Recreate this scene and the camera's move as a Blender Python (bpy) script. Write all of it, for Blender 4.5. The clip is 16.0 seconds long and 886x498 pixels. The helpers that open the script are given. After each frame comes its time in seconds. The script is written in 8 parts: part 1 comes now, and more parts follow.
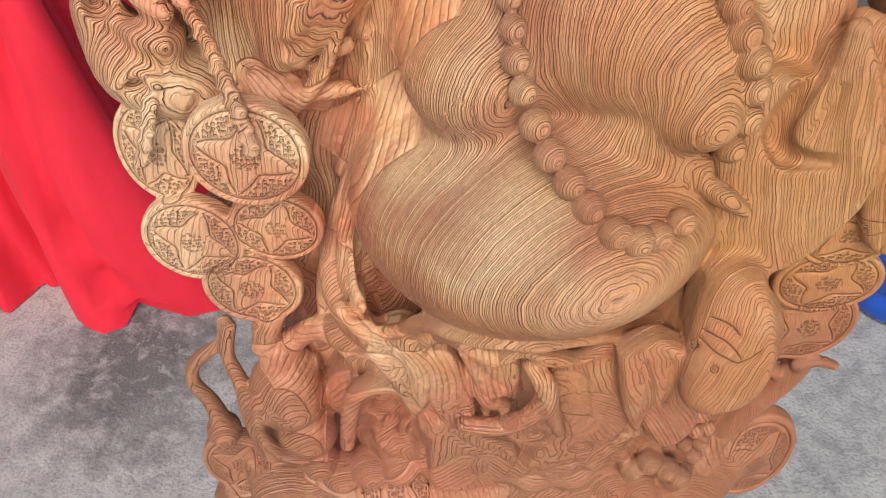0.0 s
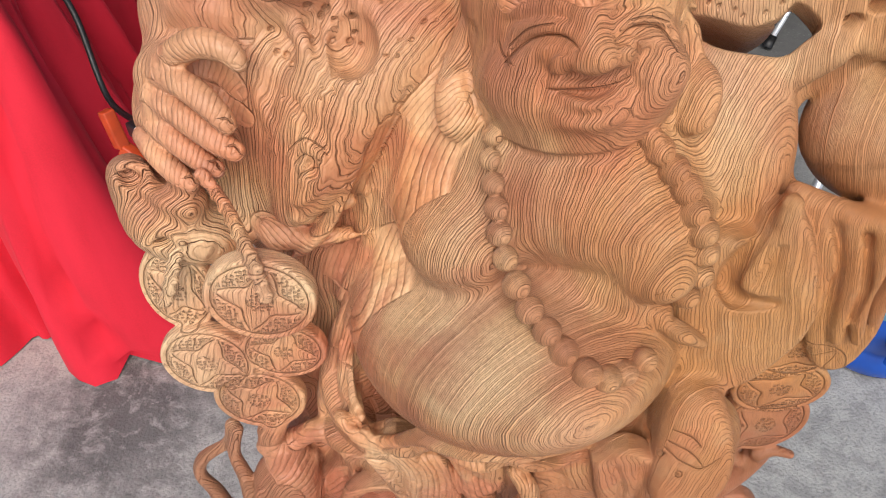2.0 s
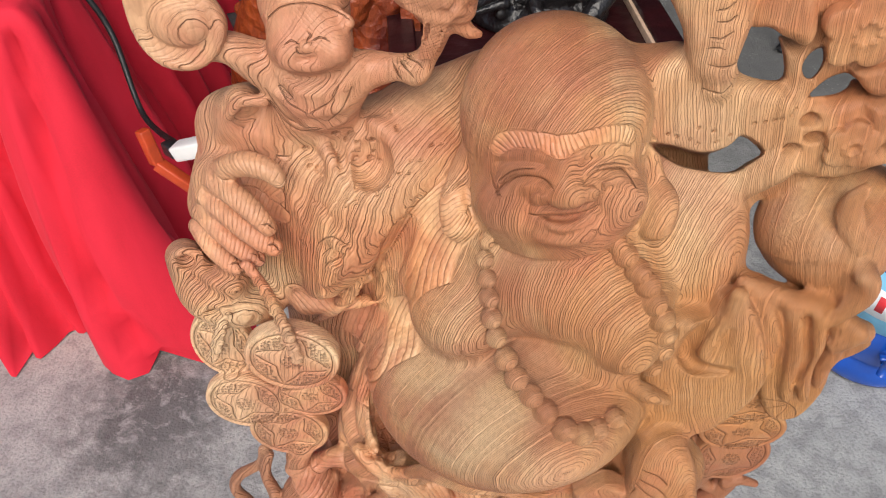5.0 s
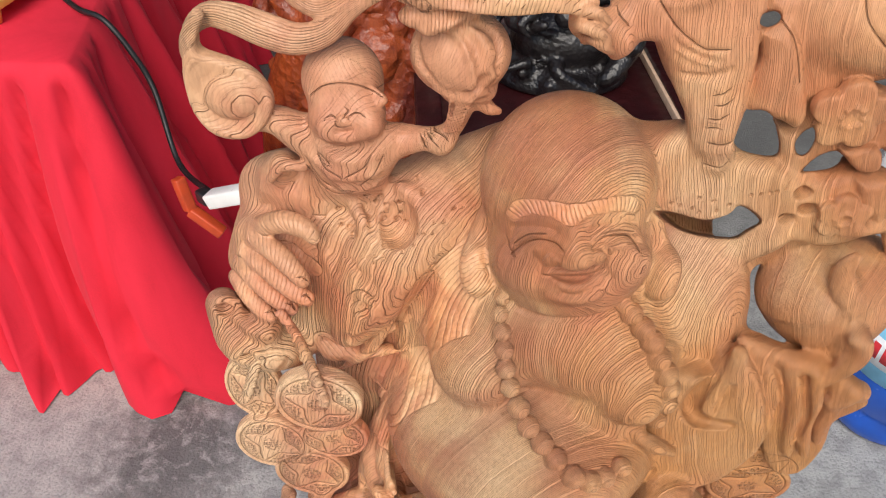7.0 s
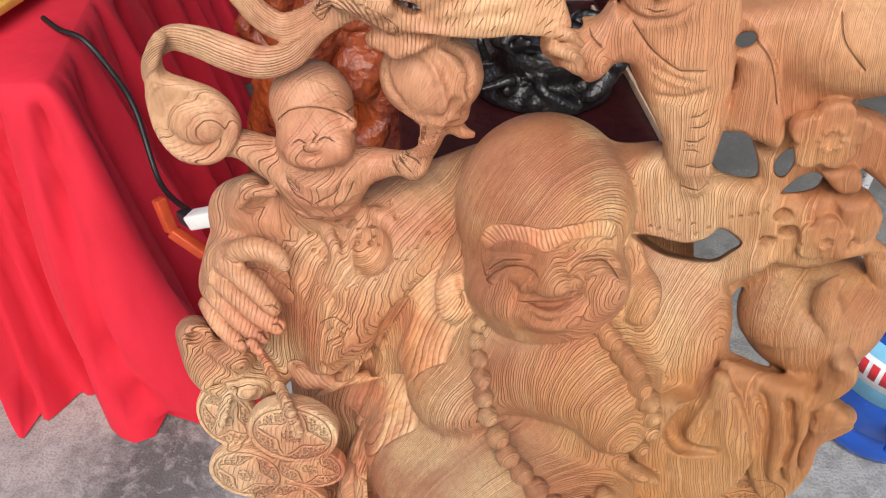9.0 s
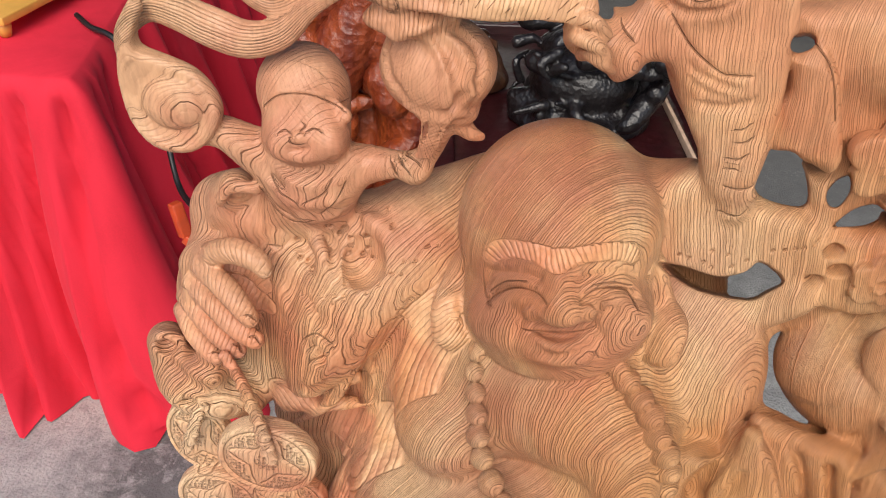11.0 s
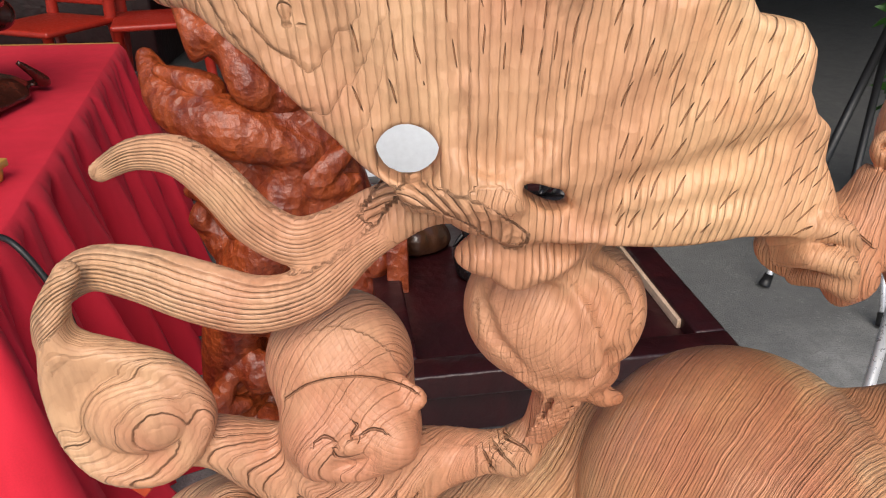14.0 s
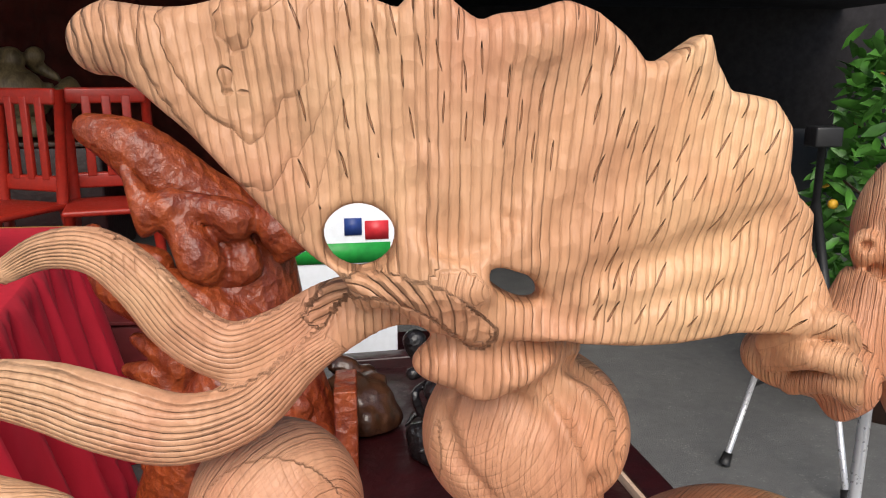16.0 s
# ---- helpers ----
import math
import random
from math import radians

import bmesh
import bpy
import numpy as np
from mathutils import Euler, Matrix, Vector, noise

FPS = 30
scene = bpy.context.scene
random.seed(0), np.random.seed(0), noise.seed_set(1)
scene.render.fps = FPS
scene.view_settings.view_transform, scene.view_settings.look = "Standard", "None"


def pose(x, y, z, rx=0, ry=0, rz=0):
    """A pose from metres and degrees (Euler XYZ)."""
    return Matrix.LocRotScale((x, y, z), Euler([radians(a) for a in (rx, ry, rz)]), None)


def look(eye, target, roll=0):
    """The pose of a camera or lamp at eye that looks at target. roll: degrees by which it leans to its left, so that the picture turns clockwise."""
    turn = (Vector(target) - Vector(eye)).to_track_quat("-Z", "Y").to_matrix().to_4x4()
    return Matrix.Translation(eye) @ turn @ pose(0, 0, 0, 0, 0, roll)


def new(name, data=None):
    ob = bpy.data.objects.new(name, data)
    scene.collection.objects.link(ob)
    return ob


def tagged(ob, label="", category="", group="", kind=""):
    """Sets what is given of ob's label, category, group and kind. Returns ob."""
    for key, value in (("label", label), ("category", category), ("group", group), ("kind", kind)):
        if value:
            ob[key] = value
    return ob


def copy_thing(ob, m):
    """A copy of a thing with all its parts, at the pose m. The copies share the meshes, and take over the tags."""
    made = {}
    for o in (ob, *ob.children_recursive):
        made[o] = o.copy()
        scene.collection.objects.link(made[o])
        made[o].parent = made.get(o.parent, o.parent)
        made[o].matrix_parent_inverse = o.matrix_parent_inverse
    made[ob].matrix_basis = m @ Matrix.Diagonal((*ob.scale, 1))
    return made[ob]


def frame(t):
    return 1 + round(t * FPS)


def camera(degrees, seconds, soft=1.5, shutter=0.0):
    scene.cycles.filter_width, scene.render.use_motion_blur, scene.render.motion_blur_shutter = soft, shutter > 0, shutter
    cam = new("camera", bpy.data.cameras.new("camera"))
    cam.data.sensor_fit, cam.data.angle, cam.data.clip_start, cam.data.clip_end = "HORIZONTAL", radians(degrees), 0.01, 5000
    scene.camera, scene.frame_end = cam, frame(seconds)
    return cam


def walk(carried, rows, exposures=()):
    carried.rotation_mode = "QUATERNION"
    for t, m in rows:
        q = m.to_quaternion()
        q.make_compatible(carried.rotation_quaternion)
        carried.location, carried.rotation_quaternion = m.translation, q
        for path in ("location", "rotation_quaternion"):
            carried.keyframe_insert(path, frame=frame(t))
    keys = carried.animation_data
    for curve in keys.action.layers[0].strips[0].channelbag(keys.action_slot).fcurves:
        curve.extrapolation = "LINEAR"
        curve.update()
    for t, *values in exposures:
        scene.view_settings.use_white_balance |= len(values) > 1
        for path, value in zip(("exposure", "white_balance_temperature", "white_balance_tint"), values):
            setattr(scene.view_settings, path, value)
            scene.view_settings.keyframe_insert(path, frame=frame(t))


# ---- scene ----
cam = camera(60.1, 16.0, soft=1.1)
PATH = [
    (0, (0.016, 0.018, 1.28), (-0.005, 1.454, -0.111), -0.2),
    (0.5, (0.015, 0.021, 1.301), (0.022, 1.466, -0.082), 0.2),
    (1, (0.013, 0.022, 1.322), (0.025, 1.481, -0.046), 0.6),
    (1.5, (0.012, 0.025, 1.345), (0.065, 1.492, -0.013), 1.5),
    (2, (0.01, 0.026, 1.369), (0.035, 1.5, 0.018), 0.8),
    (2.5, (0.01, 0.024, 1.39), (0.066, 1.478, 0.019), 1.5),
    (3, (0.009, 0.025, 1.407), (0.086, 1.443, -0.002), 2.0),
    (3.5, (0.01, 0.024, 1.425), (0.076, 1.446, 0.02), 1.8),
    (3.7, (0.009, 0.022, 1.433), (0.069, 1.443, 0.027), 1.7),
    (5.8, (0.023, -0.008, 1.497), (-0.028, 1.467, 0.148), 0.1),
    (6, (0.02, -0.014, 1.501), (-0.017, 1.485, 0.178), 0.6),
    (6.5, (0.019, -0.019, 1.508), (-0.035, 1.493, 0.2), 0.9),
    (7, (0.019, -0.018, 1.511), (-0.058, 1.497, 0.207), 0.4),
    (7.5, (0.021, -0.015, 1.508), (-0.011, 1.513, 0.218), 1.1),
    (8, (0.025, -0.01, 1.508), (-0.013, 1.522, 0.224), 1.0),
    (8.5, (0.028, -0.006, 1.508), (-0.013, 1.537, 0.237), 0.8),
    (9, (0.029, -0.003, 1.508), (-0.024, 1.539, 0.235), 0.5),
    (9.2, (0.03, -0.001, 1.506), (-0.018, 1.539, 0.231), 0.6),
    (11.3, (0.046, 0.052, 1.465), (-0.093, 1.634, 0.25), 2.6),
    (11.5, (0.039, 0.063, 1.465), (-0.089, 1.64, 0.242), 2.7),
    (12, (0.02, 0.099, 1.462), (-0.097, 1.717, 0.292), 1.2),
    (12.5, (-0.005, 0.142, 1.459), (-0.069, 1.786, 0.322), -0.1),
    (13, (-0.022, 0.17, 1.453), (-0.022, 1.847, 0.363), -0.8),
    (13.5, (-0.032, 0.182, 1.446), (-0.002, 1.912, 0.443), -1.1),
    (14, (-0.039, 0.19, 1.434), (0.027, 1.974, 0.532), -0.7),
    (14.5, (-0.044, 0.194, 1.421), (0.076, 2.017, 0.608), 0.1),
    (15, (-0.047, 0.196, 1.411), (0.112, 2.065, 0.716), 0.2),
    (15.5, (-0.046, 0.201, 1.406), (0.139, 2.1, 0.806), 0.0),
    (16, (-0.04, 0.205, 1.403), (0.166, 2.143, 0.954), 0.0),
]
walk(cam, [(t, look(eye, target, roll)) for t, eye, target, roll in PATH], exposures=((0.0, 0.46), (13.0, 0.48), (14.5, 0.48), (16.0, 0.46)))

# ---- daylight: bright overcast sky, soft sun from behind the viewer ----
SUN_ELEVATION, SUN_AZIMUTH = 44.0, 182.0
world = bpy.data.worlds.new("sky")
scene.world = world
world.use_nodes = True
wn = world.node_tree.nodes
sky = wn.new("ShaderNodeTexSky")
sky.sky_type, sky.sun_disc = "NISHITA", False
sky.sun_elevation, sky.sun_rotation = radians(SUN_ELEVATION), radians(SUN_AZIMUTH)
sky.dust_density = 3.0
wn["Background"].inputs["Strength"].default_value = 0.09
world.node_tree.links.new(sky.outputs["Color"], wn["Background"].inputs["Color"])
sun_data = bpy.data.lights.new("sun", "SUN")
sun_data.energy, sun_data.angle, sun_data.color = 2.05, radians(50), (1.0, 0.95, 0.88)
sun = new("sun", sun_data)
sun_way = Vector((math.sin(radians(SUN_AZIMUTH)) * math.cos(radians(SUN_ELEVATION)), math.cos(radians(SUN_AZIMUTH)) * math.cos(radians(SUN_ELEVATION)), math.sin(radians(SUN_ELEVATION))))
sun.matrix_world = look(sun_way * 20, (0, 0, 0))


# ---- materials ----
class Net:
    """A node material under construction."""

    def __init__(self, name, rough=0.6, metal=0.0, coat=0.0):
        self.mat = bpy.data.materials.new(name)
        self.mat.use_nodes = True
        self.tree = self.mat.node_tree
        self.bsdf = self.tree.nodes["Principled BSDF"]
        self.bsdf.inputs["Roughness"].default_value = rough
        self.bsdf.inputs["Metallic"].default_value = metal
        self.bsdf.inputs["Coat Weight"].default_value = coat
        self.bsdf.inputs["Coat Roughness"].default_value = 0.12

    def node(self, kind, **settings):
        n = self.tree.nodes.new("ShaderNode" + kind)
        for key, value in settings.items():
            if key == "operation":
                n.operation = value
            elif key == "blend":
                n.data_type, n.blend_type = "RGBA", value
            elif key == "feature":
                n.feature = value
            elif key == "attribute_name":
                n.attribute_name = value
        return n

    def put(self, value, socket):
        if isinstance(value, bpy.types.NodeSocket):
            self.tree.links.new(value, socket)
        else:
            socket.default_value = value

    def math(self, op, a, b=0.0, c=0.0):
        n = self.node("Math", operation=op)
        for value, socket in zip((a, b, c), n.inputs):
            self.put(value, socket)
        return n.outputs[0]

    def vmath(self, op, a, b=(0, 0, 0)):
        n = self.node("VectorMath", operation=op)
        self.put(a, n.inputs[0])
        self.put(b, n.inputs[1])
        return n.outputs["Value"] if op in ("LENGTH", "DOT_PRODUCT") else n.outputs["Vector"]

    def where(self):
        return self.node("TexCoord").outputs["Object"]

    def stretched(self, scale):
        n = self.node("Mapping")
        self.put(self.where(), n.inputs["Vector"])
        n.inputs["Scale"].default_value = scale
        return n.outputs["Vector"]

    def noise(self, scale, detail=3.0, vector=None, rough=0.55, warp=0.0):
        n = self.node("TexNoise")
        self.put(vector if vector is not None else self.where(), n.inputs["Vector"])
        n.inputs["Scale"].default_value, n.inputs["Detail"].default_value = scale, detail
        n.inputs["Roughness"].default_value, n.inputs["Distortion"].default_value = rough, warp
        return n.outputs["Fac"]

    def cells(self, scale, vector=None, feature="F1"):
        n = self.node("TexVoronoi", feature=feature)
        self.put(vector if vector is not None else self.where(), n.inputs["Vector"])
        n.inputs["Scale"].default_value = scale
        return n.outputs["Distance"]

    def ramp(self, fac, *stops):
        lo, hi = min(at for at, _ in stops), max(at for at, _ in stops)
        if lo < 0 or hi > 1:
            # a colour ramp only knows 0 to 1
            fac = self.math("MULTIPLY", self.math("SUBTRACT", fac, lo), 1 / (hi - lo))
            stops = [((at - lo) / (hi - lo), colour) for at, colour in stops]
        n = self.node("ValToRGB")
        self.put(fac, n.inputs["Fac"])
        e = n.color_ramp.elements
        while len(e) < len(stops):
            e.new(0.5)
        for item, (at, colour) in zip(e, stops):
            item.position = at
            item.color = (*colour, 1) if isinstance(colour, tuple) else (colour, colour, colour, 1)
        return n.outputs["Color"]

    def mix(self, fac, a, b, blend="MIX"):
        n = self.node("Mix", blend=blend)
        self.put(fac, n.inputs["Factor"])
        for value, key in ((a, 6), (b, 7)):
            self.put((*value, 1) if isinstance(value, tuple) else value, n.inputs[key])
        return n.outputs[2]

    def colour(self, value):
        self.put((*value, 1) if isinstance(value, tuple) else value, self.bsdf.inputs["Base Color"])
        return self

    def rough(self, value):
        self.put(value, self.bsdf.inputs["Roughness"])
        return self

    def bump(self, height, strength=0.3, distance=0.002, under=None):
        n = self.node("Bump")
        n.inputs["Strength"].default_value, n.inputs["Distance"].default_value = strength, distance
        self.put(height, n.inputs["Height"])
        if under is not None:
            self.put(under, n.inputs["Normal"])
        self.put(n.outputs["Normal"], self.bsdf.inputs["Normal"])
        return n.outputs["Normal"]


def plain(name, colour, rough=0.5, metal=0.0, vary=0.15, scale=40.0, relief=0.15, coat=0.0):
    """A paint, plastic or metal with slight mottling and fine relief."""
    n = Net(name, rough, metal, coat)
    n.colour(n.ramp(n.noise(scale, 4), (0.3, tuple(c * (1 - vary) for c in colour)), (0.7, tuple(min(1, c * (1 + vary)) for c in colour))))
    n.rough(n.ramp(n.noise(scale * 2.3, 3), (0.3, max(0.03, rough - 0.08)), (0.7, min(1.0, rough + 0.1))))
    n.bump(n.noise(scale * 5, 3), relief, 0.001)
    return n.mat


def carved_wood():
    """Bare cypress, its growth rings standing out as fine ridges."""
    n = Net("bare_carved_wood", 0.62)
    at = n.where()
    slow = n.noise(4.0, 3)
    wob = n.noise(12.0, 3)
    fine = n.noise(65.0, 3)
    split = n.node("SeparateXYZ")
    n.put(at, split.inputs[0])
    # distance across the years: a gently bowed stack of growth layers
    q = n.vmath("SUBTRACT", at, GRAIN_HEART)
    across = n.vmath("DOT_PRODUCT", q, GRAIN_WAY)
    bow = n.vmath("DOT_PRODUCT", n.vmath("MULTIPLY", q, q), GRAIN_BOW)
    axes = n.node("SeparateXYZ")
    n.put(q, axes.inputs[0])
    swap = n.node("CombineXYZ")
    for i, o in ((0, 1), (1, 2), (2, 0)):
        n.put(axes.outputs[o], swap.inputs[i])
    twist = n.vmath("DOT_PRODUCT", n.vmath("MULTIPLY", q, swap.outputs[0]), GRAIN_TWIST)
    radius = n.math("ADD", n.math("ADD", across, 0.30), n.math("ADD", bow, twist))
    # years stand steeper towards the bough
    side = n.math("MAXIMUM", n.math("SUBTRACT", split.outputs[0], 0.13), 0.0)
    radius = n.math("MULTIPLY_ADD", n.math("MULTIPLY", side, side), 1.2, radius)
    # and lie flatter towards the sack
    side = n.math("MULTIPLY", n.math("MINIMUM", split.outputs[0], 0.0), n.ramp(split.outputs[2], (1.10, 0.3), (1.22, 1.0)))
    radius = n.math("MULTIPLY_ADD", n.math("MULTIPLY", side, n.math("MINIMUM", split.outputs[0], 0.0)), 2.2, radius)
    bent = n.math("MULTIPLY_ADD", slow, 0.012, radius)
    bent = n.math("MULTIPLY_ADD", wob, 0.0050, bent)
    bent = n.math("MULTIPLY_ADD", fine, 0.0014, bent)
    bent = n.math("MULTIPLY_ADD", n.noise(240.0, 2), 0.0005, bent)
    # years grow narrower outwards
    late = n.math("MAXIMUM", n.math("SUBTRACT", bent, 0.20), 0.0)
    phase = n.math("MULTIPLY_ADD", n.math("MULTIPLY", late, late), RING_CROWDING, n.math("MULTIPLY", bent, RINGS))
    drift = n.node("TexNoise")
    drift.noise_dimensions = "1D"
    n.put(n.math("MULTIPLY", phase, 0.30), drift.inputs["W"])
    drift.inputs["Scale"].default_value, drift.inputs["Detail"].default_value = 1.0, 2.0
    phase = n.math("MULTIPLY_ADD", drift.outputs["Fac"], 1.6, phase)
    ring = n.math("FRACT", phase)
    year = n.math("FLOOR", phase)
    rnd = n.node("TexWhiteNoise")
    rnd.noise_dimensions = "1D"
    n.put(year, rnd.inputs["W"])
    vary = rnd.outputs["Value"]
    # a layer met at a flat angle still leaves a thin line
    facing = n.vmath("DOT_PRODUCT", n.node("NewGeometry").outputs["Normal"], tuple(Vector(GRAIN_WAY).normalized()))
    steep = n.math("SQRT", n.math("MAXIMUM", n.math("SUBTRACT", 1.0, n.math("MULTIPLY", facing, facing)), 0.0))
    width = n.math("MULTIPLY_ADD", steep, 0.10, 0.025)
    gap = n.math("MINIMUM", ring, n.math("MULTIPLY", n.math("SUBTRACT", 1.0, ring), 0.55))
    line = n.ramp(n.math("DIVIDE", gap, width), (0.0, 0.0), (0.25, 0.15), (0.7, 0.8), (1.0, 1.0))
    # finer lines between the rings
    half = n.ramp(n.math("FRACT", n.math("MULTIPLY_ADD", wob, 1.5, n.math("MULTIPLY", phase, 2.37))), (0.0, 0.0), (0.2, 1.0), (0.7, 1.0), (1.0, 0.0))
    old = n.ramp(split.outputs[2], (1.27, 1.0), (1.33, 0.6))
    # broad bands of redder years
    years = n.node("TexNoise")
    years.noise_dimensions = "1D"
    n.put(n.math("MULTIPLY_ADD", slow, 0.02, bent), years.inputs["W"])
    years.inputs["Scale"].default_value, years.inputs["Detail"].default_value = 42.0, 2.0
    band = n.ramp(years.outputs["Fac"], (0.45, 0.0), (0.62, 1.0))
    # grooves left by the gouge, lane by lane
    lane = n.node("Attribute", attribute_name="lane").outputs["Fac"]
    deep = n.node("Attribute", attribute_name="lane_depth").outputs["Fac"]
    lane = n.math("MULTIPLY_ADD", n.noise(20.0, 4), 1.7, lane)
    lane = n.math("MULTIPLY_ADD", n.noise(210.0, 3), 0.26, lane)
    lane_at = n.math("FRACT", lane)
    lane_rnd = n.node("TexWhiteNoise")
    lane_rnd.noise_dimensions = "1D"
    n.put(n.math("FLOOR", lane), lane_rnd.inputs["W"])
    gouge = n.ramp(lane_at, (0.0, 0.0), (0.14, 0.75), (0.45, 1.0), (0.75, 0.8), (1.0, 0.0))
    gouge_height = n.math("MULTIPLY", n.math("MULTIPLY", gouge, deep), n.math("MULTIPLY_ADD", lane_rnd.outputs["Value"], 0.8, 0.35))
    gouge_height = n.math("MULTIPLY", gouge_height, n.ramp(n.noise(45.0, 3), (0.3, 0.45), (0.65, 1.1)))
    gouge_height = n.math("ADD", gouge_height, n.math("MULTIPLY", n.math("MULTIPLY", n.cells(230.0), deep), 0.65))
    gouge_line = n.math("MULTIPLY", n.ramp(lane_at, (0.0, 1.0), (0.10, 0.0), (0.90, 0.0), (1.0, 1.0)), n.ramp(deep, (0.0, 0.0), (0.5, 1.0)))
    calm = n.math("SUBTRACT", 1.0, n.ramp(deep, (0.03, 0.0), (0.2, 0.92)))
    faint = n.math("MULTIPLY", n.ramp(split.outputs[2], (1.18, 1.0), (1.24, 0.95), (1.28, 0.75), (1.33, 0.5)), calm)
    small = n.math("MULTIPLY", n.ramp(split.outputs[2], (1.12, 0.0), (1.17, 1.0)), n.ramp(split.outputs[0], (0.0, 0.30), (0.04, 0.0)))
    faint = n.math("MULTIPLY", faint, n.math("SUBTRACT", 1.0, small))
    # fewer dark years in the upper wood
    young = n.math("MULTIPLY", n.math("MULTIPLY", n.ramp(split.outputs[2], (1.13, 0.0), (1.20, 0.8)), n.ramp(split.outputs[0], (0.0, 1.0), (0.045, 0.35))), n.ramp(vary, (0.42, 1.0), (0.58, 0.0)))
    line = n.math("MAXIMUM", line, young)
    smooth = n.node("Attribute", attribute_name="smoothed").outputs["Fac"]
    faint = n.math("MULTIPLY", faint, n.math("MULTIPLY_ADD", smooth, -0.5, 1.0))
    faint = n.math("MULTIPLY", faint, n.ramp(n.math("MULTIPLY_ADD", slow, 0.12, split.outputs[2]), (0.90, 0.8), (1.0, 1.0)))
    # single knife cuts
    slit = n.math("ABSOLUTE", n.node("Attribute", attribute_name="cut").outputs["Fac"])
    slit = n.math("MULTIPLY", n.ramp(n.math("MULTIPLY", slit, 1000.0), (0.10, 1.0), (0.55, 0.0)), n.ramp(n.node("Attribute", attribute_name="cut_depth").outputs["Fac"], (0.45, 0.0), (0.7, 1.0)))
    patch = n.noise(7.5, 4, warp=0.6)
    base = n.ramp(patch, (0.36, (0.92, 0.66, 0.40)), (0.46, (0.86, 0.53, 0.285)), (0.54, (0.76, 0.37, 0.18)), (0.63, (0.62, 0.225, 0.115)))
    base = n.mix(n.math("MULTIPLY", band, n.ramp(wob, (0.35, 0.25), (0.6, 0.75))), base, (0.44, 0.168, 0.105))
    # redder heartwood on one flank, paler sapwood on the other
    flank = n.math("MULTIPLY_ADD", slow, 0.35, split.outputs[0])
    heart = n.ramp(flank, (0.10, 0.0), (0.42, 1.0))
    pale = n.ramp(flank, (-0.02, 1.0), (0.14, 0.0))
    faint = n.math("MULTIPLY", faint, n.math("MULTIPLY_ADD", heart, -0.45, 1.0))
    base = n.mix(n.math("MULTIPLY", pale, 0.55), base, (0.72, 0.46, 0.275))
    base = n.mix(n.math("MULTIPLY", heart, n.ramp(split.outputs[2], (1.08, 0.85), (1.17, 0.40))), base, (0.53, 0.245, 0.080))
    # the small figure, ladle and pouch are cut from duller wood
    base = n.mix(n.math("MULTIPLY", small, 2.3), base, (0.58, 0.315, 0.175))
    # redder wood low down, darkened further for the shade under the belly
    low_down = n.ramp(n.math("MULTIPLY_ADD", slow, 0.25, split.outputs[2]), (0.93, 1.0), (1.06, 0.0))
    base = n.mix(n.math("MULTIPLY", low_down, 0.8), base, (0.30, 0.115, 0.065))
    base = n.mix(n.math("MULTIPLY", n.math("SUBTRACT", 1.0, old), 0.85), base, n.ramp(split.outputs[0], (-0.13, (0.50, 0.275, 0.155)), (0.0, (0.64, 0.365, 0.20))))
    blush = n.ramp(n.noise(8.5, 3, warp=0.8), (0.47, 0.0), (0.60, 0.65))
    base = n.mix(n.math("MULTIPLY", n.math("MULTIPLY", n.math("MULTIPLY", blush, old), n.math("MULTIPLY_ADD", heart, -0.6, 1.0)), n.math("SUBTRACT", 1.0, pale)), base, (0.51, 0.168, 0.10))
    base = n.mix(n.math("MULTIPLY", n.math("MULTIPLY", vary, 0.12), faint), base, (0.36, 0.15, 0.06))
    dark = n.mix(n.math("MULTIPLY", n.math("MULTIPLY_ADD", vary, 0.40, 0.56), faint), base, (0.17, 0.055, 0.022))
    tone = n.mix(line, dark, base)
    tone = n.mix(n.math("MULTIPLY", n.math("SUBTRACT", 1.0, half), n.math("MULTIPLY", faint, 0.22)), tone, (0.26, 0.10, 0.04))
    # gouge lanes and knife cuts painted dark, for the shade inside them
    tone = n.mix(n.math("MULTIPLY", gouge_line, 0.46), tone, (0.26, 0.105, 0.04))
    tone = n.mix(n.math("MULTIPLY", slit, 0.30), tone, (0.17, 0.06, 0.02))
    tone = n.mix(n.ramp(n.noise(420.0, 2, n.stretched((1.0, 1.0, 0.12))), (0.42, 0.0), (0.75, 0.30)), tone, (0.25, 0.10, 0.04))
    tone = n.mix(n.ramp(n.noise(38.0, 4), (0.55, 0.0), (0.8, 0.25)), tone, (0.72, 0.50, 0.29))
    # knife cuts that fan out over the leaf
    east = n.math("SUBTRACT", split.outputs[0], -0.015)
    rise = n.math("SUBTRACT", split.outputs[2], 1.275)
    reach = n.math("SQRT", n.math("ADD", n.math("MULTIPLY", east, east), n.math("MULTIPLY", rise, rise)))
    turn = n.math("ARCTAN2", rise, east)
    turn = n.math("MULTIPLY_ADD", n.noise(30.0, 2), 0.06, turn)
    column = n.math("MULTIPLY", turn, 27.0)
    lane = n.math("FLOOR", column)
    shift = n.node("TexWhiteNoise")
    shift.noise_dimensions = "1D"
    n.put(lane, shift.inputs["W"])
    row = n.math("ADD", n.math("MULTIPLY", reach, 88.0), n.math("MULTIPLY", shift.outputs["Value"], 7.0))
    keep = n.node("TexWhiteNoise")
    keep.noise_dimensions = "2D"
    pair = n.node("CombineXYZ")
    n.put(lane, pair.inputs[0])
    n.put(n.math("FLOOR", row), pair.inputs[1])
    n.put(pair.outputs[0], keep.inputs["Vector"])
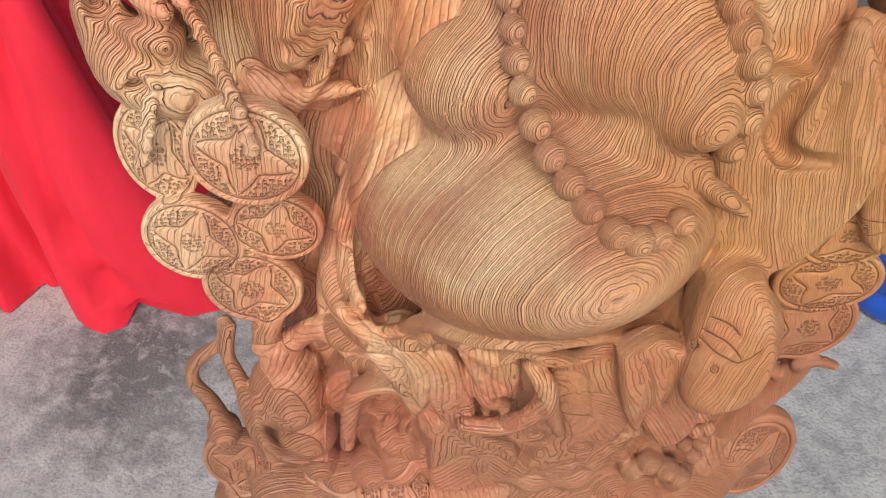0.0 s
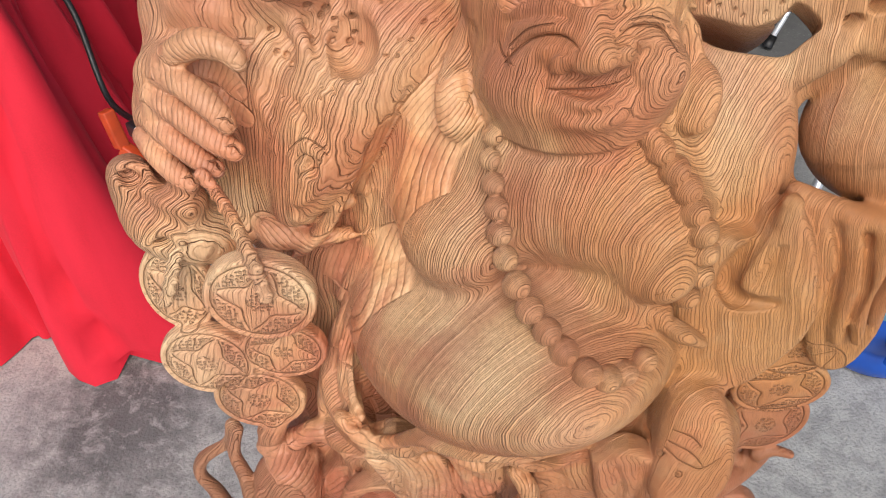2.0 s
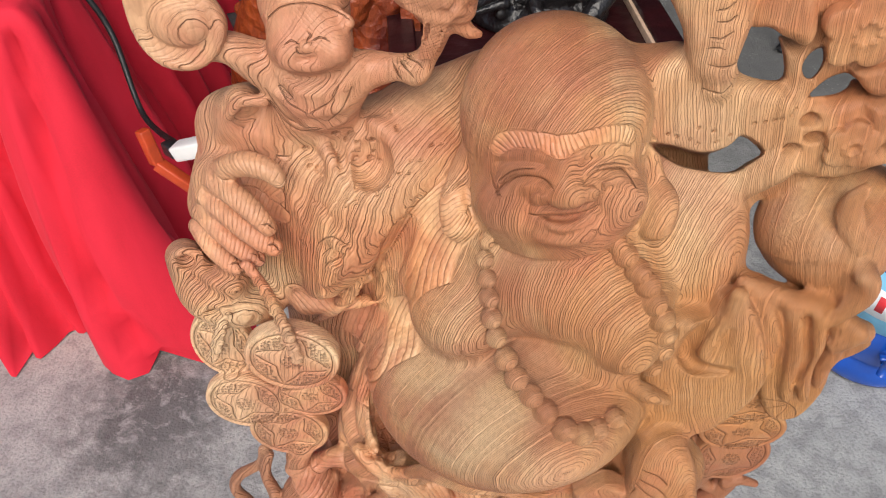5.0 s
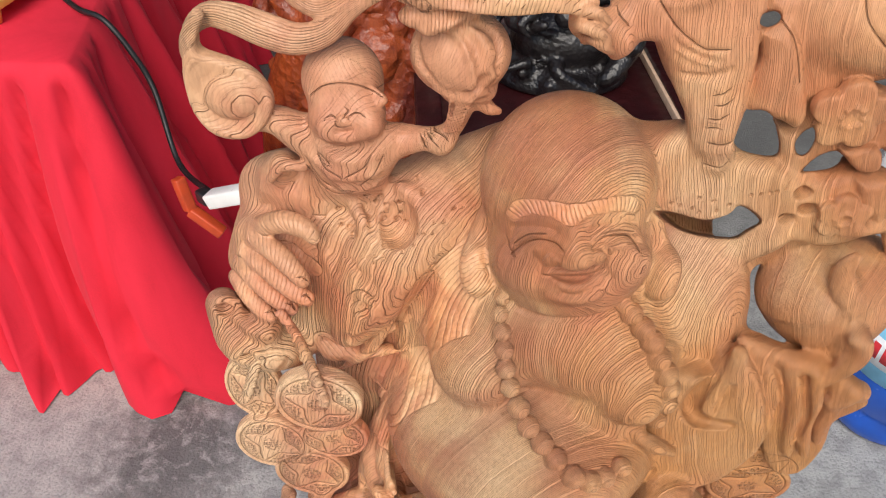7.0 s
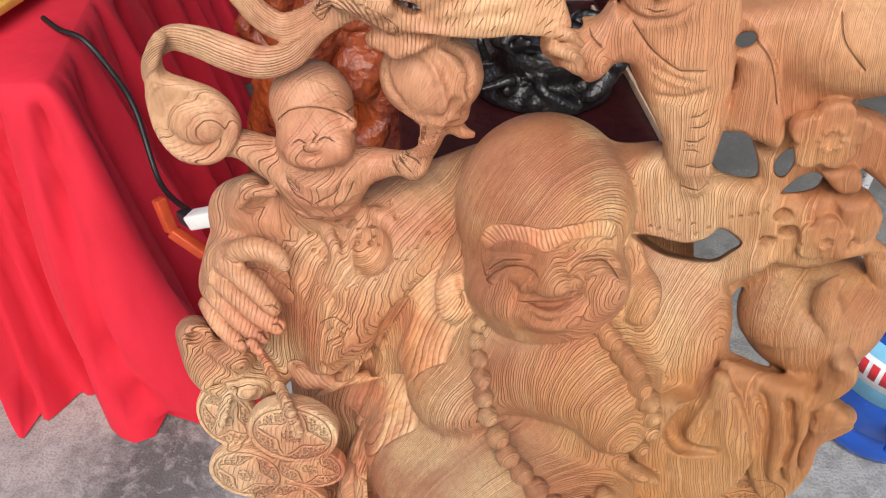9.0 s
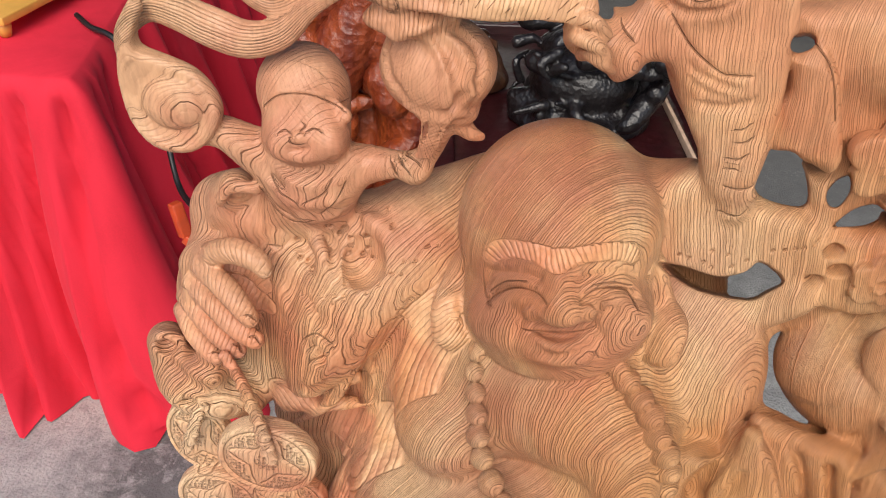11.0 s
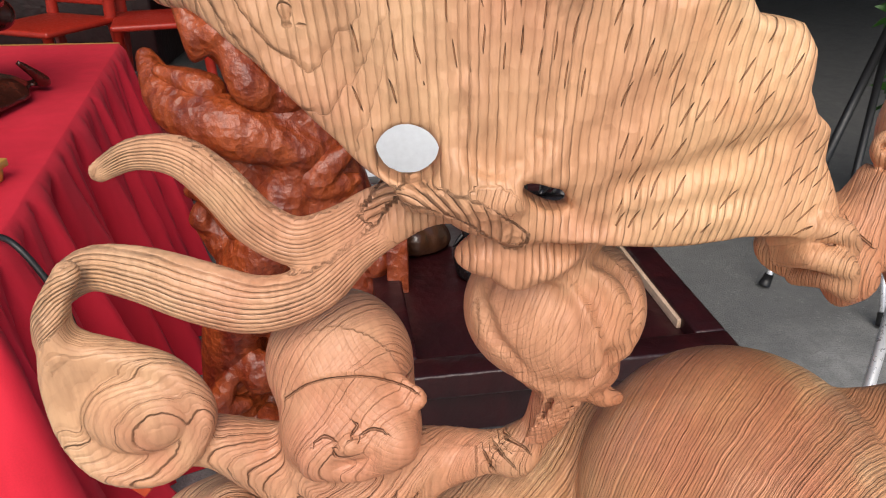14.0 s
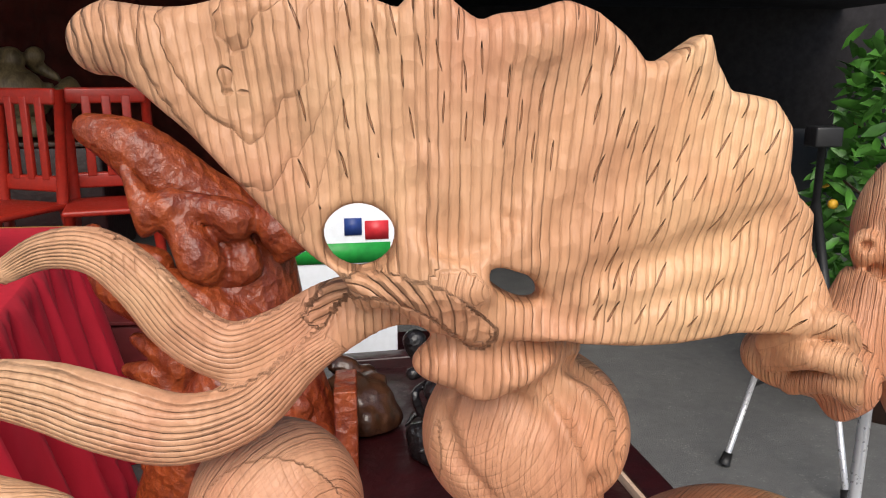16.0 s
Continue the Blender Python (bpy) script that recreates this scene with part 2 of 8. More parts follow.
    across = n.math("MULTIPLY", n.math("SUBTRACT", n.math("FRACT", column), n.math("MULTIPLY_ADD", keep.outputs["Value"], 0.5, 0.25)), n.math("MULTIPLY", reach, 60.0))
    length = n.math("SUBTRACT", n.math("FRACT", row), 0.5)
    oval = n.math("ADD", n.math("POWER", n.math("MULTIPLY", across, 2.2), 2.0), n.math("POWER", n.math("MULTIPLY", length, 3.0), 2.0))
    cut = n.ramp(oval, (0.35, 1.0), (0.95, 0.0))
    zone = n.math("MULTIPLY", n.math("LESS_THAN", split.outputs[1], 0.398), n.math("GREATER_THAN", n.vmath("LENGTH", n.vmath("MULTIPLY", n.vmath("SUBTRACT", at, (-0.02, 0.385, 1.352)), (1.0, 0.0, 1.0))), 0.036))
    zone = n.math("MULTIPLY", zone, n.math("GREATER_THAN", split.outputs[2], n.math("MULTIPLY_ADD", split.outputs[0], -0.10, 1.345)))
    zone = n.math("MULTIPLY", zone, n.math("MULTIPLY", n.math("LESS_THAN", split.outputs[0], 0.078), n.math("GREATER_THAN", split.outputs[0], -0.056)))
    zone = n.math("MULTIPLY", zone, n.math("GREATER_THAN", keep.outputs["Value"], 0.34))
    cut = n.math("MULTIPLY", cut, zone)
    # dark colour stands for shade down in the leaf cuts
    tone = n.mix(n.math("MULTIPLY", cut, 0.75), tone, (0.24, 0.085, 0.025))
    # flame grain on one side of the leaf
    flame = n.math("MULTIPLY", n.math("SUBTRACT", split.outputs[0], -0.066), 70.0)
    flame = n.math("SUBTRACT", n.math("MULTIPLY", rise, 62.0), n.math("MULTIPLY", flame, flame))
    flame = n.math("FRACT", n.math("MULTIPLY_ADD", n.noise(38.0, 3), 3.2, flame))
    flame = n.ramp(flame, (0.0, 1.0), (0.14, 0.25), (0.30, 0.0), (0.97, 0.0), (1.0, 1.0))
    shore = n.math("MULTIPLY", n.ramp(split.outputs[0], (-0.068, 1.0), (-0.040, 0.0)), n.math("MULTIPLY", n.ramp(rise, (0.07, 0.0), (0.10, 1.0)), n.math("LESS_THAN", split.outputs[1], 0.40)))
    flame = n.math("MULTIPLY", flame, shore)
    tone = n.mix(n.math("MULTIPLY", flame, 0.42), tone, (0.30, 0.12, 0.05))
    n.rough(n.ramp(n.noise(25.0, 3), (0.3, 0.36), (0.7, 0.56)))
    relief = n.math("POWER", faint, 1.5)
    depth = n.math("ADD", 0.60, n.math("MULTIPLY", vary, 0.70))
    height = n.math("SUBTRACT", n.math("MULTIPLY", n.math("MULTIPLY_ADD", half, 0.25, n.math("MULTIPLY", line, depth)), relief), n.math("MULTIPLY_ADD", cut, 2.2, n.math("MULTIPLY", flame, 0.5)))
    height = n.math("MULTIPLY_ADD", gouge_height, 1.1, height)
    height = n.math("SUBTRACT", height, n.math("MULTIPLY", slit, 1.1))
    # flats left by the chisel
    height = n.math("MULTIPLY_ADD", n.cells(85.0), 0.5, height)
    # punched dots on the coins
    punched = n.node("Attribute", attribute_name="punched").outputs["Fac"]
    flatten = n.node("CombineXYZ")
    n.put(split.outputs[0], flatten.inputs[0])
    n.put(split.outputs[2], flatten.inputs[1])
    dots = n.node("TexVoronoi", feature="F1")
    dots.voronoi_dimensions = "2D"
    n.put(flatten.outputs[0], dots.inputs["Vector"])
    dots.inputs["Scale"].default_value, dots.inputs["Randomness"].default_value = 330.0, 0.6
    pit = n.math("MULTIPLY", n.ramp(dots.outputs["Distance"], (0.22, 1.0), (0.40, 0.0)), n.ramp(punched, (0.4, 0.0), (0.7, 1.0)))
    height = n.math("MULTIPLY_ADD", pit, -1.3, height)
    # pits coloured darker, as if shaded inside
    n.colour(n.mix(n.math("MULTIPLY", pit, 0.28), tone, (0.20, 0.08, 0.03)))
    low = n.bump(height, 1.0, 0.0019)
    n.bump(n.noise(900.0, 2, n.stretched((1.0, 1.0, 0.2))), 0.25, 0.0006, low)
    return n.mat


GRAIN_HEART, GRAIN_WAY = (0.08, 0.37, 1.13), (0.457, -0.721, 0.032)
GRAIN_BOW, GRAIN_TWIST = (-0.53, 1.545, -0.03), (0.17, 0.295, 0.67)
RINGS, RING_CROWDING = 520.0, 2100.0


def concrete():
    n = Net("worn_concrete", 0.85)
    big = n.noise(1.3, 5, warp=0.5)
    mid = n.noise(9.0, 6)
    grain = n.noise(150.0, 4)
    tone = n.ramp(mid, (0.25, (0.27, 0.27, 0.265)), (0.5, (0.36, 0.36, 0.352)), (0.75, (0.45, 0.45, 0.435)))
    stain = n.ramp(n.noise(3.4, 6, warp=0.3), (0.55, 0.0), (0.66, 0.6))
    tone = n.mix(n.math("MULTIPLY", stain, 0.7), tone, (0.07, 0.07, 0.075))
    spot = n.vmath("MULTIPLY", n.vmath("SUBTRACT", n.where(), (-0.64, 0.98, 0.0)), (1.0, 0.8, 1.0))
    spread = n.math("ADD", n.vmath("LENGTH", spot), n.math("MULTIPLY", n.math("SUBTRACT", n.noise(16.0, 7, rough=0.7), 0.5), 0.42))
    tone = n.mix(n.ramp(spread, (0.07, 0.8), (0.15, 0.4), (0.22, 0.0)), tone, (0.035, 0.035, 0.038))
    tone = n.mix(n.ramp(big, (0.45, 0.0), (0.7, 0.4)), tone, (0.42, 0.42, 0.41))
    patch = n.noise(24.0, 5, warp=0.5, rough=0.65)
    tone = n.mix(n.ramp(patch, (0.40, 0.35), (0.50, 0.0)), tone, (0.14, 0.14, 0.142))
    tone = n.mix(n.ramp(patch, (0.52, 0.0), (0.66, 0.55)), tone, (0.44, 0.44, 0.43))
    # shade of the stalls painted in: pale in front, dark behind, with a ragged border
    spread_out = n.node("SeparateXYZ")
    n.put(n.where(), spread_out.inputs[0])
    back_shade = n.math("MULTIPLY_ADD", n.noise(0.7, 4), 1.0, n.math("MULTIPLY_ADD", n.noise(2.5, 4), 0.6, spread_out.outputs[1]))
    tone = n.mix(n.ramp(back_shade, (2.35, 0.0), (3.1, 0.85)), tone, (0.075, 0.076, 0.075))
    tone = n.mix(n.ramp(grain, (0.36, 0.35), (0.50, 0.0)), tone, (0.09, 0.09, 0.095))
    speck = n.math("MULTIPLY", n.ramp(n.cells(70.0), (0.10, 0.22), (0.30, 0.0)), n.ramp(n.noise(9.0, 3), (0.45, 0.0), (0.6, 1.0)))
    tone = n.mix(speck, tone, (0.55, 0.54, 0.52))
    n.colour(tone)
    n.bump(n.math("ADD", grain, n.math("MULTIPLY", mid, 0.8)), 0.7, 0.005)
    return n.mat


def red_cloth():
    n = Net("red_velvet_cloth", 0.82)
    n.bsdf.inputs["Sheen Weight"].default_value = 0.10
    n.bsdf.inputs["Sheen Roughness"].default_value = 0.5
    n.bsdf.inputs["Sheen Tint"].default_value = (1.0, 0.25, 0.3, 1)
    nap = n.noise(14.0, 5, n.stretched((1, 1, 0.25)), warp=0.4)
    n.colour(n.mix(n.noise(320.0, 2), n.ramp(nap, (0.3, (0.50, 0.006, 0.022)), (0.7, (0.70, 0.016, 0.045))), (0.68, 0.011, 0.036)))
    n.bump(n.noise(900.0, 2), 0.2, 0.0006, n.bump(n.noise(30.0, 4, n.stretched((1, 1, 0.3))), 0.25, 0.004))
    return n.mat


def lacquered(name, light, dark, rough=0.16, scale=9.0, coat=0.5, relief=0.35):
    n = Net(name, rough, coat=coat)
    grain = n.noise(scale, 5, n.stretched((1, 1, 0.25)), warp=1.2)
    streak = n.noise(scale * 9, 3, n.stretched((1, 1, 0.1)))
    n.colour(n.mix(n.ramp(streak, (0.4, 0.0), (0.7, 0.45)), n.ramp(grain, (0.3, dark), (0.62, light)), dark))
    n.bump(n.math("ADD", n.noise(scale * 5, 3), n.cells(scale * 3.2)), relief, 0.006)
    return n.mat


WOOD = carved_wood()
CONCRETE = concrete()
RED_CLOTH = red_cloth()
RED_WOOD = lacquered("red_lacquered_wood", (0.34, 0.068, 0.016), (0.11, 0.013, 0.006), 0.38, 14.0, 0.12, 0.9)
DARK_WOOD = lacquered("dark_maroon_lacquer", (0.035, 0.005, 0.006), (0.015, 0.003, 0.004), 0.38, coat=0.1)
BLACK_STONE = lacquered("polished_black_wood", (0.014, 0.011, 0.011), (0.005, 0.004, 0.005), 0.30, 30.0, 0.2)
BROWN_ROOT = lacquered("brown_root_wood", (0.09, 0.035, 0.016), (0.03, 0.011, 0.006), 0.35, 14.0)
BLACK_RUBBER = plain("black_rubber", (0.012, 0.012, 0.013), 0.45)
WHITE_PLASTIC = plain("white_plastic", (0.78, 0.78, 0.76), 0.35, vary=0.04)
ORANGE_PLASTIC = plain("orange_plastic", (0.50, 0.06, 0.015), 0.4)
YELLOW_WOOD = plain("yellow_varnished_wood", (0.62, 0.33, 0.07), 0.4, vary=0.2, scale=15)
SILVER = plain("brushed_aluminium", (0.72, 0.73, 0.75), 0.32, 0.6, vary=0.06)
BLUE_PLASTIC = plain("blue_bottle_plastic", (0.008, 0.075, 0.42), 0.18, vary=0.2, scale=8, coat=0.4)
LABEL_BLUE = plain("pale_blue_label", (0.22, 0.55, 0.80), 0.35, vary=0.08)
LABEL_WHITE = plain("white_label", (0.80, 0.84, 0.88), 0.35, vary=0.04)
LABEL_RED = plain("red_print", (0.60, 0.03, 0.04), 0.4)
GREEN_PRINT = plain("green_print", (0.015, 0.30, 0.045), 0.45)
BLUE_PRINT = plain("navy_print", (0.02, 0.05, 0.22), 0.45)
LEAF = plain("glossy_green_leaf", (0.06, 0.19, 0.025), 0.4, vary=0.4, scale=12)
FRUIT = plain("yellow_fruit", (0.75, 0.42, 0.03), 0.45)
OLIVE_ROOT = lacquered("weathered_root_wood", (0.30, 0.22, 0.11), (0.09, 0.06, 0.03), 0.5, 12.0, 0.1)
CURTAIN_RED = plain("dark_red_brown_curtain", (0.12, 0.016, 0.010), 0.8, vary=0.4, scale=5)
MAROON = plain("dull_maroon_cloth", (0.14, 0.010, 0.012), 0.7, vary=0.3, scale=6)
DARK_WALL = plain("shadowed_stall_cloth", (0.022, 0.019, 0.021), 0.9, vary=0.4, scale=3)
RED_PLASTIC = plain("red_moulded_plastic", (0.34, 0.020, 0.010), 0.4)
GLASS_PINK = plain("dark_glazed_ceramic", (0.09, 0.035, 0.035), 0.12, coat=0.8)


# ---- mesh helpers ----
def part(name, bm, material, parent=None, label="", smooth=True):
    """Links a bmesh as one mesh object under a thing or part."""
    me = bpy.data.meshes.new(name)
    bm.to_mesh(me)
    bm.free()
    for f in me.polygons:
        f.use_smooth = smooth
    me.materials.append(material)
    ob = new(name, me)
    ob.parent = parent
    return tagged(ob, label)


def thing(name, x, y, z, label, category, group="", kind="", turn=0.0):
    ob = new(name)
    ob.empty_display_size = 0.05
    ob.matrix_world = pose(x, y, z, 0, 0, turn)
    return tagged(ob, label, category, group, kind)


def box(bm, lo, hi, bevel=0.0):
    """Adds a bevelled box between two corners."""
    made = bmesh.ops.create_cube(bm, size=1.0)["verts"]
    for v in made:
        v.co = Vector([(a + b) / 2 + c * (b - a) for a, b, c in zip(lo, hi, v.co)])
    if bevel:
        bmesh.ops.bevel(bm, geom=list({e for v in made for e in v.link_edges}), offset=bevel, segments=2, affect="EDGES", profile=0.6)
    return bm


def rod(bm, points, radius, sides=10):
    """Adds a round bar of changing radius along points."""
    points = [Vector(p) for p in points]
    rings = []
    for i, p in enumerate(points):
        way = (points[min(i + 1, len(points) - 1)] - points[max(i - 1, 0)]).normalized()
        side = way.cross(Vector((0.31, 0.9, 0.2)) if abs(way.x) < 0.9 else Vector((0, 0, 1))).normalized()
        up = side.cross(way)
        r = radius[i] if isinstance(radius, (tuple, list)) else radius
        rings.append([bm.verts.new(p + r * (math.cos(a) * side + math.sin(a) * up)) for a in [2 * math.pi * k / sides for k in range(sides)]])
    for a, b in zip(rings, rings[1:]):
        for k in range(sides):
            bm.faces.new((a[k], a[(k + 1) % sides], b[(k + 1) % sides], b[k]))
    bm.faces.new(rings[0])
    bm.faces.new(list(reversed(rings[-1])))
    return bm


def turned(bm, profile, sides=48, centre=(0, 0)):
    """Adds a turned shape from (radius, height) pairs."""
    rings = [[bm.verts.new((centre[0] + r * math.cos(a), centre[1] + r * math.sin(a), z)) for a in [2 * math.pi * k / sides for k in range(sides)]] for r, z in profile]
    for a, b in zip(rings, rings[1:]):
        for k in range(sides):
            bm.faces.new((a[k], a[(k + 1) % sides], b[(k + 1) % sides], b[k]))
    bm.faces.new(list(reversed(rings[0])))
    bm.faces.new(rings[-1])
    return bm


def curve_points(points, steps=10):
    """A smooth line through points of any width."""
    pts = np.array([points[0], *points, points[-1]], float)
    line = []
    for a, b, c, d in zip(pts, pts[1:], pts[2:], pts[3:]):
        for u in np.arange(steps) / steps:
            line.append(0.5 * (2 * b + (c - a) * u + (2 * a - 5 * b + 4 * c - d) * u * u + (3 * b - a - 3 * c + d) * u ** 3))
    line.append(pts[-1])
    return np.array(line)


# ---- carving: forms melted together on a grid of distances, then skinned ----
class Carving:
    def __init__(self, lo, hi, step):
        self.lo, self.step = np.array(lo, np.float32), step
        self.size = [int(math.ceil((b - a) / step)) + 1 for a, b in zip(lo, hi)]
        self.axes = [np.arange(n, dtype=np.float32) * step + a for n, a in zip(self.size, lo)]
        self.field = np.full(self.size, 0.02, np.float32)
        self.bands, self.cuts, self.plains, self.punched = [], [], [], []

    def window(self, lo, hi):
        cut = []
        for axis, a, b in zip(self.axes, lo, hi):
            i, j = np.searchsorted(axis, (a, b))
            cut.append(slice(max(0, int(i) - 1), min(len(axis), int(j) + 1)))
        grid = [axis[c].reshape([-1 if k == i else 1 for k in range(3)]) for i, (axis, c) in enumerate(zip(self.axes, cut))]
        return tuple(cut), grid

    def merge(self, cut, d, k, dig=False):
        f = self.field[cut]
        if f.size == 0:
            return
        k = max(k, 1e-5)
        if dig:
            h = np.maximum(k - np.abs(f + d), 0) / k
            self.field[cut] = np.maximum(f, -d) + h * h * k * 0.25
        else:
            h = np.maximum(k - np.abs(f - d), 0) / k
            self.field[cut] = np.minimum(f, d) - h * h * k * 0.25

    def blob(self, c, r, k=0.006, dig=False):
        m = k + 0.004
        cut, (x, y, z) = self.window([a - b - m for a, b in zip(c, r)], [a + b + m for a, b in zip(c, r)])
        x, y, z = x - c[0], y - c[1], z - c[2]
        k0 = np.sqrt((x / r[0]) ** 2 + (y / r[1]) ** 2 + (z / r[2]) ** 2)
        k1 = np.sqrt((x / r[0] ** 2) ** 2 + (y / r[1] ** 2) ** 2 + (z / r[2] ** 2) ** 2) + 1e-9
        self.merge(cut, (k0 * (k0 - 1) / k1).astype(np.float32), k, dig)

    def tube(self, points, k=0.006, dig=False, flat=1.0, steps=4):
        line = curve_points(points, steps) if len(points) > 2 else np.array(points, float)
        m = k + 0.004
        lo = (line[:, :3] - line[:, 3:]).min(0) - m
        hi = (line[:, :3] + line[:, 3:]).max(0) + m
        cut, (x, y, z) = self.window(lo, hi)
        if 0 in [s.stop - s.start for s in cut]:
            return
        d = np.full(self.field[cut].shape, 0.05, np.float32)
        for a, b in zip(line, line[1:]):
            # each piece only where it reaches
            wlo, whi = np.minimum(a[:3] - a[3], b[:3] - b[3]) - m, np.maximum(a[:3] + a[3], b[:3] + b[3]) + m
            sub = []
            for g, l, h in zip((x, y, z), wlo, whi):
                i, j = np.searchsorted(g.ravel(), (l, h))
                sub.append(slice(int(i), int(j)))
            gx, gy, gz = x[sub[0]], y[:, sub[1]], z[:, :, sub[2]]
            v = b[:3] - a[:3]
            v = v * np.array((1, 1 / flat, 1))
            vv = float(v @ v) + 1e-12
            px, py, pz = gx - a[0], (gy - a[1]) / flat, gz - a[2]
            u = np.clip((px * v[0] + py * v[1] + pz * v[2]) / vv, 0, 1)
            e = np.sqrt((px - u * v[0]) ** 2 + (py - u * v[1]) ** 2 + (pz - u * v[2]) ** 2) - (a[3] + u * (b[3] - a[3]))
            d[tuple(sub)] = np.minimum(d[tuple(sub)], (e * min(1.0, flat ** 0.5)).astype(np.float32))
        self.merge(cut, d, k, dig)

    def plate(self, c, r, thick, k=0.003, turn=0.0, dig=False):
        """An upright oval plate that faces the front."""
        m = k + 0.004
        big = max(r) + m
        cut, (x, y, z) = self.window((c[0] - big, c[1] - thick - m, c[2] - big), (c[0] + big, c[1] + thick + m, c[2] + big))
        co, si = math.cos(radians(turn)), math.sin(radians(turn))
        u, w = (x - c[0]) * co + (z - c[2]) * si, (z - c[2]) * co - (x - c[0]) * si
        q = np.sqrt((u / r[0]) ** 2 + (w / r[1]) ** 2)
        flat = (q - 1) * min(r)
        deep = np.abs(y - c[1]) - thick
        e = 0.003 if not dig else 0.0
        a, b = flat + e, deep + e
        d = np.minimum(np.maximum(a, b), 0) + np.sqrt(np.maximum(a, 0) ** 2 + np.maximum(b, 0) ** 2) - e
        self.merge(cut, d.astype(np.float32), k, dig)

    def slab(self, outline, thick, k=0.004, edge=0.004, dig=False, lean=(0.0, 0.0)):
        """A board of free outline that faces the front, or a hole cut through along a lean; corners carry their depth."""
        pts = np.array(outline, float)
        m = k + 0.004
        lo, hi = pts.min(0), pts.max(0)
        plane = np.linalg.lstsq(np.c_[pts[:, 0], pts[:, 2], np.ones(len(pts))], pts[:, 1], rcond=None)[0]
        cut, (x, y, z) = self.window((lo[0] - m - thick * abs(lean[0]), lo[1] - thick - m - 0.006, lo[2] - m - thick * abs(lean[1])), (hi[0] + m + thick * abs(lean[0]), hi[1] + thick + m + 0.006, hi[2] + m + thick * abs(lean[1])))
        back = y - pts[:, 1].mean()
        gx, gz = (x - lean[0] * back, z - lean[1] * back) if dig else (x[:, :1, :], z[:, :1, :])
        best, inside = np.full(np.broadcast(gx, gz).shape, 9.0), np.zeros(np.broadcast(gx, gz).shape, bool)
        ring = curve_points([*pts, pts[0]], 3)[:, (0, 2)]
        for (ax, az), (bx, bz) in zip(ring, ring[1:]):
            vx, vz = bx - ax, bz - az
            u = np.clip(((gx - ax) * vx + (gz - az) * vz) / (vx * vx + vz * vz + 1e-12), 0, 1)
            best = np.minimum(best, np.hypot(gx - ax - u * vx, gz - az - u * vz))
            if az != bz:
                inside ^= ((az > gz) != (bz > gz)) & (gx < vx * (gz - az) / vz + ax)
        flat = np.where(inside, -best, best)
        deep = np.abs(y - (plane[0] * x + plane[1] * z + plane[2])) - thick
        a, b = flat + edge, deep + edge
        d = np.minimum(np.maximum(a, b), 0) + np.sqrt(np.maximum(a, 0) ** 2 + np.maximum(b, 0) ** 2) - edge
        self.merge(cut, d.astype(np.float32), k, dig)

    def beside(self, verts, line, slack):
        """Vertices near a line seen from the front: index, side in radii, way along it."""
        line = curve_points(line, 6) if len(line) > 2 else np.array(line, float)
        reach = line[:, 3].max() * 1.3 + 0.001
        near = np.flatnonzero((verts[:, 0] > line[:, 0].min() - reach) & (verts[:, 0] < line[:, 0].max() + reach) & (verts[:, 2] > line[:, 2].min() - reach) & (verts[:, 2] < line[:, 2].max() + reach) & (verts[:, 1] > line[:, 1].min() - slack) & (verts[:, 1] < line[:, 1].max() + slack))
        spot = verts[near][:, (0, 2)]
        best, side, along = np.full(len(near), 9.0), np.zeros(len(near)), np.zeros(len(near))
        run = 0.0
        for a, b in zip(line, line[1:]):
            v = (b - a)[[0, 2]]
            size = float(np.hypot(*v)) + 1e-9
            q = spot - a[[0, 2]]
            free = (q @ v) / size ** 2
            u = np.clip(free, 0, 1)
            r = a[3] + u * (b[3] - a[3])
            off = np.hypot(*(q - u[:, None] * v).T) / r
            past = np.where(np.array_equal(a, line[0]), -free, 0) + np.where(np.array_equal(b, line[-1]), free - 1, 0)
            off = off + np.maximum(past, 0) * size / 0.002
            hit = off < best
            sign = np.sign(v[0] * q[:, 1] - v[1] * q[:, 0])
            best, side, along = np.where(hit, off, best), np.where(hit, off * sign, side), np.where(hit, run + u * size, along)
            run += size
        ok = best < 1.3
        return near[ok], side[ok], along[ok], run

    def flows(self, verts):
        """Tool grooves (a running count of lanes) and knife cuts (distance to the cut), vertex by vertex."""
        lane, depth, second = np.zeros(len(verts)), np.zeros(len(verts)), np.zeros(len(verts))
        cut, keen = np.full(len(verts), 1.0), np.zeros(len(verts))
        for line, count, spacing, slant, d, first, last in self.bands:
            i, side, along, run = self.beside(verts, line, 0.016)
            part_way = along / run
            w = d * np.clip((1.12 - np.abs(side)) / 0.3, 0, 1) * np.clip((part_way - first) / 0.06 + 0.3, 0, 1) * np.clip((last - part_way) / 0.06 + 0.3, 0, 1)
            value = side * count + slant * part_way if spacing == 0 else along / spacing + side * slant
            over = w > depth[i]
            second[i] = np.maximum(second[i], np.minimum(w, depth[i]))
            lane[i[over]], depth[i[over]] = value[over], w[over]
        for line in self.cuts:
            i, side, along, run = self.beside(verts, [(x, y, z, 0.0026) for x, y, z, r in line], 0.014)
            w = np.clip((1.1 - np.abs(side)) / 0.2, 0, 1)
            over = np.abs(side) * 0.0026 < np.abs(cut[i])
            cut[i[over]], keen[i[over]] = side[over] * 0.0026, w[over]
        smooth = np.zeros(len(verts))
        for c, rx, rz in self.plains:
            q = np.hypot((verts[:, 0] - c[0]) / rx, (verts[:, 2] - c[2]) / rz)
